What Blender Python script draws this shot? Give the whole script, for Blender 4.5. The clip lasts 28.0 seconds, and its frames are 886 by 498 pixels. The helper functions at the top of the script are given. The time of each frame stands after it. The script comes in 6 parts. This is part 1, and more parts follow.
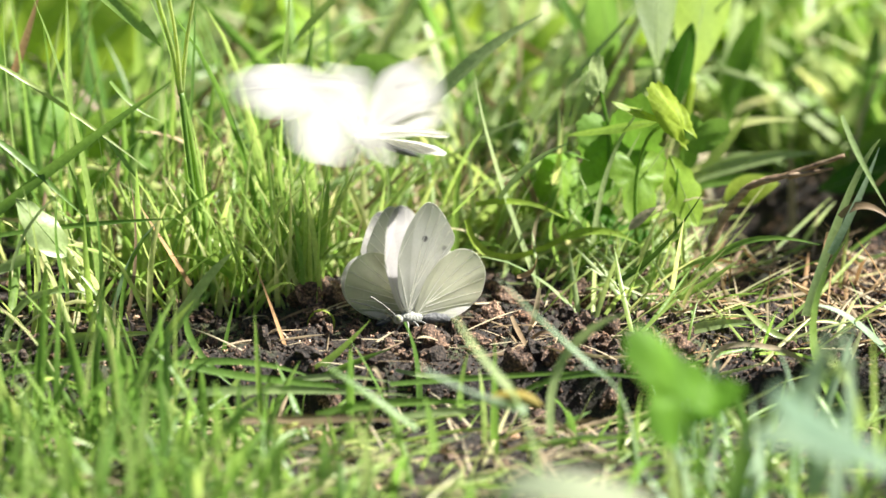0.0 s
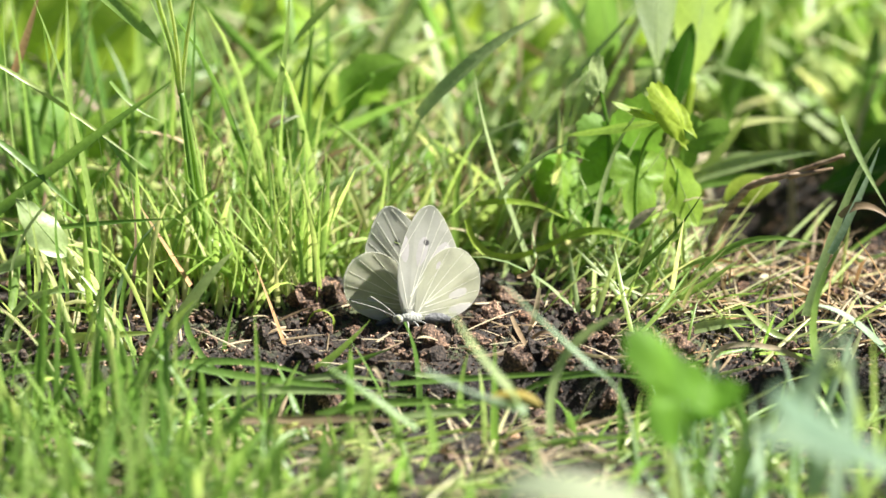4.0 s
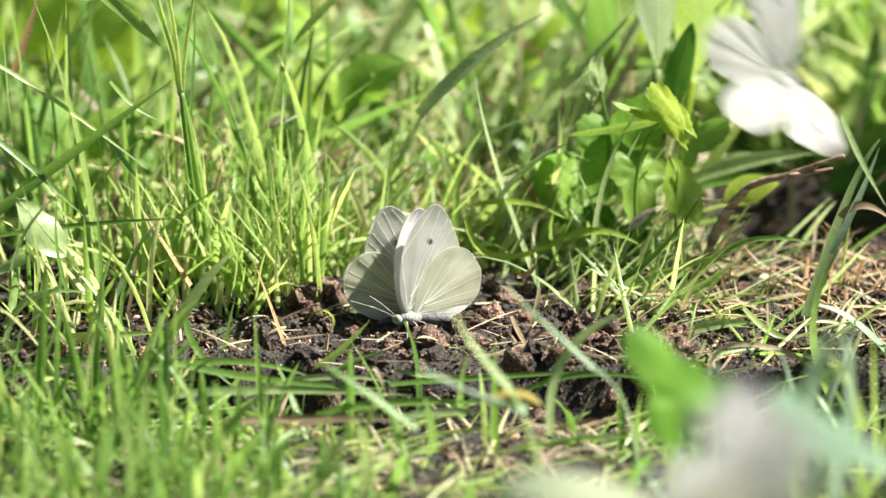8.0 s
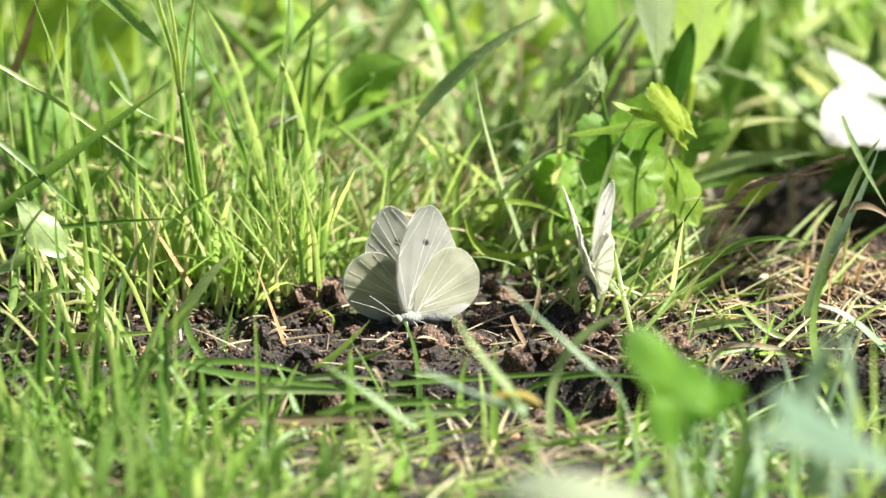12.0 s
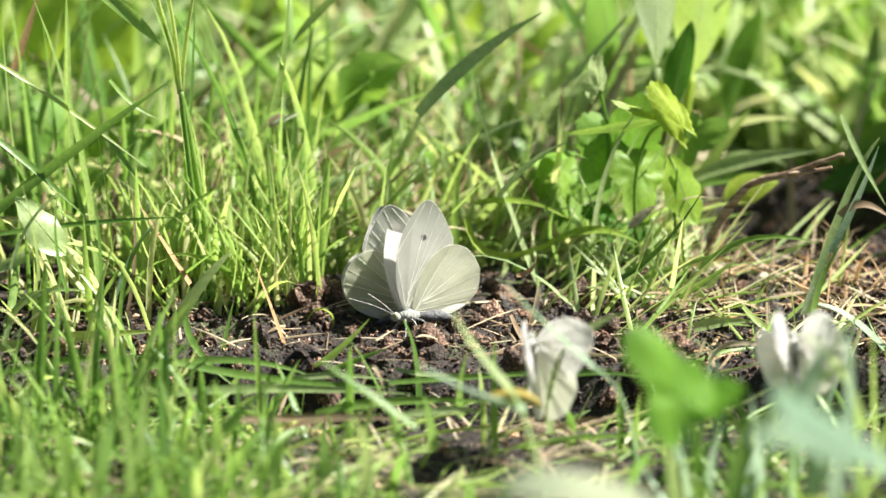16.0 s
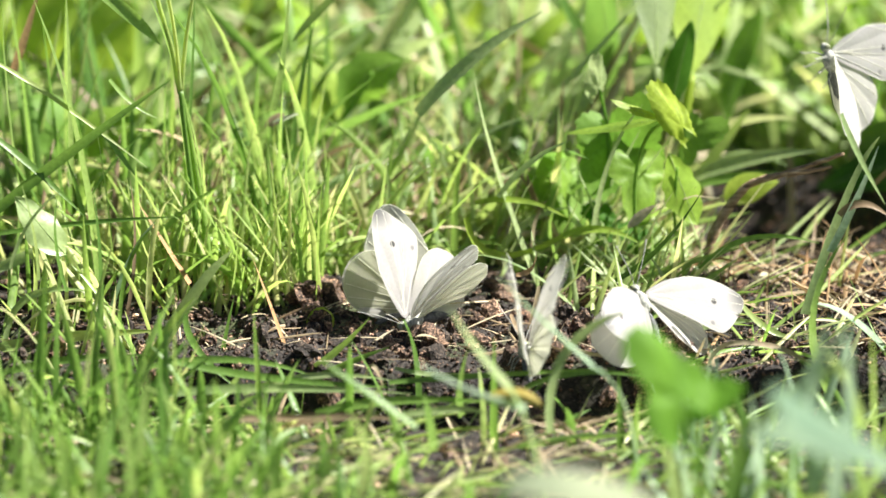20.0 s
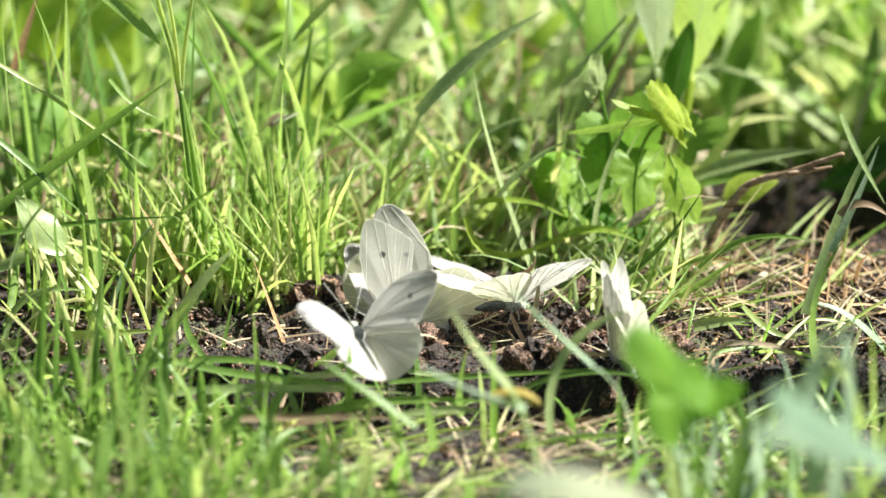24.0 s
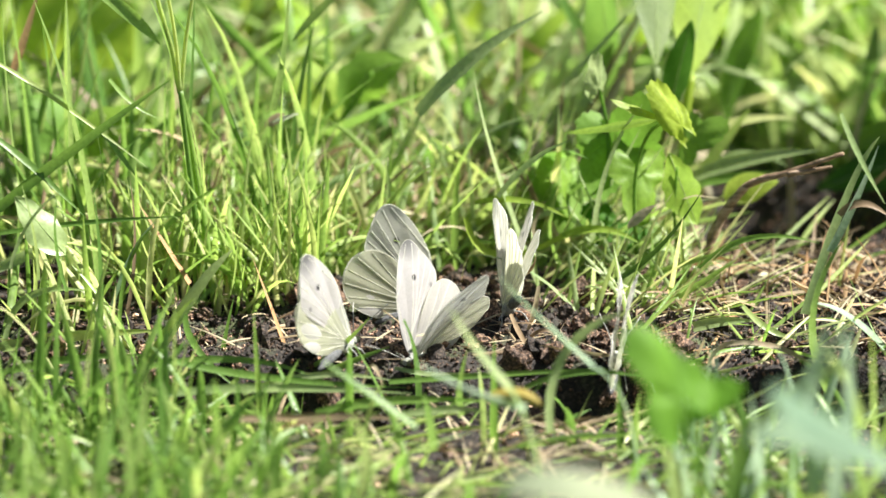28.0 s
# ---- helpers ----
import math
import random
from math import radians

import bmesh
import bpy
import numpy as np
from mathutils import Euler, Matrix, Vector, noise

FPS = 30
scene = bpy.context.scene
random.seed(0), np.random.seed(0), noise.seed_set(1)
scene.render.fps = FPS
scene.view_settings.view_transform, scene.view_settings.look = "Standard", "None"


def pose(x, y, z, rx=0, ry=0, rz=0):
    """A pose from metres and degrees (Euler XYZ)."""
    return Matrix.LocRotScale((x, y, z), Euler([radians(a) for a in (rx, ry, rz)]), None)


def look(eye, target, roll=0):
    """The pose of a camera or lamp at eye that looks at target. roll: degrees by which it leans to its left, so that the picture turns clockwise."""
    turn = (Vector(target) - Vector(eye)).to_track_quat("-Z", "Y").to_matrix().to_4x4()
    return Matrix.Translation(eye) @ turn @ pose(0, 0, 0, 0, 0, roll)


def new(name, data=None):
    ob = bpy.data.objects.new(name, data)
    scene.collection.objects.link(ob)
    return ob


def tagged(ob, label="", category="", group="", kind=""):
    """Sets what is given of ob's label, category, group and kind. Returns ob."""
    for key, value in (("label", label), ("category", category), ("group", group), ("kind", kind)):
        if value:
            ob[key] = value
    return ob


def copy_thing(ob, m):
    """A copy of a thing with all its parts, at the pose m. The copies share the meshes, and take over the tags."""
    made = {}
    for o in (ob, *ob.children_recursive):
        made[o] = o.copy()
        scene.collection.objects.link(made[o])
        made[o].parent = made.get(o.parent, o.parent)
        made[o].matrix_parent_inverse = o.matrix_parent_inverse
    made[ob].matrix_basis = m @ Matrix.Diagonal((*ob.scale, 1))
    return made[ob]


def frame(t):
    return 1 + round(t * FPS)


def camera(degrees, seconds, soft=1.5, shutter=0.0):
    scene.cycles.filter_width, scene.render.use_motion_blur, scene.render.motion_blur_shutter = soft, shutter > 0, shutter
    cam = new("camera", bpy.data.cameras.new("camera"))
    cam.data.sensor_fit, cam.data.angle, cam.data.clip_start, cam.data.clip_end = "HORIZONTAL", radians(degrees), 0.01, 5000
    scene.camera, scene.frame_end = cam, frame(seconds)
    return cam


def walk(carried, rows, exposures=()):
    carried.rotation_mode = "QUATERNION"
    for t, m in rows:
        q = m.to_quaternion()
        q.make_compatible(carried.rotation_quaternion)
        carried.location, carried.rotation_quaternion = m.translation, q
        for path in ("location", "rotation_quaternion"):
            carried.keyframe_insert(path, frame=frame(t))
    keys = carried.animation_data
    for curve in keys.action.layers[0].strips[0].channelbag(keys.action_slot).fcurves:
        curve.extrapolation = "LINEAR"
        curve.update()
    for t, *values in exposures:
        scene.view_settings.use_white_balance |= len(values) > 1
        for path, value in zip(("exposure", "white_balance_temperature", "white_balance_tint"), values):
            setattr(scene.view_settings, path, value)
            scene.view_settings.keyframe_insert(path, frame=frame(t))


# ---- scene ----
import collections

# ---- camera ----
MM = 0.001
AIM = Vector((0.0, 0.0, 0.022))
REACH, TILT = 1.40, radians(15.0)
EYE = AIM + REACH * Vector((0.0, -math.cos(TILT), math.sin(TILT)))
cam = camera(8.9, 28.0, soft=1.5, shutter=0.9)
cam.data.dof.use_dof = True
cam.data.dof.focus_distance = 1.398
cam.data.dof.aperture_fstop = 9.0
walk(cam, [(0.0, look(EYE, AIM)), (12.5, look(EYE, AIM)),
           (15.0, look(EYE, AIM + Vector((0.0001, 0, -0.0003)))),
           (28.0, look(EYE, AIM + Vector((0.0002, 0, -0.0005))))],
     [(0.0, 1.68), (28.0, 1.68)])

# ---- daylight ----
SUN_FROM = Vector((0.78, 0.10, 1.0)).normalized()
world = bpy.data.worlds.new("daylight")
scene.world = world
world.use_nodes = True
wn, wl = world.node_tree.nodes, world.node_tree.links
sky = wn.new("ShaderNodeTexSky")
sky.sky_type, sky.sun_disc = "NISHITA", False
sky.sun_elevation = math.asin(SUN_FROM.z)
sky.sun_rotation = math.atan2(SUN_FROM.x, SUN_FROM.y)
wl.new(sky.outputs[0], wn["Background"].inputs[0])
wn["Background"].inputs[1].default_value = 0.024
sun_data = bpy.data.lights.new("sun", "SUN")
sun_data.energy, sun_data.angle, sun_data.color = 5.0, radians(0.6), (1.0, 0.955, 0.88)
sun = new("sun", sun_data)
sun.matrix_world = look(SUN_FROM * 3, (0, 0, 0))


# ---- materials ----
def node_material(name):
    m = bpy.data.materials.new(name)
    m.use_nodes = True
    n, l = m.node_tree.nodes, m.node_tree.links
    return m, n, l, n["Principled BSDF"], n["Material Output"]


def noise_node(n, l, scale, detail=4.0, source=None):
    t = n.new("ShaderNodeTexNoise")
    t.inputs["Scale"].default_value, t.inputs["Detail"].default_value = scale, detail
    if source is not None:
        l.new(source, t.inputs["Vector"])
    return t


def ramp_node(n, l, fac, stops):
    r = n.new("ShaderNodeValToRGB")
    e = r.color_ramp.elements
    while len(e) < len(stops):
        e.new(0.5)
    for k, (p, c) in enumerate(stops):
        e[k].position, e[k].color = p, (*c, 1)
    l.new(fac, r.inputs[0])
    return r


def mix_color(n, l, fac, a, b, mode="MIX"):
    x = n.new("ShaderNodeMix")
    x.data_type, x.blend_type = "RGBA", mode
    for sock, v in ((0, fac), (6, a), (7, b)):
        if isinstance(v, (int, float)):
            x.inputs[sock].default_value = v
        elif isinstance(v, tuple):
            x.inputs[sock].default_value = (*v, 1)
        else:
            l.new(v, x.inputs[sock])
    return x.outputs[2]


def bump_node(n, l, height, strength, distance):
    b = n.new("ShaderNodeBump")
    b.inputs["Strength"].default_value, b.inputs["Distance"].default_value = strength, distance
    l.new(height, b.inputs["Height"])
    return b.outputs[0]


def leaf_material(name, stops, through_share=0.4, rough=0.38, gain=1.5, gloss=0.4):
    """Living or dry plant tissue: colour varied from blade to blade and along it, light passing through."""
    m, n, l, p, out = node_material(name)
    geo = n.new("ShaderNodeNewGeometry")
    info = n.new("ShaderNodeObjectInfo")
    both = n.new("ShaderNodeMath")
    both.operation = "ADD"
    wrap = n.new("ShaderNodeMath")
    wrap.operation = "FRACT"
    l.new(geo.outputs["Random Per Island"], both.inputs[0])
    l.new(info.outputs["Random"], both.inputs[1])
    l.new(both.outputs[0], wrap.inputs[0])
    base = ramp_node(n, l, wrap.outputs[0], stops).outputs[0]
    tc = n.new("ShaderNodeTexCoord")
    patch = noise_node(n, l, 60.0, 3.0, tc.outputs["Object"])
    grain = noise_node(n, l, 900.0, 2.0, tc.outputs["Object"])
    shade = ramp_node(n, l, patch.outputs[0], [(0.3, (0.72, 0.78, 0.7)), (0.7, (1.2, 1.15, 1.0))]).outputs[0]
    c = mix_color(n, l, 1.0, base, shade, "MULTIPLY")
    fine = ramp_node(n, l, grain.outputs[0], [(0.3, (0.85, 0.87, 0.8)), (0.7, (1.1, 1.1, 1.1))]).outputs[0]
    c = mix_color(n, l, 1.0, c, fine, "MULTIPLY")
    l.new(c, p.inputs["Base Color"])
    p.inputs["Roughness"].default_value = rough
    p.inputs["Specular IOR Level"].default_value = gloss
    l.new(bump_node(n, l, grain.outputs[0], 0.25, 0.0004), p.inputs["Normal"])
    tr = n.new("ShaderNodeBsdfTranslucent")
    glow = mix_color(n, l, 1.0, c, (gain * 1.12, gain * 1.1, gain * 0.92), "MULTIPLY")
    l.new(glow, tr.inputs[0])
    mx = n.new("ShaderNodeMixShader")
    mx.inputs[0].default_value = through_share
    l.new(p.outputs[0], mx.inputs[1])
    l.new(tr.outputs[0], mx.inputs[2])
    l.new(mx.outputs[0], out.inputs[0])
    return m


FRESH = [(0.0, (0.10, 0.19, 0.045)), (0.35, (0.15, 0.27, 0.065)), (0.7, (0.22, 0.34, 0.095)), (1.0, (0.32, 0.40, 0.16))]
LIGHT = [(0.0, (0.15, 0.27, 0.06)), (0.4, (0.28, 0.40, 0.12)), (0.75, (0.41, 0.48, 0.21)), (1.0, (0.58, 0.55, 0.36))]
FAR = [(0.0, (0.10, 0.21, 0.05)), (0.45, (0.19, 0.32, 0.08)), (0.75, (0.29, 0.40, 0.14)), (1.0, (0.50, 0.50, 0.34))]
grass_fresh = leaf_material("grass_fresh", FRESH, 0.42, 0.38, 1.7, 0.38)
grass_light = leaf_material("grass_light", LIGHT, 0.42, 0.38, 1.6, 0.4)
grass_far = leaf_material("grass_far", FAR, 0.42, 0.38, 1.6, 0.42)
# for blades in shade: the shade is put into this darker green
grass_shaded = leaf_material("grass_shaded", [(0.0, (0.05, 0.11, 0.02)), (1.0, (0.09, 0.18, 0.04))], 0.35)
grass_pale = leaf_material("grass_pale", [(0.0, (0.26, 0.36, 0.17)), (1.0, (0.38, 0.46, 0.26))], 0.4, 0.36, 1.5, 0.42)
grass_blue = leaf_material("grass_blue", [(0.0, (0.27, 0.38, 0.29)), (1.0, (0.34, 0.45, 0.36))], 0.3, 0.45, 1.5, 0.25)
leaf_lime = leaf_material("leaf_lime", [(0.0, (0.22, 0.35, 0.05)), (1.0, (0.33, 0.43, 0.07))], 0.42, 0.6, 1.5, 0.25)
leaf_green = leaf_material("leaf_green", [(0.0, (0.13, 0.27, 0.045)), (1.0, (0.20, 0.33, 0.06))], 0.42, 0.6, 1.5, 0.25)
leaf_pale = leaf_material("leaf_pale", [(0.0, (0.27, 0.31, 0.24)), (1.0, (0.31, 0.35, 0.27))], 0.25, 0.7, 1.2, 0.15)
leaf_blue = leaf_material("leaf_blue", [(0.0, (0.16, 0.26, 0.195)), (1.0, (0.20, 0.29, 0.225))], 0.3, 0.7, 1.2, 0.15)
leaf_soft = leaf_material("leaf_soft", [(0.0, (0.15, 0.215, 0.09)), (1.0, (0.18, 0.245, 0.105))], 0.35, 0.5, 1.4, 0.25)
leaf_vivid = leaf_material("leaf_vivid", [(0.0, (0.09, 0.23, 0.022)), (1.0, (0.12, 0.26, 0.03))], 0.45, 0.5, 1.5, 0.25)
leaf_sun = leaf_material("leaf_sun", [(0.0, (0.28, 0.38, 0.045)), (1.0, (0.35, 0.45, 0.06))], 0.45, 0.5, 1.4, 0.35)
leaf_deep = leaf_material("leaf_deep", [(0.0, (0.06, 0.165, 0.018)), (1.0, (0.085, 0.20, 0.025))], 0.45, 0.6, 1.4, 0.2)
leaf_yellow = leaf_material("leaf_yellow", [(0.0, (0.34, 0.27, 0.07)), (1.0, (0.42, 0.34, 0.10))], 0.4, 0.6, 1.2, 0.2)
straw_pale = leaf_material("straw_pale", [(0.0, (0.20, 0.14, 0.10)), (0.5, (0.34, 0.26, 0.19)), (1.0, (0.55, 0.48, 0.38))], 0.2, 0.55, 1.1, 0.3)
straw_tan = leaf_material("straw_tan", [(0.0, (0.40, 0.24, 0.14)), (1.0, (0.56, 0.38, 0.25))], 0.15, 0.55, 1.1, 0.3)


def soil_material(name, dark, mid, light, scale):
    m, n, l, p, out = node_material(name)
    tc = n.new("ShaderNodeTexCoord")
    geo = n.new("ShaderNodeNewGeometry")
    big = noise_node(n, l, scale * 0.12, 5.0, tc.outputs["Object"])
    fine = noise_node(n, l, scale, 6.0, tc.outputs["Object"])
    c = ramp_node(n, l, fine.outputs[0], [(0.3, dark), (0.52, mid), (0.75, light)]).outputs[0]
    tone = ramp_node(n, l, big.outputs[0], [(0.3, (0.6, 0.58, 0.6)), (0.7, (1.35, 1.25, 1.1))]).outputs[0]
    c = mix_color(n, l, 1.0, c, tone, "MULTIPLY")
    isle = ramp_node(n, l, geo.outputs["Random Per Island"], [(0.0, (0.5, 0.5, 0.52)), (0.55, (1.0, 0.95, 0.9)), (0.78, (2.0, 1.45, 1.1)), (0.9, (2.1, 1.9, 1.75)), (1.0, (5.2, 4.5, 4.0))]).outputs[0]
    c = mix_color(n, l, 1.0, c, isle, "MULTIPLY")
    l.new(c, p.inputs["Base Color"])
    p.inputs["Roughness"].default_value = 0.8
    l.new(bump_node(n, l, fine.outputs[0], 0.8, 0.0008), p.inputs["Normal"])
    return m


soil = soil_material("damp_soil", (0.02, 0.015, 0.013), (0.05, 0.037, 0.03), (0.13, 0.10, 0.08), 900.0)
soil_crumb = soil_material("soil_crumb", (0.007, 0.0055, 0.0045), (0.04, 0.03, 0.0235), (0.24, 0.185, 0.145), 1500.0)
pebble_mat = soil_material("pebble", (0.22, 0.18, 0.16), (0.38, 0.31, 0.27), (0.55, 0.48, 0.42), 700.0)


leaf_weed = leaf_material("leaf_weed", [(0.0, (0.18, 0.31, 0.045)), (1.0, (0.25, 0.37, 0.055))], 0.45, 0.5, 1.5, 0.35)


def ground_material():
    """Dark crumbly soil where the sheet is bare, dull mossy turf further out."""
    m, n, l, p, out = node_material("ground_soil")
    tc = n.new("ShaderNodeTexCoord")
    big = noise_node(n, l, 45.0, 5.0, tc.outputs["Object"])
    fine = noise_node(n, l, 800.0, 6.0, tc.outputs["Object"])
    c = ramp_node(n, l, fine.outputs[0], [(0.32, (0.006, 0.0045, 0.004)), (0.52, (0.016, 0.012, 0.0095)), (0.74, (0.07, 0.054, 0.042))]).outputs[0]
    moss = ramp_node(n, l, fine.outputs[0], [(0.3, (0.02, 0.03, 0.012)), (0.7, (0.08, 0.095, 0.035))]).outputs[0]
    cut = ramp_node(n, l, big.outputs[0], [(0.52, (0, 0, 0)), (0.62, (1, 1, 1))]).outputs[0]
    c = mix_color(n, l, cut, c, moss)
    away = n.new("ShaderNodeVectorMath")
    away.operation = "LENGTH"
    l.new(tc.outputs["Object"], away.inputs[0])
    rim = ramp_node(n, l, away.outputs["Value"], [(0.35, (0, 0, 0)), (0.75, (1, 1, 1))]).outputs[0]
    sward = ramp_node(n, l, noise_node(n, l, 9.0, 8.0, tc.outputs["Object"]).outputs[0], [(0.3, (0.02, 0.04, 0.01)), (0.55, (0.05, 0.085, 0.022)), (0.75, (0.10, 0.12, 0.045))]).outputs[0]
    c = mix_color(n, l, rim, c, sward)
    l.new(c, p.inputs["Base Color"])
    p.inputs["Roughness"].default_value = 0.85
    l.new(bump_node(n, l, fine.outputs[0], 0.8, 0.001), p.inputs["Normal"])
    return m


ground_mat = ground_material()


def bark_material():
    m, n, l, p, out = node_material("dead_stalk")
    tc = n.new("ShaderNodeTexCoord")
    mp = n.new("ShaderNodeMapping")
    mp.inputs["Scale"].default_value = (80, 900, 900)
    l.new(tc.outputs["Object"], mp.inputs[0])
    t = noise_node(n, l, 1.0, 5.0, mp.outputs[0])
    c = ramp_node(n, l, t.outputs[0], [(0.3, (0.10, 0.062, 0.038)), (0.5, (0.27, 0.18, 0.11)), (0.75, (0.60, 0.46, 0.33))]).outputs[0]
    l.new(c, p.inputs["Base Color"])
    p.inputs["Roughness"].default_value = 0.65
    l.new(bump_node(n, l, t.outputs[0], 0.7, 0.0006), p.inputs["Normal"])
    return m


dead_stalk = bark_material()


def spot_mask(n, l, source, x, y, r, soft):
    """1 inside a disc of radius r about (x, y) of the wing's own plane, 0 outside."""
    sep = n.new("ShaderNodeVectorMath")
    sep.operation = "MULTIPLY"
    sep.inputs[1].default_value = (1, 1, 0)
    l.new(source, sep.inputs[0])
    d = n.new("ShaderNodeVectorMath")
    d.operation = "DISTANCE"
    d.inputs[1].default_value = (x, y, 0)
    l.new(sep.outputs[0], d.inputs[0])
    k = n.new("ShaderNodeMapRange")
    k.inputs["From Min"].default_value, k.inputs["From Max"].default_value = r, r + soft
    k.inputs["To Min"].default_value, k.inputs["To Max"].default_value = 1, 0
    l.new(d.outputs["Value"], k.inputs[0])
    return k.outputs[0]


def wing_material(name, tint, marks, base_dust, through_share, clear, glow=(1.0, 1.0, 1.0)):
    """Scaled wing membrane. marks: (x, y, radius, soft, colour, strength) in the wing's plane."""
    m, n, l, p, out = node_material(name)
    tc = n.new("ShaderNodeTexCoord")
    co = n.new("ShaderNodeVectorMath")
    co.operation = "ABSOLUTE"
    sx = n.new("ShaderNodeVectorMath")
    sx.operation = "MULTIPLY"
    sx.inputs[1].default_value = (-1, 1, 1)
    l.new(tc.outputs["Object"], sx.inputs[0])
    l.new(sx.outputs[0], co.inputs[0])
    fine = noise_node(n, l, 1500.0, 3.0, tc.outputs["Object"])
    soft = noise_node(n, l, 160.0, 3.0, tc.outputs["Object"])
    c = mix_color(n, l, 1.0, tint, ramp_node(n, l, soft.outputs[0], [(0.3, (0.93, 0.93, 0.9)), (0.7, (1.03, 1.03, 1.03))]).outputs[0], "MULTIPLY")
    c = mix_color(n, l, 1.0, c, ramp_node(n, l, fine.outputs[0], [(0.3, (0.94, 0.94, 0.93)), (0.7, (1.03, 1.03, 1.03))]).outputs[0], "MULTIPLY")
    for x, y, r, s, colour, strength in marks + [(0.001, 0.001, 0.0008, 0.008, (0.35, 0.36, 0.33), base_dust)]:
        k = n.new("ShaderNodeMath")
        k.operation = "MULTIPLY"
        k.inputs[1].default_value = strength
        l.new(spot_mask(n, l, co.outputs[0], x, y, r, s), k.inputs[0])
        c = mix_color(n, l, k.outputs[0], c, colour)
    l.new(c, p.inputs["Base Color"])
    p.inputs["Roughness"].default_value = 0.6
    p.inputs["Specular IOR Level"].default_value = 0.25
    l.new(bump_node(n, l, fine.outputs[0], 0.15, 0.0002), p.inputs["Normal"])
    tr = n.new("ShaderNodeBsdfTranslucent")
    l.new(mix_color(n, l, 1.0, c, glow, "MULTIPLY"), tr.inputs[0])
    mx = n.new("ShaderNodeMixShader")
    mx.inputs[0].default_value = through_share
    l.new(p.outputs[0], mx.inputs[1])
    l.new(tr.outputs[0], mx.inputs[2])
    tp = n.new("ShaderNodeBsdfTransparent")
    m2 = n.new("ShaderNodeMixShader")
    m2.inputs[0].default_value = clear
    l.new(mx.outputs[0], m2.inputs[1])
    l.new(tp.outputs[0], m2.inputs[2])
    l.new(m2.outputs[0], out.inputs[0])
    return m


INK = (0.03, 0.03, 0.035)
fore_marks = [(0.0093, 0.0262, 0.001, 0.0045, (0.16, 0.16, 0.18), 0.8), (0.0075, 0.0172, 0.00062, 0.0003, INK, 0.8), (0.0125, 0.0135, 0.0004, 0.0004, INK, 0.4)]
fore_upper = wing_material("forewing_upper", (0.82, 0.79, 0.83), fore_marks, 0.3, 0.70, 0.12)
# undersides: last tint puts green light from the surroundings into the translucent colour
fore_under = wing_material("forewing_under", (0.68, 0.69, 0.65), [(0.0093, 0.0262, 0.0005, 0.006, (0.62, 0.64, 0.5), 0.5)] + fore_marks[1:], 0.25, 0.74, 0.18, (0.95, 0.98, 0.90))
hind_upper = wing_material("hindwing_upper", (0.83, 0.81, 0.83), [], 0.3, 0.70, 0.12)
hind_under = wing_material("hindwing_under", (0.74, 0.74, 0.66), [], 0.3, 0.74, 0.2, (0.90, 0.96, 0.72))
# near-white: light caught on veins and wing edge is put into the colour
vein_mat = wing_material("wing_vein", (0.97, 0.97, 0.93), [], 0.0, 0.8, 0.0)


def fur_material(name, a, b):
    m, n, l, p, out = node_material(name)
    tc = n.new("ShaderNodeTexCoord")
    t = noise_node(n, l, 1400.0, 5.0, tc.outputs["Object"])
    l.new(ramp_node(n, l, t.outputs[0], [(0.3, a), (0.7, b)]).outputs[0], p.inputs["Base Color"])
    p.inputs["Roughness"].default_value = 0.8
    l.new(bump_node(n, l, t.outputs[0], 0.9, 0.0005), p.inputs["Normal"])
    return m


fur_pale = fur_material("fur_pale", (0.20, 0.21, 0.19), (0.48, 0.49, 0.44))
fur_dark = fur_material("fur_dark", (0.04, 0.043, 0.045), (0.14, 0.145, 0.15))
limb_mat = fur_material("limb", (0.18, 0.18, 0.17), (0.5, 0.5, 0.46))
eye_mat = fur_material("eye", (0.16, 0.18, 0.10), (0.30, 0.32, 0.2))


# ---- builders ----
def mesh_object(name, verts, faces, mats, parent=None, smooth=True):
    me = bpy.data.meshes.new(name)
    me.from_pydata(verts, [], faces)
    if smooth:
        me.polygons.foreach_set("use_smooth", [True] * len(me.polygons))
    for m in mats:
        me.materials.append(m)
    me.update()
    ob = new(name, me)
    ob.parent = parent
    return ob


def part(name, bm, material, parent, label=""):
    me = bpy.data.meshes.new(name)
    bm.to_mesh(me)
    bm.free()
    me.polygons.foreach_set("use_smooth", [True] * len(me.polygons))
    for m in (material if isinstance(material, (list, tuple)) else [material]):
        me.materials.append(m)
    ob = new(name, me)
    ob.parent = parent
    return tagged(ob, label)


def smoothstep(a, b, v):
    k = min(1.0, max(0.0, (v - a) / (b - a)))
    return k * k * (3 - 2 * k)


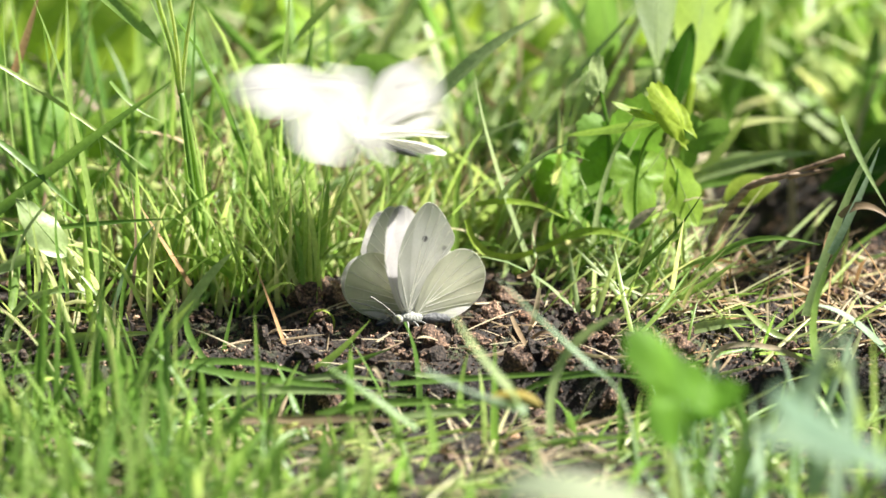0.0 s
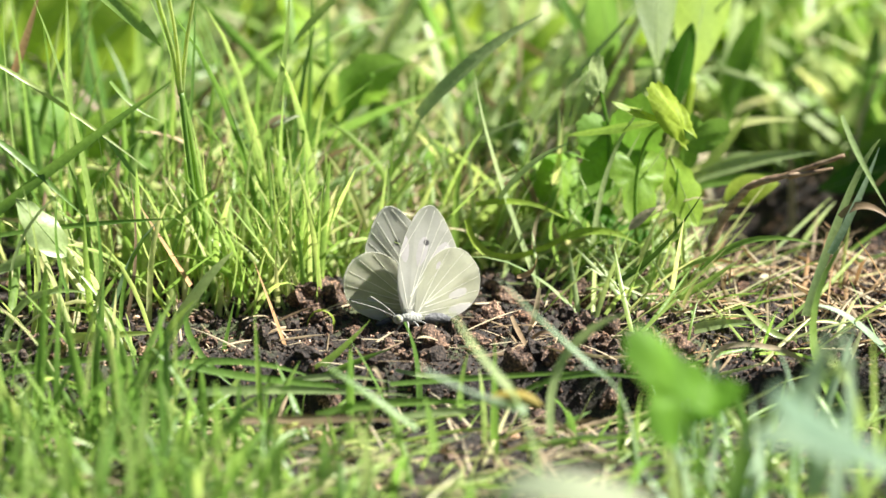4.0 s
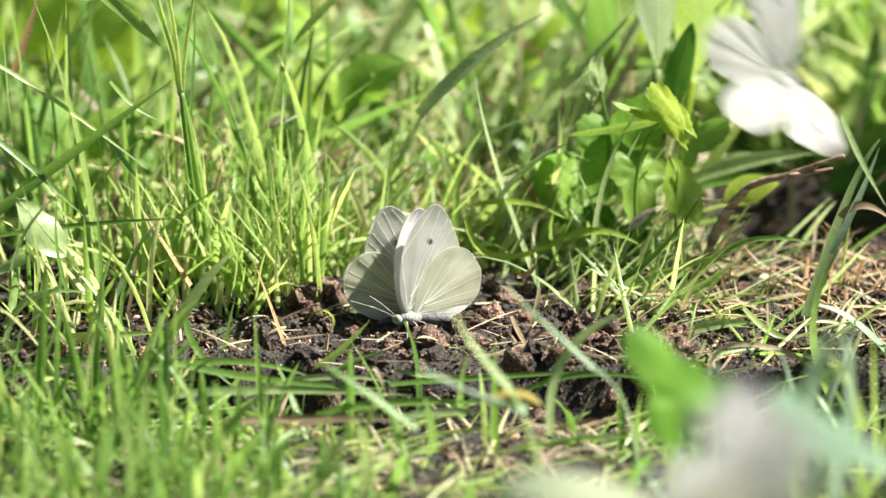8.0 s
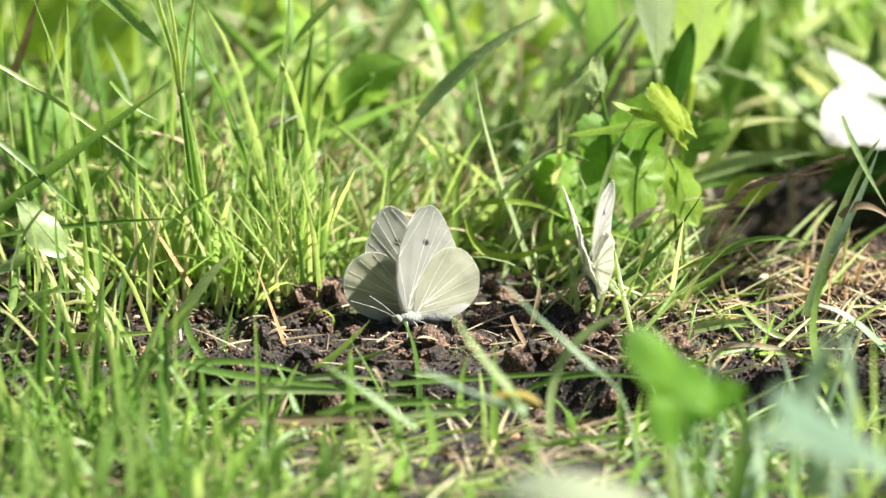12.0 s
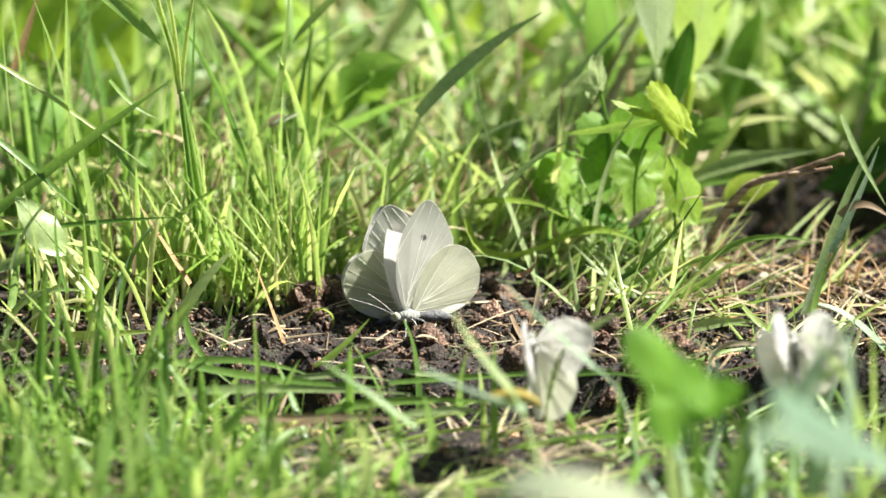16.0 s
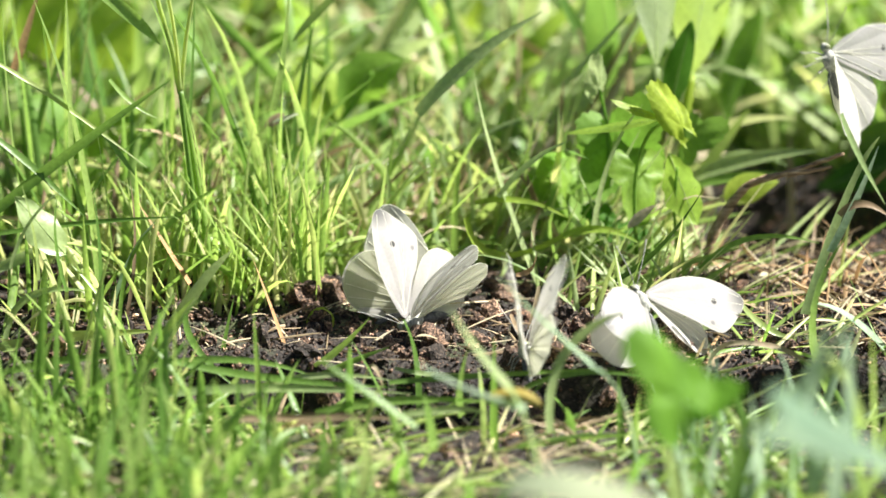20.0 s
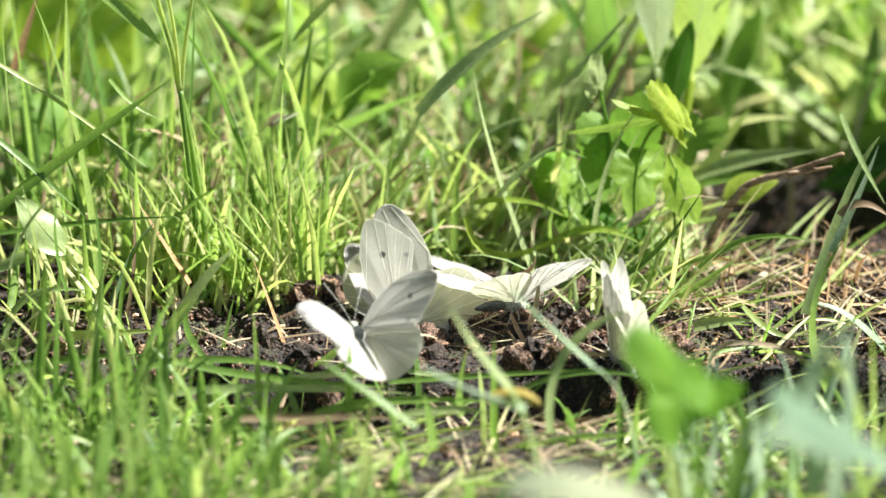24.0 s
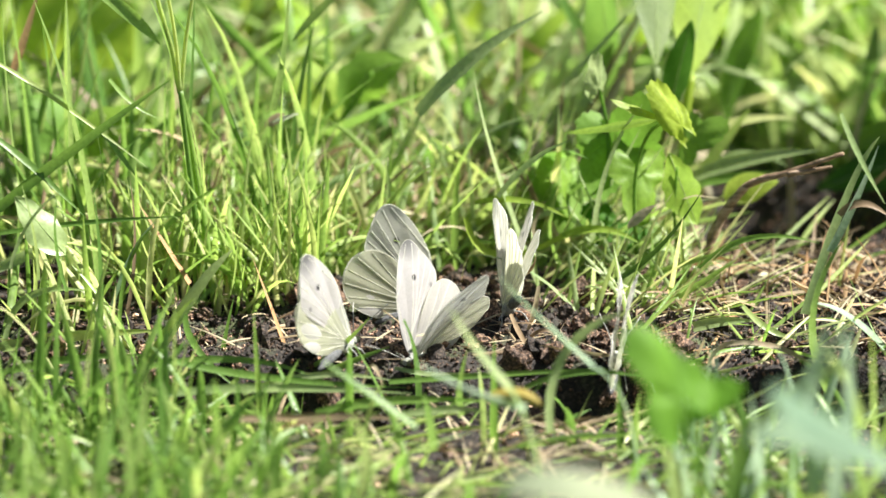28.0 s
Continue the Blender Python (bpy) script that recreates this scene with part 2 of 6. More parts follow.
def ground_height(x, y):
    """Metres. A low bank of soil with a ragged front edge; turf behind it, trodden ground before it."""
    edge = -0.030 + 0.010 * noise.noise((x * 22, 3.1, 0.0)) + 0.004 * noise.noise((x * 90, 7.0, 0.0))
    k = smoothstep(edge - 0.005, edge + 0.004, y)
    near = math.exp(-((abs(x) / 0.4) ** 4)) * math.exp(-((abs(y) / 0.5) ** 4))
    z = -0.009 + 0.009 * k + 0.003 * smoothstep(-0.01, 0.03, y)
    rough = 0.0016 * noise.noise((x * 60, y * 60, 1.7)) + 0.0011 * noise.noise((x * 170, y * 170, 4.2)) + 0.0008 * noise.noise((x * 420, y * 420, 9.1))
    # groove added to make the dark band of shade under the bank's edge
    shade_trench = -0.010 * math.exp(-(((y - edge + 0.009) / 0.008) ** 2))
    hollow = -0.045 * math.exp(-((((x - 0.086) / 0.024) ** 2 + ((y - 0.106) / 0.030) ** 2) ** 2))
    return (z + rough * (1 + 0.6 * k) + hollow + shade_trench) * near


def ramp_axis(lo, hi, step, far):
    """Even steps from lo to hi, then ever longer ones out to far on both sides."""
    core = list(np.arange(lo, hi + step / 2, step))
    out, d, s = [], 0.0, step
    while d < far:
        s *= 1.28
        d += s
        out.append(d)
    return [lo - d for d in reversed(out)] + core + [hi + d for d in out]


def build_ground():
    xs = ramp_axis(-0.15, 0.15, 0.0011, 300.0)
    ys = ramp_axis(-0.24, 0.15, 0.0012, 300.0)
    verts = [(x, y, ground_height(x, y)) for y in ys for x in xs]
    w = len(xs)
    faces = [(j * w + i, j * w + i + 1, j * w + w + i + 1, j * w + w + i) for j in range(len(ys) - 1) for i in range(w - 1)]
    return tagged(mesh_object("ground", verts, faces, [ground_mat]), "dark crumbly soil with mossy patches between grass", "ground", kind="structure")


def lumps(name, places, sizes, mat, label, category, rng, fine=1, kind="stuff"):
    """Many irregular crumbs as one mesh."""
    t = bmesh.new()
    bmesh.ops.create_icosphere(t, subdivisions=fine, radius=1.0)
    base = np.array([v.co[:] for v in t.verts])
    tri = np.array([[v.index for v in f.verts] for f in t.faces])
    t.free()
    n = len(places)
    jit = rng.uniform(0.62, 1.3, (n, len(base), 1))
    if fine > 1:
        k = rng.normal(0, 2.2, (n, 6, 3))
        ph = rng.uniform(0, 6.28, (n, 6))
        jit = 1 + 0.13 * np.sin(np.einsum("vc,nkc->nvk", base, k) * 1.6 + ph[:, None]).sum(-1)[..., None] + rng.normal(0, 0.05, (n, len(base), 1))
    squash = rng.uniform(0.6, 1.2, (n, 1, 3))
    ang = rng.uniform(0, 6.28, n)
    v = base[None] * jit * squash * np.array(sizes)[:, None, None]
    c, s = np.cos(ang)[:, None], np.sin(ang)[:, None]
    v = np.stack([v[..., 0] * c - v[..., 1] * s, v[..., 0] * s + v[..., 1] * c, v[..., 2]], -1) + np.array(places)[:, None]
    f = tri[None] + (np.arange(n) * len(base))[:, None, None]
    ob = mesh_object(name, v.reshape(-1, 3).tolist(), f.reshape(-1, 3).tolist(), [mat], smooth=False)
    return tagged(ob, label, category, kind=kind)


def blades(name, spec, mat, label, category="grass", leafy=False, kind="stuff"):
    """Many grass blades, or small ovate leaves, as one mesh. spec columns: x, y, z, length, width, azimuth, lean, bend, twist (metres, radians)."""
    spec = np.array(spec)
    n, seg = len(spec), 6
    x, y, z, length, width, az, lean, bend, twist = spec.T
    s = np.linspace(0, 1, seg + 1)
    theta = lean[:, None] + bend[:, None] * s[None] ** 1.5
    step = length[:, None] / seg
    dh = np.sin(theta) * step
    dv = np.cos(theta) * step
    h = np.concatenate([np.zeros((n, 1)), np.cumsum(dh[:, :-1], 1)], 1)
    v = np.concatenate([np.zeros((n, 1)), np.cumsum(dv[:, :-1], 1)], 1)
    ca, sa = np.cos(az)[:, None], np.sin(az)[:, None]
    centre = np.stack([x[:, None] + h * ca, y[:, None] + h * sa, z[:, None] + v], -1)
    fwd = np.stack([np.sin(theta) * ca, np.sin(theta) * sa, np.cos(theta)], -1)
    flat = np.stack([-sa * np.ones_like(theta), ca * np.ones_like(theta), np.zeros_like(theta)], -1)
    up = np.cross(fwd, flat)
    tw = twist[:, None] * s[None] + twist[:, None] * 0.5
    side = flat * np.cos(tw)[..., None] + up * np.sin(tw)[..., None]
    nor = np.cross(fwd, side)
    taper = (0.75 + 0.5 * s - 0.2 * s * s) * np.clip((1 - s ** 3.2), 0.03, 1)
    if leafy:
        taper = np.clip(np.sin(np.pi * s ** 0.8) ** 0.7, 0.04, 1)
    half = 0.5 * width[:, None] * taper[None]
    a = centre - side * half[..., None]
    b = centre + nor * (half * 0.45)[..., None]
    c = centre + side * half[..., None]
    verts = np.stack([a, b, c], 2).reshape(-1, 3)
    rows = np.arange(seg)
    q = []
    for k in (0, 1):
        q.append(np.stack([rows * 3 + k, rows * 3 + k + 1, rows * 3 + k + 4, rows * 3 + k + 3], -1))
    q = np.concatenate(q, 0)
    f = (q[None] + (np.arange(n) * (seg + 1) * 3)[:, None, None]).reshape(-1, 4)
    ob = mesh_object(name, verts.tolist(), f.tolist(), [mat])
    return tagged(ob, label, category, kind=kind)


def bezier3(b, m, t, k):
    """A curve from b to t that passes m half-way."""
    c = 2 * m - 0.5 * (b + t)
    return (1 - k) ** 2 * b + 2 * k * (1 - k) * c + k * k * t


LOOKS = {
    "fresh": (grass_fresh, "slender fresh green grass blade rising from turf"),
    "dark": (grass_shaded, "dark green shaded grass blade among lighter grass"),
    "light": (grass_light, "light yellow-green grass blade in full sun"),
    "pale": (grass_pale, "pale sunlit green grass blade with a soft sheen"),
    "blue": (grass_blue, "bluish pale green grass blade near the soil bank"),
    "lime": (leaf_lime, "yellow-green curling grass stem in sunlight"),
    "tan": (straw_tan, "dry orange-tan grass stalk leaning over soil"),
    "straw": (straw_pale, "bleached dry straw stalk lying in grass"),
}


def blade(look_name, b, m, t, w, face=0.0, tip=0.06, root=0.75):
    """One grass blade, millimetres: root, middle and tip of its mid-line, and its width. face: turn of the flat about its length."""
    b, m, t = (Vector(p) * MM for p in (b, m, t))
    mat, label = LOOKS[look_name]
    seg = 9
    verts, faces = [], []
    for i in range(seg + 1):
        k = i / seg
        p = bezier3(b, m, t, k)
        fwd = (bezier3(b, m, t, min(1, k + 0.02)) - bezier3(b, m, t, max(0, k - 0.02))).normalized()
        side = fwd.cross(Vector((0.7, -0.7, 0.65))).normalized()
        side = (Matrix.Rotation(radians(face) + 0.35 * math.sin(k * 2.2), 3, fwd) @ side).normalized()
        nor = side.cross(fwd)
        half = 0.5 * w * MM * (root + (1 - root) * min(1, k * 3)) * max(tip, 1 - k ** 3.0)
        verts += [p - side * half, p - nor * half * 0.35, p + side * half]
        if i:
            o = (i - 1) * 3
            faces += [(o, o + 1, o + 4, o + 3), (o + 1, o + 2, o + 5, o + 4)]
    name = {"tan": "dry_stalk", "straw": "straw"}.get(look_name, "long_grass")
    return tagged(mesh_object(name, verts, faces, [mat]), label, "grass", {"tan": "dry stalks", "straw": "dry stalks"}.get(look_name, "grass blades"), "thing")


def stem(name, points, r0, r1, mat, parent=None, sides=6, rough=0.0):
    """A round tapering stem through points (mm)."""
    pts = [Vector(p) * MM for p in points]
    line = []
    for i in range(len(pts) - 1):
        p0, p1, p2, p3 = pts[max(0, i - 1)], pts[i], pts[i + 1], pts[min(len(pts) - 1, i + 2)]
        for k in range(6):
            u = k / 6
            line.append(0.5 * ((2 * p1) + (p2 - p0) * u + (2 * p0 - 5 * p1 + 4 * p2 - p3) * u * u + (3 * p1 - p0 - 3 * p2 + p3) * u ** 3))
    line.append(pts[-1])
    verts, faces = [], []
    n = len(line)
    for i, p in enumerate(line):
        fwd = (line[min(n - 1, i + 1)] - line[max(0, i - 1)]).normalized()
        a = fwd.cross(Vector((0.3, -1, 0.2))).normalized()
        b = fwd.cross(a)
        r = (r0 + (r1 - r0) * i / (n - 1)) * MM
        for k in range(sides):
            g = 6.2832 * k / sides
            rr = r * (1 + rough * noise.noise(p * 400 + Vector((k, 0, 0))))
            verts.append(p + (a * math.cos(g) + b * math.sin(g)) * rr)
        if i:
            o = (i - 1) * sides
            faces += [(o + k, o + (k + 1) % sides, o + sides + (k + 1) % sides, o + sides + k) for k in range(sides)]
    faces.append(tuple(range(sides))[::-1])
    faces.append(tuple((n - 1) * sides + k for k in range(sides)))
    return mesh_object(name, verts, faces, [mat], parent)


def leaf(name, b, m, t, w, mat, parent=None, face=0.0, teeth=0.0, count=5, fold=0.12, wave=0.03, belly=0.45, up=0.6):
    """One broad leaf, millimetres, with a mid-rib fold, waved surface and toothed or lobed margin."""
    b, m, t = (Vector(p) * MM for p in (b, m, t))
    seg, across = 22, 4
    verts, faces = [], []
    for i in range(seg + 1):
        k = i / seg
        p = bezier3(b, m, t, k)
        fwd = (bezier3(b, m, t, min(1, k + 0.02)) - bezier3(b, m, t, max(0, k - 0.02))).normalized()
        side = fwd.cross(Vector((0.45, -0.8, up))).normalized()
        side = (Matrix.Rotation(radians(face), 3, fwd) @ side).normalized()
        nor = side.cross(fwd)
        e = math.log(0.5) / math.log(belly)
        shape = max(0.03, math.sin(math.pi * k ** e) ** 0.75) * (1 - teeth * (0.5 + 0.5 * math.cos(6.2832 * count * k + 0.4)))
        half = 0.5 * w * MM * shape
        for j in range(-across, across + 1):
            u = j / across
            lift = fold * abs(u) * half + wave * w * MM * math.sin(9 * k + 2.5 * u) * abs(u)
            verts.append(p + side * half * u - nor * lift)
        if i:
            r = 2 * across + 1
            o = (i - 1) * r
            faces += [(o + j, o + j + 1, o + r + j + 1, o + r + j) for j in range(r - 1)]
    ob = mesh_object(name, verts, faces, [mat], parent)
    rib = [bezier3(b, m, t, i / 6) / MM for i in range(7)]
    r = min(0.4, 0.014 * w)
    stem("midrib", rib, r, r * 0.3, grass_pale, ob, 6)
    return ob


def lobed_leaf(name, b, t, w, mat, parent=None, tilt=0.5, lobes=5, deep=0.45, sharp=1.0):
    """One palmate leaf, millimetres: stalk end, tip of the middle lobe, full width; waved, with pointed lobes."""
    b, t = Vector(b) * MM, Vector(t) * MM
    fwd = (t - b)
    long = fwd.length
    fwd.normalize()
    side = fwd.cross(Vector((0.4, -0.8, tilt))).normalized()
    nor = side.cross(fwd)
    rays, rings = 44, 7
    verts, faces = [b.copy()], []
    for r in range(1, rings + 1):
        q = r / rings
        for i in range(rays + 1):
            a = (2 * i / rays - 1) * 2.45
            wob = noise.noise(b * 900 + Vector((a * 1.7, 0, 0)))
            crest = abs(math.cos(a * (lobes - 1) / 4.9 * math.pi / 2 * 1.28)) ** sharp
            rad = (1 - deep + deep * crest) * (1 - 0.16 * abs(a)) * (1 + 0.12 * wob + 0.05 * math.sin(a * 23))
            x = math.cos(a) * rad * q * long
            y = math.sin(a) * rad * q * w * MM * 0.95
            z = 0.045 * long * math.sin(5 * q + 2.2 * a + wob * 3) * q - 0.06 * long * q * q * (0.3 + abs(math.sin(a)))
            verts.append(b + fwd * x + side * y + nor * z)
    for i in range(rays):
        faces.append((0, 1 + i, 2 + i))
        for r in range(rings - 1):
            o = 1 + r * (rays + 1) + i
            faces.append((o, o + rays + 1, o + rays + 2, o + 1))
    return mesh_object(name, verts, faces, [mat], parent)


# ---- butterflies ----
def spread(points, count):
    """Closed smooth outline through a few points."""
    pts = [Vector((x, y, 0)) * MM for x, y in points]
    n, out = len(pts), []
    for i in range(n):
        p0, p1, p2, p3 = pts[i - 1], pts[i], pts[(i + 1) % n], pts[(i + 2) % n]
        for k in range(count):
            u = k / count
            out.append(0.5 * ((2 * p1) + (p2 - p0) * u + (2 * p0 - 5 * p1 + 4 * p2 - p3) * u * u + (3 * p1 - p0 - 3 * p2 + p3) * u ** 3))
    return out


def wing(name, outline, veins, mirror, mats, parent, label):
    """A wing of two thin skins with raised veins between hinge and margin."""
    rim = spread(outline, 7)
    hub = Vector((0, 0, 0))
    rings, n = 9, len(rim)
    far = max(p.length for p in rim)

    def camber(p):
        d = p.length / far
        return 0.0013 * math.sin(2.6 * d) + 0.00034 * abs(math.sin(math.atan2(p.y, p.x) * 10.5)) * d

    verts, faces, slots = [], [], []
    for skin in (1, -1):
        base = len(verts)
        verts.append(hub + Vector((0, 0, skin * 0.00005)))
        for r in range(1, rings + 1):
            for p in rim:
                q = p * (r / rings)
                edge = 0.00006 if r < rings else 0.00002
                verts.append(Vector((q.x, q.y, camber(q) + skin * edge)))
        for k in range(n):
            a = base + 1 + k
            b = base + 1 + (k + 1) % n
            faces.append((base, a, b) if skin > 0 else (base, b, a))
            slots.append(0 if skin > 0 else 1)
            for r in range(rings - 1):
                o = r * n
                f = (a + o, a + o + n, b + o + n, b + o)
                faces.append(f if skin > 0 else f[::-1])
                slots.append(0 if skin > 0 else 1)
    if mirror:
        verts = [Vector((v.x, -v.y, v.z)) for v in verts]
        faces = [f[::-1] for f in faces]
    ob = mesh_object(name, verts, faces, mats, parent)
    ob.data.polygons.foreach_set("material_index", slots)
    steps = 8
    for ax, ay, bx, by in veins:
        a, b = Vector((ax, ay, 0)) * MM, Vector((bx, by, 0)) * MM
        across = (b - a).cross(Vector((0, 0, 1))).normalized()
        vv, vf = [], []
        for i in range(steps + 1):
            p = a.lerp(b, i / steps)
            w = 0.00015 * (1.3 - 0.7 * i / steps)
            z = Vector((0, 0, camber(p)))
            vv += [p + across * w + z, p + z + Vector((0, 0, 0.0002)), p - across * w + z, p + z - Vector((0, 0, 0.0002))]
            if i:
                j = (i - 1) * 4
                vf += [(j + k, j + (k + 1) % 4, j + 4 + (k + 1) % 4, j + 4 + k) for k in range(4)]
        if mirror:
            vv = [Vector((v.x, -v.y, v.z)) for v in vv]
            vf = [f[::-1] for f in vf]
        mesh_object("vein", vv, vf, [vein_mat], ob)
    # thin white tube added along the margin to paint its bright lit outline
    edge = [p for p in rim if p.length > 0.42 * far]
    start = max(range(len(edge)), key=lambda k: (edge[k] - edge[k - 1]).length)
    edge = edge[start:] + edge[:start]
    stem("fringe", [(p.x / MM, (-p.y if mirror else p.y) / MM, camber(p) / MM) for p in edge[::3]], 0.075, 0.075, vein_mat, ob, 4)
    return tagged(ob, label)


def ellipsoid(x, y, z, rx, ry, rz, taper=0.0, droop=0.0):
    bm = bmesh.new()
    bmesh.ops.create_uvsphere(bm, u_segments=14, v_segments=10, radius=1.0)
    for v in bm.verts:
        k = 1 + taper * v.co.x
        v.co = Vector((x + v.co.x * rx, y + v.co.y * ry * k, z + v.co.z * rz * k - droop * (v.co.x - 1) ** 2))
    return bm


FORE = [(0.4, 0.3), (1.6, 5), (1.4, 10), (0.2, 15), (-2.6, 20.5), (-6.2, 24.8), (-9.0, 26.3), (-11.2, 25.2), (-13.2, 22), (-15.0, 18), (-15.6, 15.2), (-14, 12.6), (-9, 7.6), (-3.5, 2.2)]
FORE_VEINS = [(0.2, 1, 0.6, 14), (0.6, 14, -8.5, 25.5), (0, 1, -10.6, 25.0), (0, 1, -12.4, 22.6), (-1, 4, -13.8, 20.0), (-1, 4, -14.7, 17.6), (-0.5, 1, -14.8, 14.8)]
HIND = [(0.3, -0.6), (-1.2, 5), (-4.5, 10.5), (-8.5, 14.2), (-12.8, 15.4), (-16.6, 14.0), (-19.0, 10.8), (-19.8, 7.2), (-18.9, 3.6), (-16.4, 0.8), (-12.5, -1.2), (-8, -2.2), (-3.5, -1.9)]
HIND_VEINS = [(-0.5, 0, -12.0, 14.8), (-0.5, 0, -15.8, 13.8), (-3, 2, -18.4, 11.0), (-3, 2, -19.3, 7.6), (-3, 1.4, -18.6, 4.2), (-1, 0, -16.2, 1.4), (-0.5, -0.4, -12.3, -0.8)]
HINGE = 0.0011


def build_butterfly():
    b = new("butterfly")
    part("thorax", ellipsoid(-0.0002, 0, 0, 0.0032, 0.0017, 0.0018), fur_pale, b, "furry pale grey thorax")
    part("abdomen", ellipsoid(-0.0078, 0, -0.0004, 0.0056, 0.00125, 0.0013, 0.3, 0.0004), fur_dark, b, "slim grey abdomen")
    head = part("head", ellipsoid(0.0036, 0, -0.0002, 0.0012, 0.0012, 0.0012), fur_pale, b, "small furry head")
    for s in (1, -1):
        part("eye", ellipsoid(0.0040, s * 0.0009, 0.0, 0.0007, 0.0005, 0.0008), eye_mat, head, "pale green compound eye")
        stem("antenna", [(4.2, s * 0.4, 0.6), (8.0, s * 2.2, 3.2), (12.0, s * 4.4, 5.2), (13.4, s * 5.0, 5.8)], 0.10, 0.16, limb_mat, head, 5)
        for k, (x0, x1) in enumerate(((1.6, 3.4), (0.2, -0.4), (-1.2, -4.4))):
            stem("leg", [(x0, s * 0.8, -1.0), ((x0 + x1) / 2, s * 2.6, -2.2), (x1, s * 3.4, -5.0), (x1 + 0.5, s * 3.8, -5.6)], 0.22, 0.12, limb_mat, b, 5)
        m = s < 0
        ob = wing("forewing", FORE, FORE_VEINS, m, [fore_upper, fore_under], b, "white forewing with grey tip and black spots")
        ob.matrix_basis = pose(0.001, s * HINGE, 0.0010, s * 80)
        ob = wing("hindwing", HIND, HIND_VEINS, m, [hind_upper, hind_under], b, "rounded cream-white hindwing with pale veins")
        ob.matrix_basis = pose(-0.0008, s * (HINGE + 0.00025), 0.0008, s * 80)
    return tagged(b, "white butterfly with black wing spots on damp soil", "butterfly", "butterflies")


def fly(b, rows):
    """Key a butterfly and its wings. rows: seconds; x, y, z of the thorax (mm); heading, pitch, roll; raise of the left and
    the right wing pair from flat (degrees); forward sweep of the forewings; and, where they differ from the usual, forward
    sweep of the hindwings and their raise over the forewings."""
    walk(b, [(r[0], pose(r[1] * MM, r[2] * MM, r[3] * MM, 0, 0, r[4]) @ pose(0, 0, 0, 0, -r[5], 0) @ pose(0, 0, 0, r[6])) for r in rows])
    for ob in b.children:
        kind = ob.name.split(".")[0]
        if kind not in ("forewing", "hindwing"):
            continue
        s = 1 if ob.matrix_basis.translation.y > 0 else -1
        at = ob.matrix_basis.translation.copy()
        keys = []
        for r in rows:
            up = r[7] if s > 0 else r[8]
            sweep = r[9]
            if kind == "hindwing":
                sweep, up = (r[10], up + r[11]) if len(r) > 10 else (r[9] * -0.15, up)
            keys.append((r[0], pose(at.x, at.y, at.z, s * up) @ pose(0, 0, 0, 0, 0, -s * sweep)))
        walk(ob, keys)


# ---- ground and turf ----
rng = np.random.default_rng(11)
build_ground()


def scatter(count, x0, x1, y0, y1, length, width, lean, bend, az=None, keep=None, sink=0.001):
    out = []
    while len(out) < count:
        x, y = rng.uniform(x0, x1), rng.uniform(y0, y1)
        if keep is not None and rng.uniform() > keep(x, y):
            continue
        a = rng.uniform(0, 6.283) if az is None else rng.normal(az[0], az[1])
        out.append((x, y, ground_height(x, y) - sink, rng.uniform(*length), rng.uniform(*width), a,
                    abs(rng.normal(lean[0], lean[1])), rng.normal(bend[0], bend[1]), rng.normal(0, 0.7)))
    return out


def in_hollow(x, y):
    return ((x - 0.082) / 0.036) ** 2 + ((y - 0.105) / 0.042) ** 2 < 1


def bare(x, y):
    """How open the turf is: 0 on the bare soil bank, 1 in the grass."""
    if in_hollow(x, y):
        return 0.0
    k = smoothstep(0.028, 0.05, y - 0.012 * noise.noise((x * 40, 0, 5)))
    if x > 0.045:
        k = max(k * smoothstep(0.14, 0.17, y), 0.08)
    if abs(x + 0.010) < 0.024 and y < 0.045:
        return 0.0
    if x < -0.072:
        k = max(k, 0.5 * smoothstep(-0.072, -0.085, x))
    return k


def turf(x, y):
    """Turf thins out round the broad-leaved plants and the hollow."""
    if in_hollow(x, y):
        return 0.0
    if x > 0.028 and y < 0.20:
        return 0.06 if y < 0.15 else 0.3
    return 1.0


def tufts(rows, mat, label, cell=0.016):
    """Blades gathered by where they root: each tuft a thing, each blade a part of it."""
    by = collections.defaultdict(list)
    for r in rows:
        by[round(r[0] / cell), round(r[1] / cell)].append(r)
    for key in sorted(by):
        root = by[key][0]
        tuft = tagged(new("grass_tuft"), label, "grass", "grass tufts", "thing")
        tuft.location = root[:3]
        for r in by[key]:
            r = (r[0] - root[0], r[1] - root[1], r[2] - root[2], *r[3:])
            ob = blades("blade", [r], mat, "", "", False, "")
            ob.parent = tuft


# turf behind the bank
blades("turf_grass", scatter(560, -0.15, 0.15, 0.09, 0.42, (0.035, 0.095), (0.0026, 0.0078), (0.75, 0.4), (0.7, 0.6), None, turf), grass_far, "dense sunlit green grass behind the soil bank")
blades("turf_grass", scatter(700, -0.2, 0.22, 0.38, 0.85, (0.06, 0.15), (0.003, 0.008), (0.5, 0.3), (0.6, 0.5), None, lambda x, y: 1.0 if x < 0.03 else 0.25), grass_far, "tall sunlit grass further back")
blades("turf_grass", scatter(420, 0.02, 0.30, 0.20, 0.60, (0.02, 0.05), (0.003, 0.008), (0.9, 0.3), (0.5, 0.5)), grass_light, "low bright grass behind the hollow")
blades("turf_leaves", scatter(650, -0.16, 0.16, 0.09, 0.5, (0.010, 0.026), (0.005, 0.012), (0.9, 0.4), (0.5, 0.5), None, turf, -0.012), grass_far, "small broad weed leaves among the grass", "weeds", True)
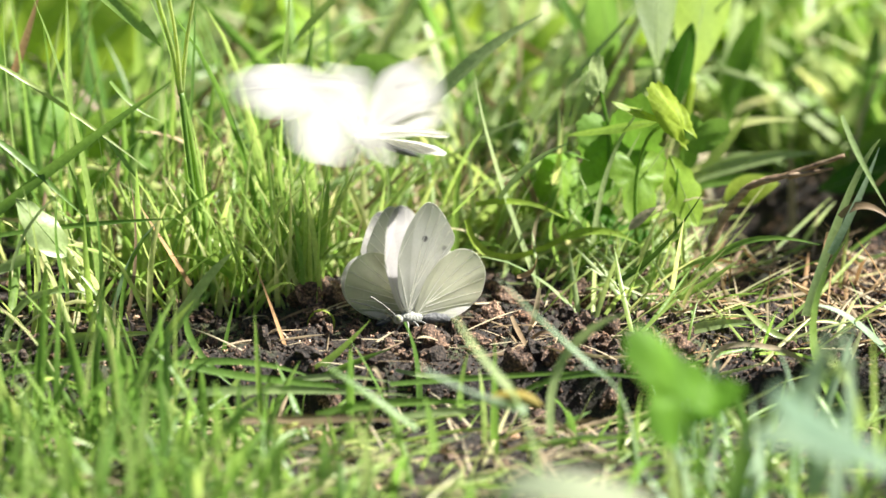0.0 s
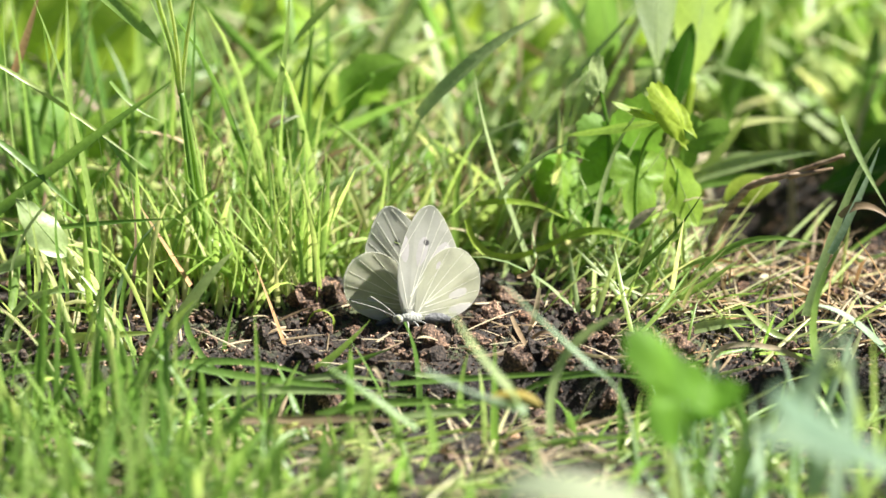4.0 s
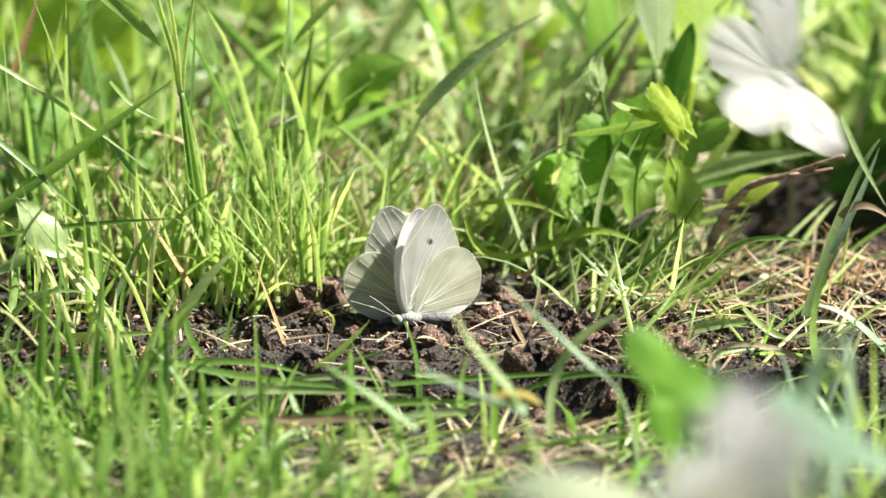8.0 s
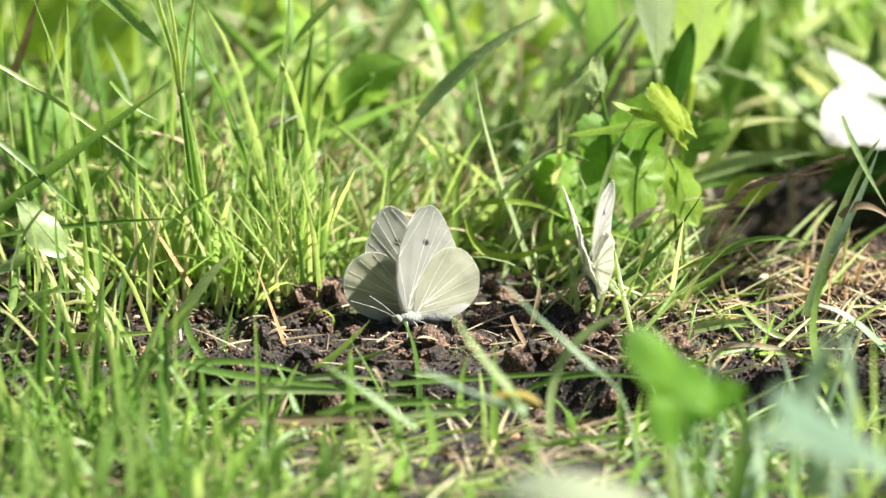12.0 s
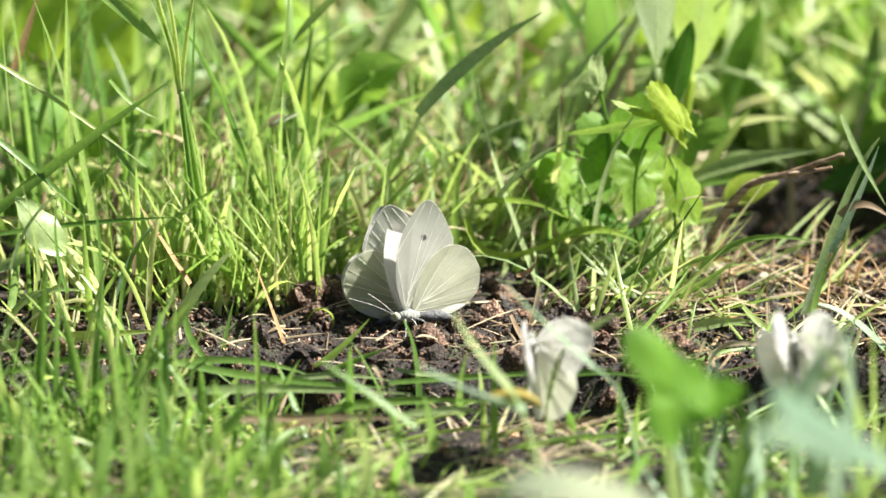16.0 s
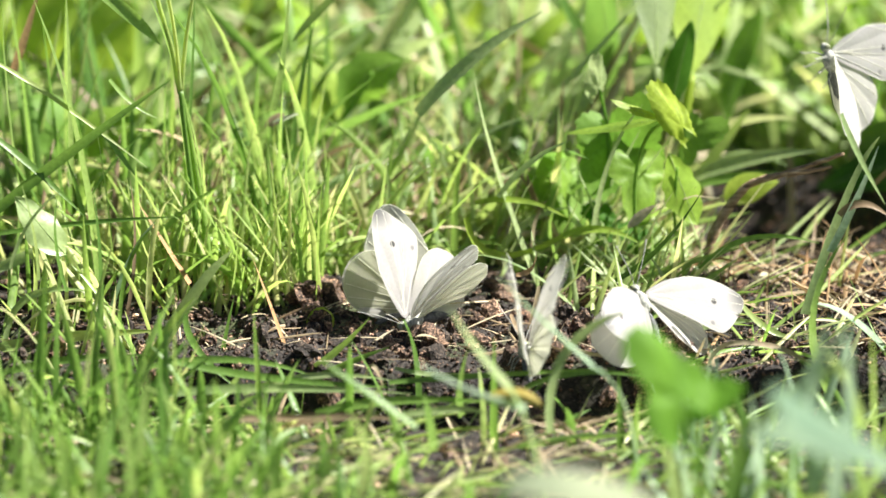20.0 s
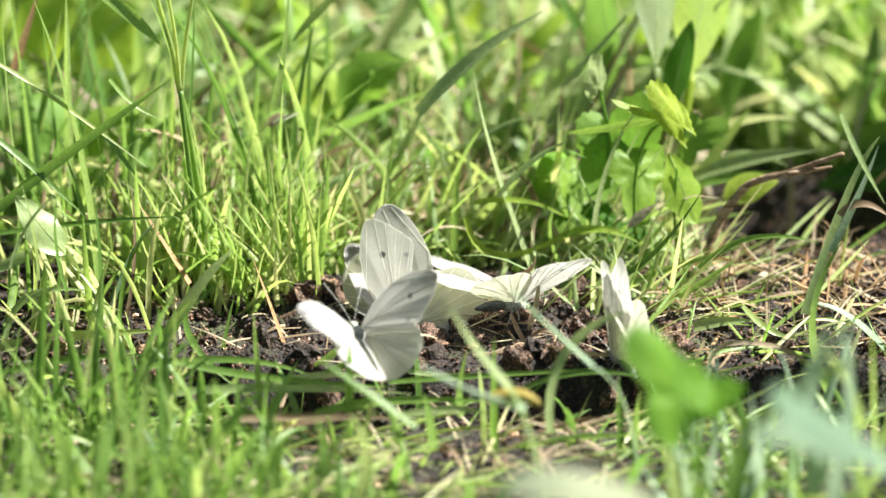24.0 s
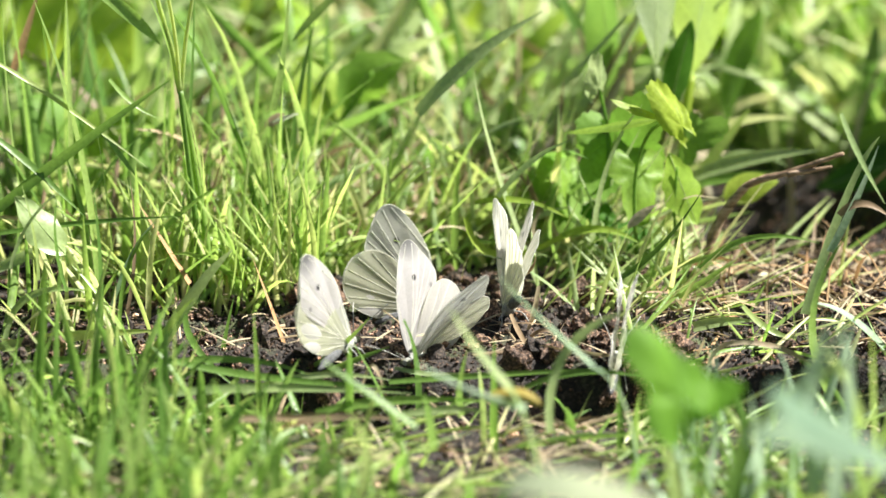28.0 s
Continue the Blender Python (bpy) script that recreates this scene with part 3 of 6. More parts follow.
blades("turf_leaves", scatter(150, -0.16, 0.16, 0.12, 0.5, (0.02, 0.04), (0.008, 0.018), (0.5, 0.3), (0.5, 0.5), None, turf, -0.02), leaf_lime, "bright broad weed leaves among the grass", "weeds", True)
blades("turf_straw", scatter(260, -0.16, 0.16, 0.08, 0.5, (0.02, 0.06), (0.001, 0.003), (0.9, 0.4), (0.4, 0.4), None, None, -0.015), straw_pale, "dry straw caught in the turf", "straw")
blades("leaning_grass", scatter(480, -0.16, 0.16, 0.09, 0.42, (0.04, 0.10), (0.0026, 0.0085), (0.75, 0.2), (0.35, 0.4), (0.2, 0.7), turf), grass_pale, "pale sunlit grass blades leaning over in the turf")
blades("turf_straw", scatter(160, 0.03, 0.16, 0.26, 0.5, (0.03, 0.06), (0.0015, 0.0035), (0.8, 0.3), (0.4, 0.4), (0.4, 0.7), None, -0.02), straw_pale, "bleached dry blades in the turf", "straw")
blades("turf_straw", scatter(190, -0.11, 0.05, 0.03, 0.12, (0.012, 0.035), (0.0008, 0.0022), (1.0, 0.35), (0.4, 0.4), None, bare, -0.008), straw_pale, "bleached straw among short grass", "straw")
blades("meadow_grass", scatter(5000, -2.5, 2.5, 0.8, 5.0, (0.10, 0.25), (0.006, 0.012), (0.4, 0.25), (0.6, 0.5)), grass_far, "meadow grass beyond the turf")


def around(x, y):
    """The meadow closes round the spot, but not over it."""
    if abs(x) < 0.21 and -0.45 < y < 0.8:
        return 0.0
    return 0.0 if abs(x) < 0.1 and y < -1.1 else 1.0


blades("meadow_grass", scatter(12000, -1.8, 1.8, -2.2, 0.9, (0.03, 0.065), (0.003, 0.007), (0.5, 0.3), (0.6, 0.5), None, around), grass_far, "short meadow grass round the bare soil")
blades("short_grass", scatter(260, -0.076, -0.024, 0.012, 0.05, (0.014, 0.045), (0.0008, 0.0020), (0.3, 0.3), (0.4, 0.5), None, lambda x, y: 1.0 if x < -0.03 or y > 0.035 else 0.0), grass_light, "bright thin grass stems rooted in the bank")
blades("short_grass", scatter(420, -0.115, 0.05, -0.01, 0.11, (0.012, 0.048), (0.0011, 0.0032), (0.8, 0.45), (0.6, 0.7), None, bare), grass_light, "fine short grass along the soil bank")
tufts(scatter(62, -0.125, -0.03, 0.02, 0.08, (0.04, 0.085), (0.0012, 0.0028), (0.2, 0.18), (0.3, 0.35), None, bare), grass_fresh, "tuft of thin upright green grass blades")
tufts(scatter(34, -0.100, -0.068, -0.035, 0.02, (0.016, 0.045), (0.0012, 0.0028), (0.55, 0.35), (0.5, 0.45)), grass_light, "light green grass tuft beside the soil bank")
tufts(scatter(45, -0.10, -0.035, -0.15, -0.05, (0.018, 0.036), (0.0011, 0.0026), (0.4, 0.3), (0.4, 0.4)), grass_fresh, "low green grass tuft on trodden ground")
tufts(scatter(45, 0.05, 0.115, -0.15, -0.06, (0.016, 0.034), (0.0012, 0.0026), (0.3, 0.25), (0.4, 0.4)), grass_blue, "bluish green grass tuft on trodden ground")
blades("turf_leaves", scatter(170, 0.05, 0.16, 0.17, 0.40, (0.016, 0.034), (0.006, 0.012), (0.7, 0.4), (0.4, 0.5), None, None, -0.02), leaf_weed, "bright yellow-green weed leaves behind the hollow", "weeds", True)
blades("short_grass", scatter(70, 0.028, 0.06, 0.032, 0.072, (0.010, 0.024), (0.0009, 0.0020), (0.9, 0.35), (0.4, 0.4)), grass_pale, "pale short grass on the back of the bank")
blades("leaning_grass", scatter(300, 0.055, 0.16, 0.15, 0.34, (0.025, 0.07), (0.0025, 0.0065), (0.6, 0.3), (0.4, 0.4), (2.6, 1.2)), grass_light, "light sunlit grass leaning behind the hollow")
blades("leaning_grass", scatter(200, 0.04, 0.14, 0.15, 0.42, (0.04, 0.08), (0.003, 0.008), (0.8, 0.25), (0.35, 0.4), (2.7, 0.7)), grass_pale, "pale grass blades leaning over behind the hollow")
for count, mat, label in ((420, grass_pale, "pale sunlit grass leaning over"), (560, grass_light, "light green grass bent in all directions"), (190, straw_pale, "bleached dry grass in the turf")):
    blades("trampled_grass", scatter(count, -0.08, 0.065, 0.02, 0.14, (0.014, 0.05), (0.0008, 0.0026), (0.8, 0.35), (0.4, 0.6), (0.5, 1.0), bare), mat, label)


blades("short_grass", scatter(80, 0.022, 0.060, 0.004, 0.042, (0.012, 0.034), (0.0008, 0.0018), (0.85, 0.3), (0.3, 0.4), (0.5, 0.6)), grass_light, "light green grass blades leaning over the bank")
blades("short_grass", scatter(26, 0.03, 0.07, 0.004, 0.04, (0.014, 0.036), (0.0008, 0.0018), (0.9, 0.3), (0.3, 0.4), (2.6, 0.6)), grass_pale, "pale grass blades lying over the bank")


# ground before the bank
def front(x, y):
    left = smoothstep(-0.005, -0.06, x)
    if y > -0.045:
        return smoothstep(-0.07, -0.09, x)
    right = smoothstep(0.035, 0.085, x)
    return min(1.0, 0.10 + 0.9 * max(left, right * smoothstep(-0.075, -0.10, y)))


tufts(scatter(26, -0.102, -0.060, -0.10, -0.045, (0.028, 0.052), (0.0014, 0.0030), (0.3, 0.2), (0.35, 0.35)), grass_fresh, "taller green grass tuft before the soil bank")
blades("front_grass", scatter(90, -0.105, -0.03, -0.14, -0.06, (0.018, 0.036), (0.0012, 0.0028), (0.7, 0.4), (0.5, 0.5)), grass_fresh, "green grass blades crossing before the bank")
blades("front_grass", scatter(400, -0.115, 0.115, -0.20, -0.03, (0.010, 0.030), (0.0012, 0.0030), (0.6, 0.4), (0.5, 0.5), None, front), grass_fresh, "low green grass before the soil bank")
blades("front_grass", scatter(90, -0.11, 0.11, -0.28, -0.18, (0.010, 0.022), (0.0010, 0.0025), (0.5, 0.3), (0.5, 0.5)), grass_light, "near grass blades, low and green")
blades("cut_grass", scatter(380, -0.10, 0.09, -0.15, -0.042, (0.012, 0.04), (0.0006, 0.0016), (1.35, 0.12), (0.25, 0.2), (0.2, 0.9)), grass_light, "cut grass lying flat on trodden ground")
blades("cut_grass", scatter(150, 0.035, 0.125, -0.05, 0.06, (0.012, 0.035), (0.0007, 0.0016), (1.2, 0.25), (0.25, 0.3), (0.3, 0.8)), grass_light, "green grass stems lying over straw")


def strawy(x, y):
    if in_hollow(x, y):
        return 0.0
    return 0.25 + 0.75 * smoothstep(-0.005, 0.02, y)


blades("straw_litter", scatter(330, 0.045, 0.125, -0.045, 0.06, (0.005, 0.020), (0.0005, 0.0015), (1.25, 0.25), (0.3, 0.5), None, strawy, -0.0012), straw_pale, "dry pinkish straw litter on soil", "straw")
blades("straw_litter", scatter(90, 0.05, 0.125, -0.03, 0.05, (0.005, 0.020), (0.0006, 0.0016), (1.2, 0.3), (0.3, 0.5), None, strawy, -0.0015), straw_tan, "tan dry straw litter on soil", "straw")
blades("straw_litter", scatter(240, -0.10, 0.07, -0.20, -0.05, (0.006, 0.024), (0.0005, 0.0014), (1.25, 0.2), (0.3, 0.3), None, None, -0.0012), straw_pale, "dry straw strewn over trodden ground", "straw")
blades("straw_litter", scatter(320, -0.10, 0.05, -0.14, 0.03, (0.005, 0.018), (0.0004, 0.001), (1.35, 0.15), (0.2, 0.2), None, None, -0.0008), straw_pale, "scattered bits of dry straw", "straw")


def crumbs(count, x0, x1, y0, y1, lo, hi):
    at, size = [], []
    for _ in range(count):
        x, y = rng.uniform(x0, x1), rng.uniform(y0, y1)
        r = lo + (hi - lo) * rng.uniform() ** 3.5
        at.append((x, y, ground_height(x, y) + r * 0.3))
        size.append(r)
    return at, size


lumps("soil_crumbs", *crumbs(24000, -0.11, 0.11, -0.042, 0.045, 0.00014, 0.0008), soil_crumb, "fine dark brown crumbs of damp soil", "soil", rng)
lumps("soil_clods", *crumbs(1300, -0.115, 0.12, -0.042, 0.05, 0.0005, 0.0028), soil_crumb, "dark brown lumps of damp soil", "soil", rng, 2)
for place, size in zip(*crumbs(60, -0.085, 0.06, -0.036, 0.035, 0.0018, 0.0048)):
    tagged(lumps("soil_clod", [place], [size], soil_crumb, "clod of dark damp soil on the bank", "clod", rng, 3, "thing"), group="soil clods")
lumps("soil_crumbs", *crumbs(5000, 0.05, 0.125, 0.045, 0.145, 0.0003, 0.0014), soil_crumb, "dark crumbs of soil in the hollow", "soil", rng)
lumps("soil_crumbs", *crumbs(5000, -0.11, 0.12, -0.16, -0.04, 0.00016, 0.0010), soil_crumb, "scattered crumbs of drier soil", "soil", rng)
lumps("gravel", *crumbs(160, -0.11, 0.06, -0.10, 0.03, 0.0004, 0.0013), pebble_mat, "small pale stones in the soil", "gravel", rng, 2)


# ---- single blades, stalks and leaves ----
# the tall stalk and its neighbours
blade("pale", (-58.2, 25, 0.8), (-61.8, 25, 35.9), (-64.9, 25, 54.7), 2.13)
blade("fresh", (-61.4, 27, -2.8), (-63.3, 27, 31), (-66.2, 27, 52.8), 1.95)
blade("fresh", (-56.2, 26, 0.5), (-59.6, 26, 31.3), (-63.6, 26, 51.6), 1.95)
blade("pale", (-64.4, 24, -1.9), (-65.3, 24, 21.6), (-61.1, 24, 43.4), 1.60)
blade("fresh", (-64.8, 25, 53.3), (-68.1, 25, 67.7), (-73.8, 25, 82), 1.60)
blade("fresh", (-65, 26, 53), (-66.2, 26, 67.5), (-69.4, 26, 81.8), 1.24)
blade("fresh", (-63.3, 30, 44.8), (-62.1, 30, 63.7), (-61.5, 30, 80.9), 1.42)
blade("fresh", (-84.2, 20, 81.7), (-75.9, 20, 74.9), (-69.6, 20, 68.3), 3.54, 30)
blade("fresh", (-111.6, 0, 29.6), (-90.5, 0, 46.5), (-66.2, 0, 64.4), 2.97)
blade("fresh", (-109.8, 5, 67.8), (-94.7, 5, 58.1), (-72.5, 5, 40.9), 1.40)
blade("fresh", (-84.4, 5, -8.2), (-88.1, 5, 40.9), (-99.8, 5, 83.6), 3.33)
blade("fresh", (-92.9, 30, 30.2), (-93, 30, 56.4), (-93.5, 30, 80.9), 2.31)
blade("pale", (-121.6, 150, 30.8), (-97, 150, 34.3), (-73.2, 150, 30.8), 3.46)
blade("tan", (-108.9, 55, 53.4), (-105.4, 55, 63.7), (-101.7, 55, 75.4), 3.26)
blade("fresh", (-81.8, 10, 62), (-76.3, 10, 56.2), (-69.6, 10, 52), 1.40)
blade("fresh", (-97.9, -20, 19), (-98.8, -20, 30.3), (-101.6, -20, 43), 1.38)
blade("pale", (-104.6, -22, 22.4), (-100, -22, 33.7), (-91.9, -22, 42.2), 1.20)
blade("fresh", (-91.2, -18, 15.6), (-93.8, -18, 28.4), (-93, -18, 41.1), 1.55)
blade("fresh", (-109.8, 0, 49.9), (-100.2, 0, 42.2), (-88, 0, 30), 2.09)
blade("fresh", (-83.3, 20, 44.7), (-79.2, 20, 39.3), (-75.1, 20, 32.8), 1.59)
blade("fresh", (-109.9, -5, 26.6), (-87.7, -5, 29.5), (-63.6, -5, 31.1), 1.39)
blade("pale", (-111.3, 10, 13.4), (-102.8, 10, 17.3), (-92.9, 10, 22.4), 2.81)
blade("straw", (-77.8, 0, 4.8), (-75.6, 0, 22.1), (-76.6, 0, 39.6), 1.57)
blade("tan", (-62.3, 5, 11.3), (-68.9, 5, 22.2), (-74.9, 5, 32), 1.93)
blade("blue", (-81.8, -3, 5.7), (-76.6, -3, 20.1), (-70.1, -3, 29.5), 1.74)
blade("tan", (-37.6, -5, -5.3), (-41.9, -5, 7.7), (-46.4, -5, 20.3), 1.74)
blade("pale", (-73.7, -18, -7.3), (-61, -18, 14.2), (-50.9, -18, 26.1), 4.3)
blade("fresh", (-54.8, -15, -6.8), (-53, -15, 3.3), (-50.7, -15, 13.6), 2.07)
blade("fresh", (-84.5, -20, -1), (-82.8, -20, 19), (-84.5, -20, 43), 2.58)
blade("pale", (-107.3, -10, -1), (-101.5, -10, 11.9), (-85.6, -10, 13.4), 2.08)
blade("lime", (-67.7, 5, 3.4), (-71.8, 5, 10.7), (-73.4, 5, 16.5), 1.40)
blade("fresh", (-109.2, -20, 1.6), (-91.3, -20, 4.7), (-67.9, -20, 6.4), 3.10)
blade("fresh", (-108.1, -35, -0.6), (-90.4, -35, 3.3), (-69.9, -35, 4.5), 2.04)
blade("fresh", (-74.7, -25, -8.1), (-67.7, -25, 6.2), (-60, -25, 16.1), 3.09)
blade("fresh", (-34, 25, -8.1), (-36, 25, 9.6), (-31.6, 25, 30.1), 1.60)
blade("fresh", (-53, 30, -0.6), (-54.8, 30, 20), (-64.3, 30, 34.6), 1.42)
blade("fresh", (-49.2, 35, -2), (-44.7, 35, 21.6), (-54.4, 35, 48), 1.79)
blade("pale", (-44.6, 25, -2.2), (-43.3, 25, 18.4), (-42.2, 25, 35.9), 1.60)
blade("fresh", (-40.6, 60, -9), (-38.3, 60, 15.1), (-28.7, 60, 50.8), 2.54)
blade("fresh", (-26.8, 60, -12), (-20.9, 60, 9.1), (-7.1, 60, 37.5), 4.00)
blade("pale", (-21, 70, 9.4), (-12.2, 70, 26), (-3.5, 70, 42.5), 4.75)
# behind the butterflies
# pale colour here stands in for sun glare on a glossy blade
blade("pale", (-6.3, 46, 44.6), (8, 46, 59.2), (25.3, 46, 71), 4.32, -55)
blade("fresh", (-29.4, 100, 32.2), (-30.2, 100, 48.9), (-29.5, 100, 65.6), 2.98)
blade("fresh", (-42.5, 35, 48), (-39.5, 35, 63.9), (-38.3, 35, 79.8), 2.86)
blade("fresh", (-27.8, 60, 71.4), (-34.3, 60, 64.8), (-38.2, 60, 59.6), 2.18)
blade("pale", (26, 32, -1.2), (13.6, 32, 34.1), (7.9, 32, 58.9), 2.67)
blade("pale", (14, 26, 28), (21.8, 26, 36.8), (31.8, 26, 42.6), 1.76)
blade("lime", (8.2, 32, 25), (20.5, 32, 25.5), (32.1, 32, 20.6), 1.77)
blade("lime", (5.9, 30, 21.7), (13.5, 30, 12), (30.3, 30, 16.7), 2.29, tip=0.6)
blade("lime", (29.6, 31, 16.2), (40.1, 31, 18.4), (50, 31, 14.4), 2.11)
blade("dark", (30.8, 120, 59.7), (36.5, 120, 48.9), (41.4, 120, 38.2), 3.78)
blade("pale", (37.3, 33, 0.5), (40.4, 33, 30.5), (50.1, 33, 50), 2.62)
blade("fresh", (11, 60, 0.1), (25.5, 60, 12.1), (39.9, 60, 28.5), 7.26)
blade("fresh", (17.4, 110, -4.2), (32.4, 110, 11.3), (48.7, 110, 31.3), 7.88)
blade("pale", (40.7, 90, 27.8), (51, 90, 33.9), (62.7, 90, 36.1), 4.82)
blade("fresh", (48, 140, 36.6), (60.2, 140, 38.1), (69.2, 140, 44.4), 4.21)
# beside the hollow
blade("pale", (65, 70, 22.2), (79.5, 70, 26.9), (96.9, 70, 29), 4.02)
blade("fresh", (66, 60, 22.6), (77.5, 60, 24.9), (90.5, 60, 25.2), 2.54)
blade("pale", (88.7, -10, 7.6), (98.5, -10, 37.6), (106.2, -10, 52.4), 3.81)
blade("blue", (94.3, -15, 24.7), (100.9, -15, 38.9), (105.6, -15, 51.4), 3.11)
blade("pale", (96.1, -20, 60.6), (100.3, -20, 50.8), (107.1, -20, 38.1), 1.89)
blade("straw", (96.3, -15, 34.1), (102.3, -15, 37), (109.3, -15, 33), 2.07)
blade("fresh", (64.1, 15, 12.3), (76.7, 15, 20.3), (93.8, 15, 19), 1.59)
blade("fresh", (47.2, 10, -0.2), (58.4, 10, 6.4), (73.1, 10, 16), 2.46)
blade("dark", (42.7, 5, 12.1), (53.8, 5, 20.8), (64.3, 5, 35.5), 1.58)
blade("fresh", (41.8, 20, 5.1), (58.7, 20, 11.7), (75.6, 20, 16.8), 1.77)
blade("pale", (51.6, 15, 0.6), (65.6, 15, 9.4), (72.5, 15, 14.9), 1.59)
blade("pale", (57.8, -5, 1.6), (67.5, -5, 4.2), (77, -5, 4.5), 2.78)
blade("fresh", (73.6, -10, 9.8), (80.5, -10, 3.6), (88.8, -10, 1), 1.91)
blade("straw", (64.6, -30, -5.9), (66.1, -30, 4), (75.4, -30, 6), 1.54, tip=0.8)
blade("straw", (75.1, -30, 6), (83, -30, 4.2), (90.8, -30, -0.7), 1.54)
blade("fresh", (93.9, -30, -6.7), (89.4, -30, 13.2), (97.2, -30, 33), 4.44)
blade("blue", (107.5, -25, 3.3), (98, -25, 11.8), (89.7, -25, 14.7), 2.74)
blade("pale", (78.8, 170, 4), (91.1, 170, 16.8), (104.8, 170, 29.6), 6.62, -62)
blade("pale", (89.3, 190, -2.6), (104.9, 190, 10.4), (119.6, 190, 21.7), 7.49, -62)
blade("light", (96.4, 180, 9.6), (108.7, 180, 24.1), (120.9, 180, 36.9), 6.66, -62)
blade("pale", (75.4, 200, 16.1), (86.3, 200, 27.5), (98.7, 200, 38.8), 7.14, -62)
blade("pale", (100, 160, 3.3), (110.7, 160, 11.3), (122.9, 160, 19.2), 5.81, -62)
blade("light", (84.7, 165, 11.7), (95.5, 165, 15.6), (107.8, 165, 16.4), 5.05, -62)
blade("light", (58, 92, 21), (74, 90, 31), (92, 88, 33), 4.2, -40)
blade("lime", (66, 88, 12), (70, 88, 22), (76, 88, 29), 3.4, -40)
blade("pale", (69, 95, 17), (79, 93, 22.5), (90, 90, 20), 3.0, -40)
blade("light", (62, 84, 12), (72, 84, 26), (80, 84, 37), 3.2, -40)
blade("pale", (73.2, 165, 0.5), (86.1, 165, 18.0), (102.8, 165, 37.1), 6.5, -62)
blade("light", (68.7, 155, 10.9), (75.5, 155, 23.6), (86.1, 155, 36.2), 5.5, -62)
blade("pale", (80.0, 160, -3.1), (92.2, 160, 9.7), (110.5, 160, 19.2), 6.0, -62)
blade("pale", (85.8, 190, 23.3), (99.8, 190, 33.0), (118.5, 190, 39.4), 6.0, -62)
blade("light", (73.8, 150, 17.7), (83.7, 150, 23.2), (94.4, 150, 24.0), 4.5, -62)
blade("straw", (94.5, 180, 35.3), (99.2, 180, 30.5), (105.6, 180, 22.4), 4.31)
blade("light", (17.5, 120, 11.8), (29.5, 120, 24.3), (40, 120, 32), 5.66)
blade("pale", (-21.4, 100, 12.3), (-9.5, 100, 21.5), (6.8, 100, 26.1), 4.47)
blade("light", (-53.8, 90, 14.9), (-39, 90, 24), (-27.1, 90, 37.7), 4.44)
blade("pale", (-32.7, 70, 6.4), (-23.9, 70, 17), (-12.2, 70, 21.5), 2.92)
blade("light", (5.2, 60, 6.1), (12.5, 60, 16.6), (24, 60, 22.6), 3.27)
blade("light", (-48, 45, 7.1), (-37.9, 45, 16), (-20.6, 45, 17.5), 2.16)
blade("pale", (13.8, 45, 7.1), (20.9, 45, 16), (32.4, 45, 20.5), 2.34)
blade("blue", (73.7, -160, 24.1), (80.8, -160, 38.2), (84.3, -160, 49.7), 3.73)
blade("blue", (79.2, -170, 25.8), (81.4, -170, 39.8), (89.7, -170, 51.3), 4.01)
blade("fresh", (93, -150, 21), (87.7, -150, 34), (78.9, -150, 43.1), 3.44)
blade("blue", (88.2, -165, 23), (88.5, -165, 38.4), (85.2, -165, 51.1), 3.71)
blade("pale", (69, -155, 22.5), (78.8, -155, 31.6), (92.3, -155, 38), 3.43)
# before the bank
blade("fresh", (-72.5, -38, 2.1), (-49.4, -38, 4.2), (-30.4, -38, -0.3), 1.87)
blade("pale", (-47.9, -44, -2.5), (-30.3, -44, 2), (-11.4, -44, 0.6), 1.69)
blade("fresh", (-30, -60, -2.7), (-11.2, -60, 0.5), (12.8, -60, -0), 2.34)
blade("straw", (-37.7, -72, -2.5), (-23.1, -72, -0), (-8.5, -72, -0.9), 1.66)
blade("fresh", (19.7, -48, 0.1), (34.5, -48, 4), (50.7, -48, 2), 1.52)
blade("pale", (-11.4, -36, 1.5), (2.2, -36, -0.3), (19.9, -36, 0.8), 1.36)
blade("fresh", (-61.9, -30, 13.2), (-59.3, -30, 4.7), (-49.8, -30, -5.2), 2.05)
blade("lime", (-33.5, 5, -2.4), (-32.5, 5, 3.4), (-28.3, 5, 5.2), 1.23)
blade("lime", (-27.7, 5, -0.9), (-27.4, 5, 3.4), (-31.3, 5, 5.2), 1.05)
blade("straw", (-17.6, -34, 1.6), (-15.3, -34, -0.5), (-14.7, -34, -4), 0.85)
blade("straw", (21.6, -12, 2.4), (25.4, -12, 4.2), (27.8, -12, 1.7), 1.04)
blade("straw", (23.7, -5, 13.4), (22.4, -5, 6.2), (20.3, -5, 0.5), 1.56)
blade("straw", (16.7, -12, 8.2), (19.5, -12, 2.4), (23, -12, -3.3), 1.56)
blade("tan", (18.3, 5, 13.6), (21.8, 5, 15), (23.2, 5, 18.6), 1.40)
blade("pale", (25.2, -80, -1.5), (28.4, -80, 17.7), (42.8, -80, 28), 3.63)
blade("blue", (34.5, -105, 22.0), (22.0, -105, 34.0), (12.1, -105, 43.9), 3.2, 25)
blade("blue", (45.5, -98, -8), (42.0, -102, 12), (34.5, -105, 22.0), 2.6, 25, tip=0.8)
blade("pale", (15.3, -130, 24.2), (7.7, -130, 33.4), (1.4, -130, 43.3), 3.0)
blade("pale", (24, -124, -9), (20, -128, 12), (15.2, -130, 24.4), 2.4, tip=0.8)
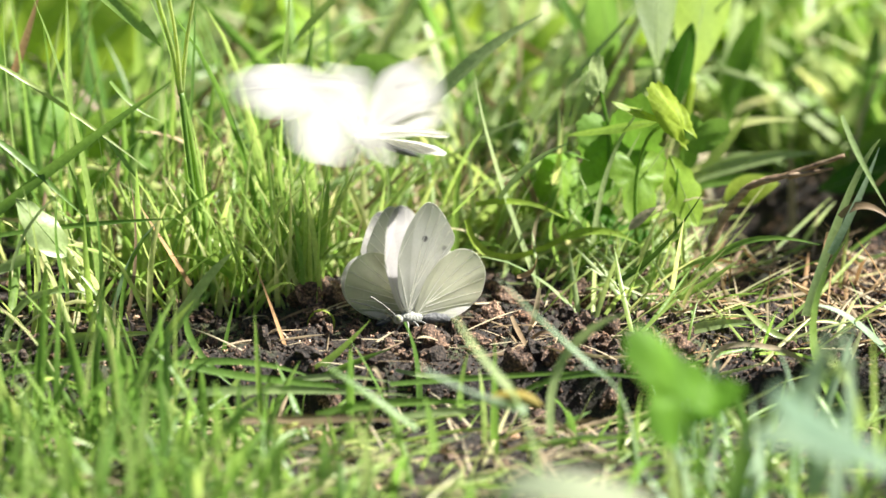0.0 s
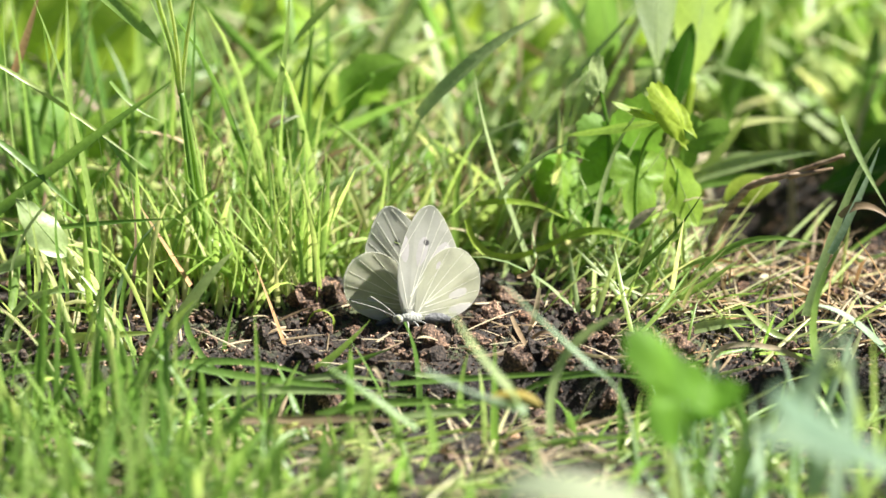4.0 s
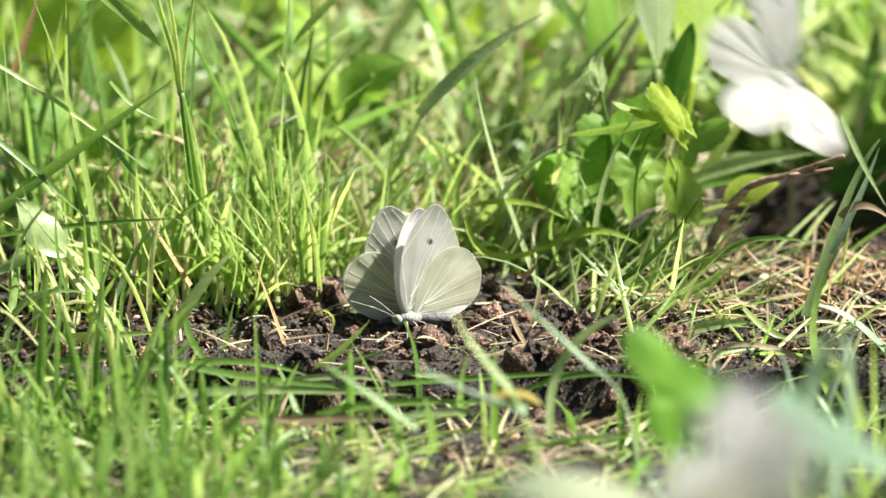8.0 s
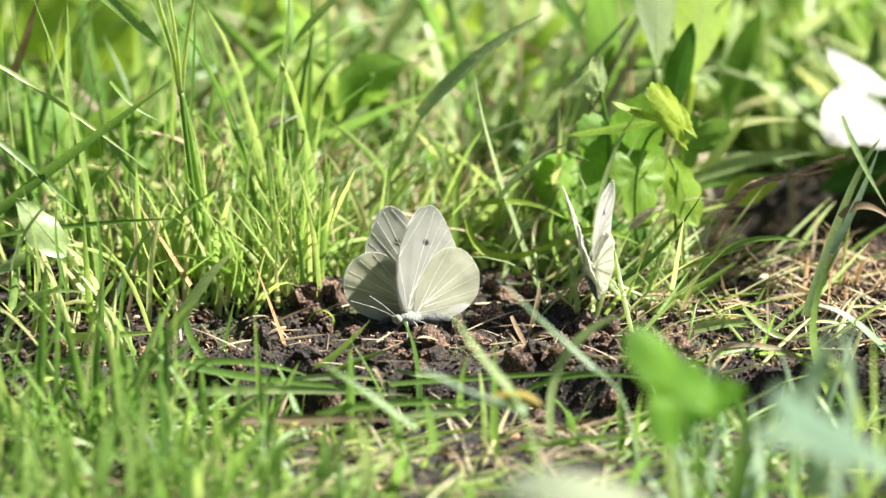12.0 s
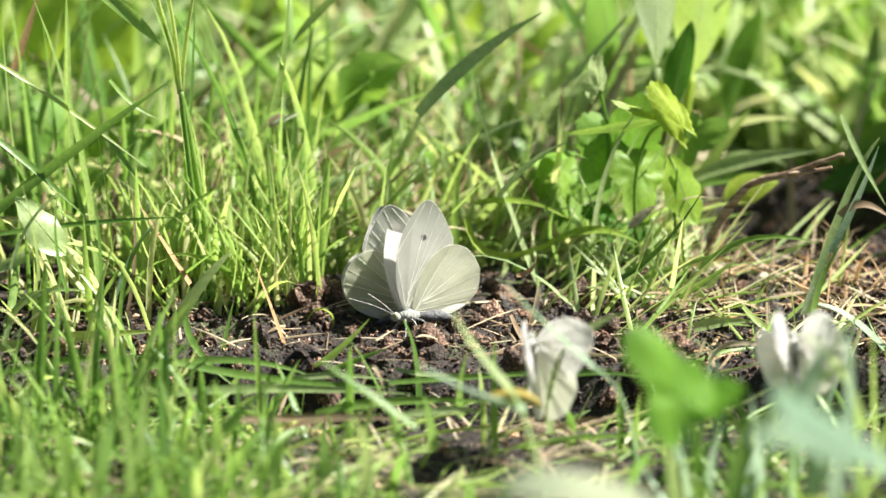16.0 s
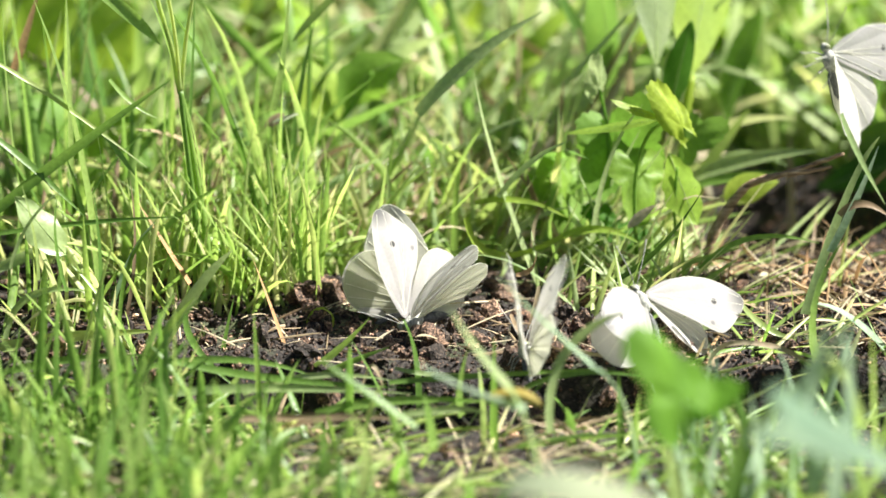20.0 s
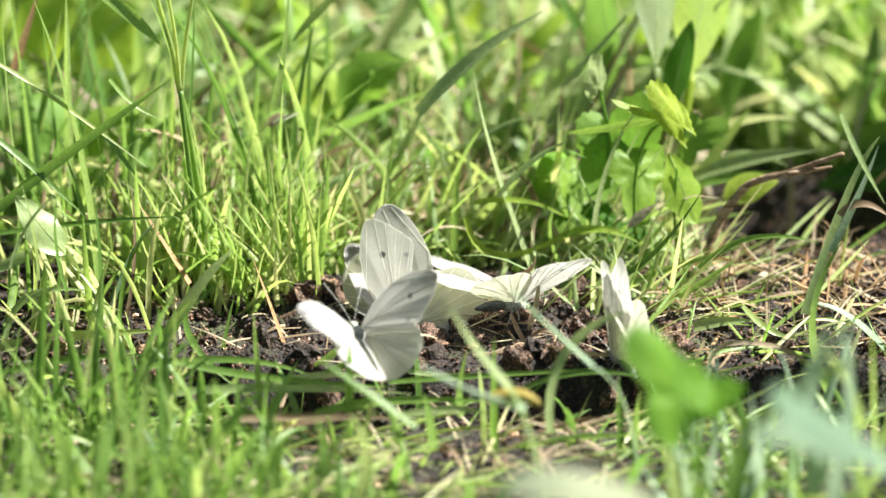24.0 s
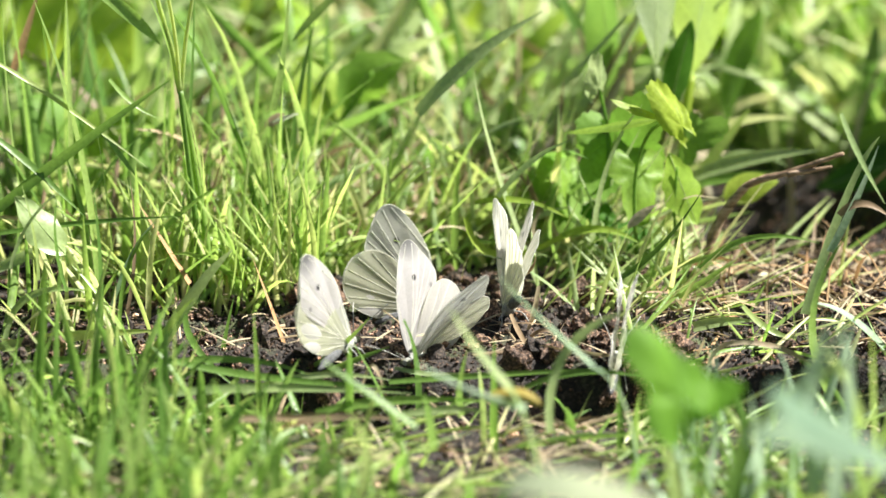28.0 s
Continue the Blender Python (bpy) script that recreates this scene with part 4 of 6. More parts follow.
blade("fresh", (-5.7, -35, -10.9), (-6.3, -35, 3.3), (-9.2, -35, 13.2), 2.89, tip=0.4)
blade("blue", (18.8, -130, 19.6), (5.9, -130, 23.6), (-5.6, -130, 30.3), 2.4)
blade("fresh", (-34.7, -32, -4.6), (-23.7, -32, 1.1), (-12.8, -32, 5.6), 1.88)
blade("fresh", (-36.2, -28, -4.4), (-26.5, -28, 2.7), (-17.6, -28, 11.8), 2.22)
blade("fresh", (-5.7, -110, 9), (-18.5, -110, 18.3), (-27.5, -110, 25), 2.4)
blade("fresh", (-65.4, -45, 6.2), (-41.1, -45, 1.7), (-8.7, -45, -0.8), 2.03)
blade("pale", (-65, -55, 0.7), (-40.8, -55, 2.1), (-7.2, -55, 0.7), 2.35)
blade("fresh", (4.8, -60, -3.4), (4.1, -60, 3.6), (6.1, -60, 13.3), 3.34)
blade("fresh", (-1.8, -90, -2.6), (-3.1, -90, 5.6), (-4.4, -90, 11.1), 3.93)
blade("pale", (-11.2, -70, -0.4), (2.1, -70, 1.3), (10.1, -70, 0.3), 1.99)
blade("straw", (-50.8, -75, 0.4), (-34.9, -75, 0.9), (-19.1, -75, 1.8), 1.99)
blade("fresh", (-28.2, -140, 6.2), (-26.3, -140, 12.8), (-28.1, -140, 20.6), 4.10)
blade("fresh", (-18.2, -140, 2.2), (-16.9, -140, 12.8), (-20.6, -140, 20.6), 3.78)
blade("fresh", (-12.7, -45, 0.6), (10.3, -45, 2.3), (41.3, -45, 4.1), 1.52)
blade("straw", (-19.5, -42, -3.1), (-16.8, -42, 4), (-14.1, -42, -1.7), 1.02)
blade("fresh", (-82.7, -154, 6.6), (-83.6, -154, 17.1), (-84.9, -154, 24.8), 3.12, -25)
blade("fresh", (-74.8, -162, 6.6), (-73.8, -162, 20.2), (-72.6, -162, 31.1), 3.10, 12)
blade("fresh", (-68.4, -154, 6.6), (-69.4, -154, 21.6), (-71.1, -154, 33.9), 3.12, -1)
blade("fresh", (-54.8, -166, 6.5), (-56.2, -166, 16.2), (-58.3, -166, 23.3), 3.09, -14)
blade("fresh", (-41.4, -162, 6.6), (-43, -162, 15), (-45.6, -162, 20.8), 3.10, 23)
blade("fresh", (-73.9, -98, 8), (-74.3, -98, 20.2), (-74.9, -98, 29.6), 2.60, 10)
blade("fresh", (-67.8, -130, 7), (-66.8, -130, 19.6), (-65.6, -130, 29.5), 2.54, -3)
blade("fresh", (-95.7, -130, 7), (-94.5, -130, 17.6), (-92.8, -130, 25.6), 2.54, -16)
blade("fresh", (-82.9, -90, 8.4), (-81.4, -90, 19.9), (-79.3, -90, 28.7), 2.62, 21)
blade("fresh", (63.5, -170, 9.1), (64.8, -170, 21.3), (66.9, -170, 30.9), 5.24, -25)
blade("blue", (71.1, -145, 1.2), (69.9, -145, 15.6), (68.2, -145, 27.4), 5.34, 12)
blade("fresh", (79, -120, -6.8), (80, -120, 9.3), (81.7, -120, 22.6), 5.44, -1)
blade("blue", (85.6, -170, 7.8), (86.3, -170, 22.6), (87.6, -170, 34.7), 5.24, -14)
blade("fresh", (93.7, -145, 1.2), (92.4, -145, 18.2), (90.6, -145, 32.6), 5.34, 23)
blade("blue", (59.7, -120, -6.8), (61.1, -120, 4.6), (63.3, -120, 13.3), 5.44, 10)
blade("fresh", (51.2, -170, 7.8), (49.8, -170, 18.1), (47.9, -170, 25.8), 5.24, -3)
blade("blue", (82.4, -145, 3.8), (84.1, -145, 16.3), (87, -145, 26.1), 5.34, -16)
blade("fresh", (98.7, -120, -1.4), (97.8, -120, 18.6), (96.7, -120, 35.9), 5.44, 21)
blade("blue", (87.8, -170, 24.5), (88, -170, 37.3), (88.6, -170, 47.5), 5.24, 8)
# broad-leaved plants
plant = tagged(new("dandelion_plant"), "broad pale green rosette leaves standing in grass", "plant")
stem("stem", [(53.2, 62, 2), (53.8, 64, 26), (54.8, 70, 51)], 1.0, 1.3, leaf_soft, plant)
leaf("leaf", (54.8, 70, 50), (55.2, 84, 70), (56, 106, 98), 15, leaf_soft, plant, belly=0.62, up=0.3)
stem("stem", [(61.7, 70, 4), (62, 74, 26), (64.5, 82, 46)], 0.9, 1.2, leaf_sun, plant)
leaf("leaf", (64.3, 82, 45), (67.2, 94, 60), (76, 118, 86), 15.5, leaf_lime, plant, belly=0.62, up=0.7)
leaf("leaf", (57.6, 72, 34.5), (61.1, 72, 50.9), (63.9, 72, 62.8), 8.1, leaf_deep, plant, up=0.2)
leaf("leaf", (41.2, 110, 25.2), (43.3, 110, 48.2), (39.4, 110, 69.4), 18.0, leaf_green, plant, belly=0.65, face=25)
leaf("leaf", (76.2, 120, 18.1), (77.5, 120, 36.6), (84.7, 120, 55.1), 7.3, leaf_green, plant, belly=0.65, up=1)
plant = tagged(new("lobed_weed"), "leafy weed with lobed yellow-green leaves", "plant")
stem("stem", [(49.3, 33, 7.4), (48.4, 33, 29.5), (51.8, 33, 42.6), (58.9, 33, 46.7)], 0.6, 0.35, leaf_green, plant)
stem("stem", [(59.3, 35, 9.8), (58.5, 35, 21.6), (59.1, 35, 33.4)], 0.5, 0.35, leaf_green, plant)
stem("stem", [(52.6, 45, 5.6), (51.1, 45, 16), (49.5, 45, 30.8)], 0.5, 0.35, leaf_deep, plant)
stem("stem", [(42.4, 48, 30.1), (41.6, 48, 41.9), (39.4, 48, 52.2)], 0.5, 0.35, leaf_green, plant)
lobed_leaf("leaf", (60.0, 30, 45.2), (52.0, 30, 57.0), 7.2, leaf_sun, plant, lobes=3, deep=0.4, tilt=0.45)
leaf("leaf", (54.8, 30, 47.1), (48, 30, 49.5), (41.8, 30, 52.2), 3.0, leaf_sun, plant, teeth=0.2, count=3, up=0.9)
leaf("leaf", (55.5, 33, 46.7), (43.3, 33, 44.4), (30.6, 33, 42.6), 2.9, leaf_weed, plant, teeth=0.15, count=3, up=0.9)
leaf("leaf", (57.1, 36, 36.8), (60.3, 36, 28), (64.4, 36, 18.1), 12.3, leaf_weed, plant, belly=0.55, teeth=0.16, count=4, up=0.5)
lobed_leaf("leaf", (49.4, 42, 30.8), (50.5, 36, 17.7), 12.2, leaf_weed, plant, lobes=5, deep=0.45, tilt=0.3)
lobed_leaf("leaf", (43.2, 50, 36.2), (38.4, 44, 23.7), 15.9, leaf_green, plant, lobes=5, deep=0.45, tilt=0.5)
lobed_leaf("leaf", (46.1, 52, 33.5), (53.6, 46, 49.7), 17.3, leaf_green, plant, lobes=5, deep=0.4, tilt=0.7)
lobed_leaf("leaf", (39.4, 46, 51.2), (37.7, 40, 60.6), 8.1, grass_pale, plant, lobes=3, deep=0.4)
lobed_leaf("leaf", (32.7, 60, 22.6), (23.9, 54, 30), 14.5, leaf_weed, plant, lobes=5, deep=0.5, tilt=0.8)
lobed_leaf("leaf", (31.2, 58, 21.6), (32.6, 52, 9.7), 16.0, leaf_green, plant, lobes=5, deep=0.5, tilt=0.5)
lobed_leaf("leaf", (45.5, 50, 14.7), (42.5, 44, 5.9), 15.9, leaf_deep, plant, lobes=5, deep=0.5, tilt=0.6)
lobed_leaf("leaf", (63, 60, 34.5), (72.7, 54, 39.7), 13.1, leaf_green, plant, lobes=5, deep=0.5, tilt=0.8)
plant = tagged(new("tall_grass"), "tall jointed green grass stalk with upright leaves", "grass", kind="thing")
stem("stem", [(-56.7, 22, -1.3), (-59.5, 22, 22.1), (-62.4, 22, 42.4), (-64.9, 22, 56.2)], 0.95, 0.665, grass_light, plant, 7, 0.15)
stem("stem", [(-59.2, 21, -1.1), (-61.7, 21, 25.3), (-63.7, 21, 44.1), (-65, 21, 56.4)], 0.8, 0.56, grass_light, plant, 7, 0.15)
stem("stem", [(-65.1, 22, 55.7), (-67, 22, 67), (-70.1, 22, 78.4), (-71.4, 22, 84.1)], 0.7, 0.49, grass_light, plant, 7, 0.15)
stem("stem", [(-64.8, 23, 55.5), (-63.6, 23, 68.2), (-61.2, 23, 82.5)], 0.6, 0.42, grass_light, plant, 7, 0.15)
stem("stem", [(-65, 21, 56.4), (-66, 21, 70), (-68, 21, 82.9)], 0.55, 0.385, grass_light, plant, 7, 0.15)
stem("stem", [(-61.3, 23, -1.6), (-62.7, 23, 18.9), (-64.2, 23, 39.3)], 0.6, 0.42, grass_light, plant, 7, 0.15)
plant = tagged(new("creeping_weed"), "low weed with small round leaves in turf", "plant")
stem("stem", [(-33, 90, 25.5), (-24.2, 90, 34.6), (-18.2, 90, 45.2)], 0.8, 0.5, leaf_green, plant)
leaf("leaf", (-27.2, 95, 30.4), (-33.1, 95, 41), (-38.9, 95, 47.1), 16.4, leaf_lime, plant, teeth=0.15, count=4)
leaf("leaf", (-24.2, 95, 33.4), (-19.8, 95, 42.5), (-9.4, 95, 47.1), 14.1, leaf_green, plant, teeth=0.15, count=4)
leaf("leaf", (-28.8, 100, 26.1), (-39.2, 100, 27.6), (-46.6, 100, 32.2), 13.4, leaf_green, plant, teeth=0.15, count=4)
plant = tagged(new("creeping_weed"), "low weed with broad leaves behind thin grass", "plant")
stem("stem", [(-97, 70, 6.4), (-92.3, 70, 24.5), (-93.5, 70, 39.5)], 0.8, 0.5, leaf_green, plant)
leaf("leaf", (-95.6, 75, 23.2), (-101.2, 75, 35.3), (-108.4, 75, 39.8), 17.6, leaf_green, plant, teeth=0.12, count=4)
leaf("leaf", (-94.1, 75, 26.2), (-83.7, 75, 33.8), (-73.6, 75, 30.8), 14.7, leaf_lime, plant, teeth=0.15, count=4)
leaf("leaf", (-92.4, 70, 20), (-82.1, 70, 24.5), (-74.9, 70, 20), 11.7, leaf_green, plant, teeth=0.15, count=4)
leaf("leaf", (-97.3, 130, 37.4), (-89.6, 130, 46.6), (-80.4, 130, 52.8), 22.8, leaf_lime, plant, teeth=0.1, count=4)
leaf("leaf", (-110.1, 140, 35), (-105.4, 140, 44.4), (-96.1, 140, 52.1), 22.9, leaf_lime, plant, teeth=0.1, count=4)
tagged(leaf("leaf", (72.3, 55, 19.4), (78, 55, 23.1), (85.9, 55, 24.6), 8.0, leaf_lime, None),
       "rounded yellow-green leaf beside the dark hollow", "leaf")
plant = tagged(new("dock_plant"), "low dark green broad leaves, with tall unseen leaves added to shade the hollow", "plant")
leaf("leaf", (168, 112, 2), (140, 114, 16), (100, 112, 8), 30, leaf_deep, plant, up=1.6)
leaf("leaf", (170, 125, 4), (150, 128, 22), (108, 130, 14), 36, leaf_green, plant, up=1.6)
# two tall leaves out of view, added only to shade the hollow
leaf("leaf", (186, 118, 3), (172, 120, 70), (150, 122, 76), 40, leaf_green, plant, up=1.6)
leaf("leaf", (190, 116, 3), (168, 116, 80), (135, 118, 92), 40, leaf_green, plant, up=1.6)
leaf("leaf", (170, 98, 2), (150, 96, 20), (118, 92, 14), 30, leaf_deep, plant, up=1.6)
# another unseen tall leaf, added to block sun from the hollow
leaf("leaf", (192, 122, 3), (172, 122, 82), (140, 122, 90), 46, leaf_green, plant, up=1.6)
tagged(leaf("leaf", (-91.9, -10, 22.7), (-97.7, -10, 29.8), (-104, -10, 37.4), 10.3, grass_pale, None, teeth=0.14, count=3, wave=0.06),
       "rounded pale green leaf in the grass tuft", "leaf")
tagged(leaf("leaf", (23, -105, 12.6), (16.3, -105, 15.3), (9.3, -105, 13.9), 4.9, leaf_yellow, None, up=1.2),
       "fallen yellow leaf on the ground", "leaf")
plant = tagged(new("lobed_weed"), "bright green jagged leaf standing before the bank", "plant")
lobed_leaf("leaf", (51, -190, 39.5), (40.4, -190, 56.9), 16, leaf_vivid, plant, lobes=5, deep=0.4, tilt=0.9)
lobed_leaf("leaf", (54.0, -180, 36.0), (64.5, -182, 40.0), 9, leaf_vivid, plant, lobes=3, deep=0.3, tilt=1.2)
stem("stem", [(51, -190, 39.5), (56, -186, 18), (58, -182, -7.5)], 0.5, 0.8, leaf_green, plant)
stem("stem", [(54.0, -180, 36.0), (57, -180, 14), (58, -182, -7.5)], 0.4, 0.6, leaf_green, plant)
plant = tagged(new("plantain"), "pale broad leaf arching close to the ground", "plant")
leaf("leaf", (11, -296, 53.0), (28, -300, 54.0), (47, -304, 47.0), 10.5, leaf_pale, plant, up=1.4)
stem("stem", [(11, -296, 53.0), (-2, -294, 30), (-10, -292, -6.5)], 0.6, 0.9, leaf_green, plant)
plant = tagged(new("plantain"), "bluish pale broad leaf arching close to the ground", "plant")
leaf("leaf", (64.8, -280, 69), (73.6, -280, 61), (93, -280, 51), 8.5, leaf_blue, plant, up=1.2)
leaf("leaf", (61, -262, 52), (76, -262, 53), (92, -262, 44), 9, leaf_blue, plant, up=1.6)
stem("stem", [(93, -280, 51), (99, -278, 30), (101, -274, -6.5)], 0.6, 0.9, leaf_green, plant)
stem("stem", [(92, -262, 44), (99, -268, 24), (101, -274, -6.5)], 0.5, 0.8, leaf_green, plant)
# pale piece added to give a small white spot in the turf
tagged(leaf("dry_leaf", (-43, 45, 42.5), (-39.5, 43, 44.6), (-36, 41, 45.5), 4.2, leaf_pale, None, up=2.5),
       "pale leaf-shaped piece making a white spot in the turf", "leaf")
tagged(leaf("dry_leaf", (46.4, 24, 20.4), (49.4, 24, 23.6), (53.4, 24, 26.5), 2.6, straw_pale, None, up=1),
       "bleached dry leaf beside the weed", "leaf")
tagged(leaf("dry_leaf", (-44.9, 48, 40.7), (-42.1, 48, 42.8), (-39.8, 48, 43.9), 2.9, straw_pale, None, up=1),
       "small bleached dry leaf in the turf", "leaf")
# the dead stalk over the hollow
stalk = tagged(new("dead_stalk"), "brown split dead stalk leaning over a dark hollow", "stalk")
stem("stem", [(65.8, 35, 8.3), (69.9, 35, 19.4), (76.8, 33, 29.2), (87.2, 30, 33.5), (100.1, 25, 39.4)], 1.35, 0.5, dead_stalk, stalk, 10, 0.7)
stem("splinter", [(86.4, 29, 33.1), (92.7, 28, 34.4), (97.5, 28, 35.4)], 0.7, 0.3, dead_stalk, stalk, 6, 0.4)

butterfly_q = build_butterfly()
butterfly_p = copy_thing(butterfly_q, pose(0, 0, 0))
butterfly_s = copy_thing(butterfly_q, pose(0, 0, 0))
butterfly_t = copy_thing(butterfly_q, pose(0, 0, 0))
butterfly_u = copy_thing(butterfly_q, pose(0, 0, 0))
butterfly_g = copy_thing(butterfly_q, pose(0, 0, 0))


# ---- what moves ----
def motions():
    fly(butterfly_p, [
        (0, -4.1, 12, 2, 13, 0, -14, 70, 84, 0),
        (0.2, -4.1, 12, 2, 13, 0, -14, 82, 86, 0),
        (0.3, -4.1, 12, 2, 13, 0, -14, 55, 86, 0),
        (0.4, -4.1, 12, 2, 13, 0, -14, 80, 86, 0),
        (0.5, -4.1, 12, 2, 13, 0, -14, 70, 84, 0),
        (0.7, -4.1, 12, 2, 13, 0, -14, 72, 84, 0),
        (0.8, -4.1, 12, 2, 13, 0, -14, 60, 86, 0),
        (1, -4.1, 12, 2, 13, 0, -14, 58, 86, 0),
        (1.2, -4.1, 12, 2, 13, 0, -14, 60, 86, 0),
        (1.4, -4.1, 12, 2, 13, 0, -14, 58, 86, 0),
        (1.6, -4.1, 12, 2, 13, 0, -14, 60, 86, 0),
        (1.8, -4.1, 12, 2, 13, 0, -14, 52, 86, 0),
        (2, -4.1, 12, 2, 13, 0, -14, 86, 88, 0),
        (3.5, -4.1, 12, 2, 13, 0, -14, 88, 88, 0),
        (6, -4.1, 12, 2, 13, 0, -14, 88, 88, 0),
        (6.3, -4.1, 12, 2, 13, 0, -14, 55, 86, 0),
        (6.5, -4.1, 12, 2, 13, 0, -14, 58, 86, 0),
        (6.6, -4.1, 12, 2, 13, 0, -14, 80, 86, 0),
        (6.7, -4.1, 12, 2, 13, 0, -14, 55, 86, 0),
        (7, -4.1, 12, 2, 13, 0, -14, 55, 86, 0),
        (7.3, -4.1, 12, 2, 13, 0, -14, 78, 86, 0),
        (7.7, -4.1, 12, 2, 13, 0, -14, 62, 86, 0),
        (8, -4.1, 12, 2, 13, 0, -14, 86, 88, 0),
        (8.2, -4.1, 12, 2, 13, 0, -14, 80, 86, 0),
        (8.3, -4.1, 12, 2, 13, 0, -14, 52, 84, 0),
        (8.5, -4.1, 12, 2, 13, 0, -14, 58, 86, 0),
        (8.6, -4.1, 12, 2, 13, 0, -14, 50, 84, 0),
        (8.8, -4.1, 12, 2, 13, 0, -14, 66, 86, 0),
        (9, -4.1, 12, 2, 13, 0, -14, 80, 86, 0),
        (9.4, -4.1, 12, 2, 13, 0, -14, 66, 86, 0),
        (9.6, -4.1, 12, 2, 13, 0, -14, 62, 86, 0),
        (10, -4.1, 12, 2, 13, 0, -14, 66, 86, 0),
        (10.2, -4.1, 12, 2, 13, 0, -14, 72, 86, 0),
        (10.6, -4.1, 12, 2, 13, 0, -14, 85, 88, 0),
        (12.5, -4.1, 12, 2, 13, 0, -14, 88, 88, 0),
        (14.5, -4.1, 12, 2, 13, 0, -14, 84, 88, 0),
        (14.8, -4.1, 12, 2, 13, 0, -14, 64, 86, 0),
        (15, -4.1, 12, 2, 13, 0, -14, 84, 88, 0),
        (15.1, -4.1, 12, 2, 13, 0, -14, 60, 86, 0),
        (15.5, -4.1, 12, 2, 13, 0, -14, 60, 86, 0),
        (15.6, -4.1, 12, 2, 13, 0, -14, 84, 88, 0),
        (15.8, -4.1, 12, 2, 13, 0, -14, 64, 86, 0),
        (16, -4.1, 12, 2, 13, 0, -14, 80, 86, 0),
        (16.4, -4.1, 12, 2, 13, 0, -14, 62, 86, 0),
        (16.6, -4.1, 12, 2, 13, 0, -14, 66, 86, 0),
        (17, -4.1, 12, 2, 13, 0, -14, 84, 88, 0),
        (18, -4.1, 12, 2, 13, 0, -14, 86, 88, 0),
        (19, -4.1, 12, 2, 13, 0, -14, 88, 88, 0),
        (19.6, -4.1, 12, 2, 13, 0, -14, 66, 86, 0),
        (20, -4.1, 12, 2, 13, 0, -14, 86, 88, 0),
        (21, -4.1, 12, 2, 13, 0, -14, 88, 88, 0),
        (24, -4.1, 12, 2, 13, 0, -14, 86, 88, 0),
        (24.7, -4.1, 12, 2, 13, 0, -14, 70, 86, 0),
        (25.1, -4.1, 12, 2, 13, 0, -14, 60, 86, 0),
        (25.6, -4.1, 12, 2, 13, 0, -14, 84, 88, 0),
        (28, -4.1, 12, 2, 13, 0, -14, 88, 88, 0)])
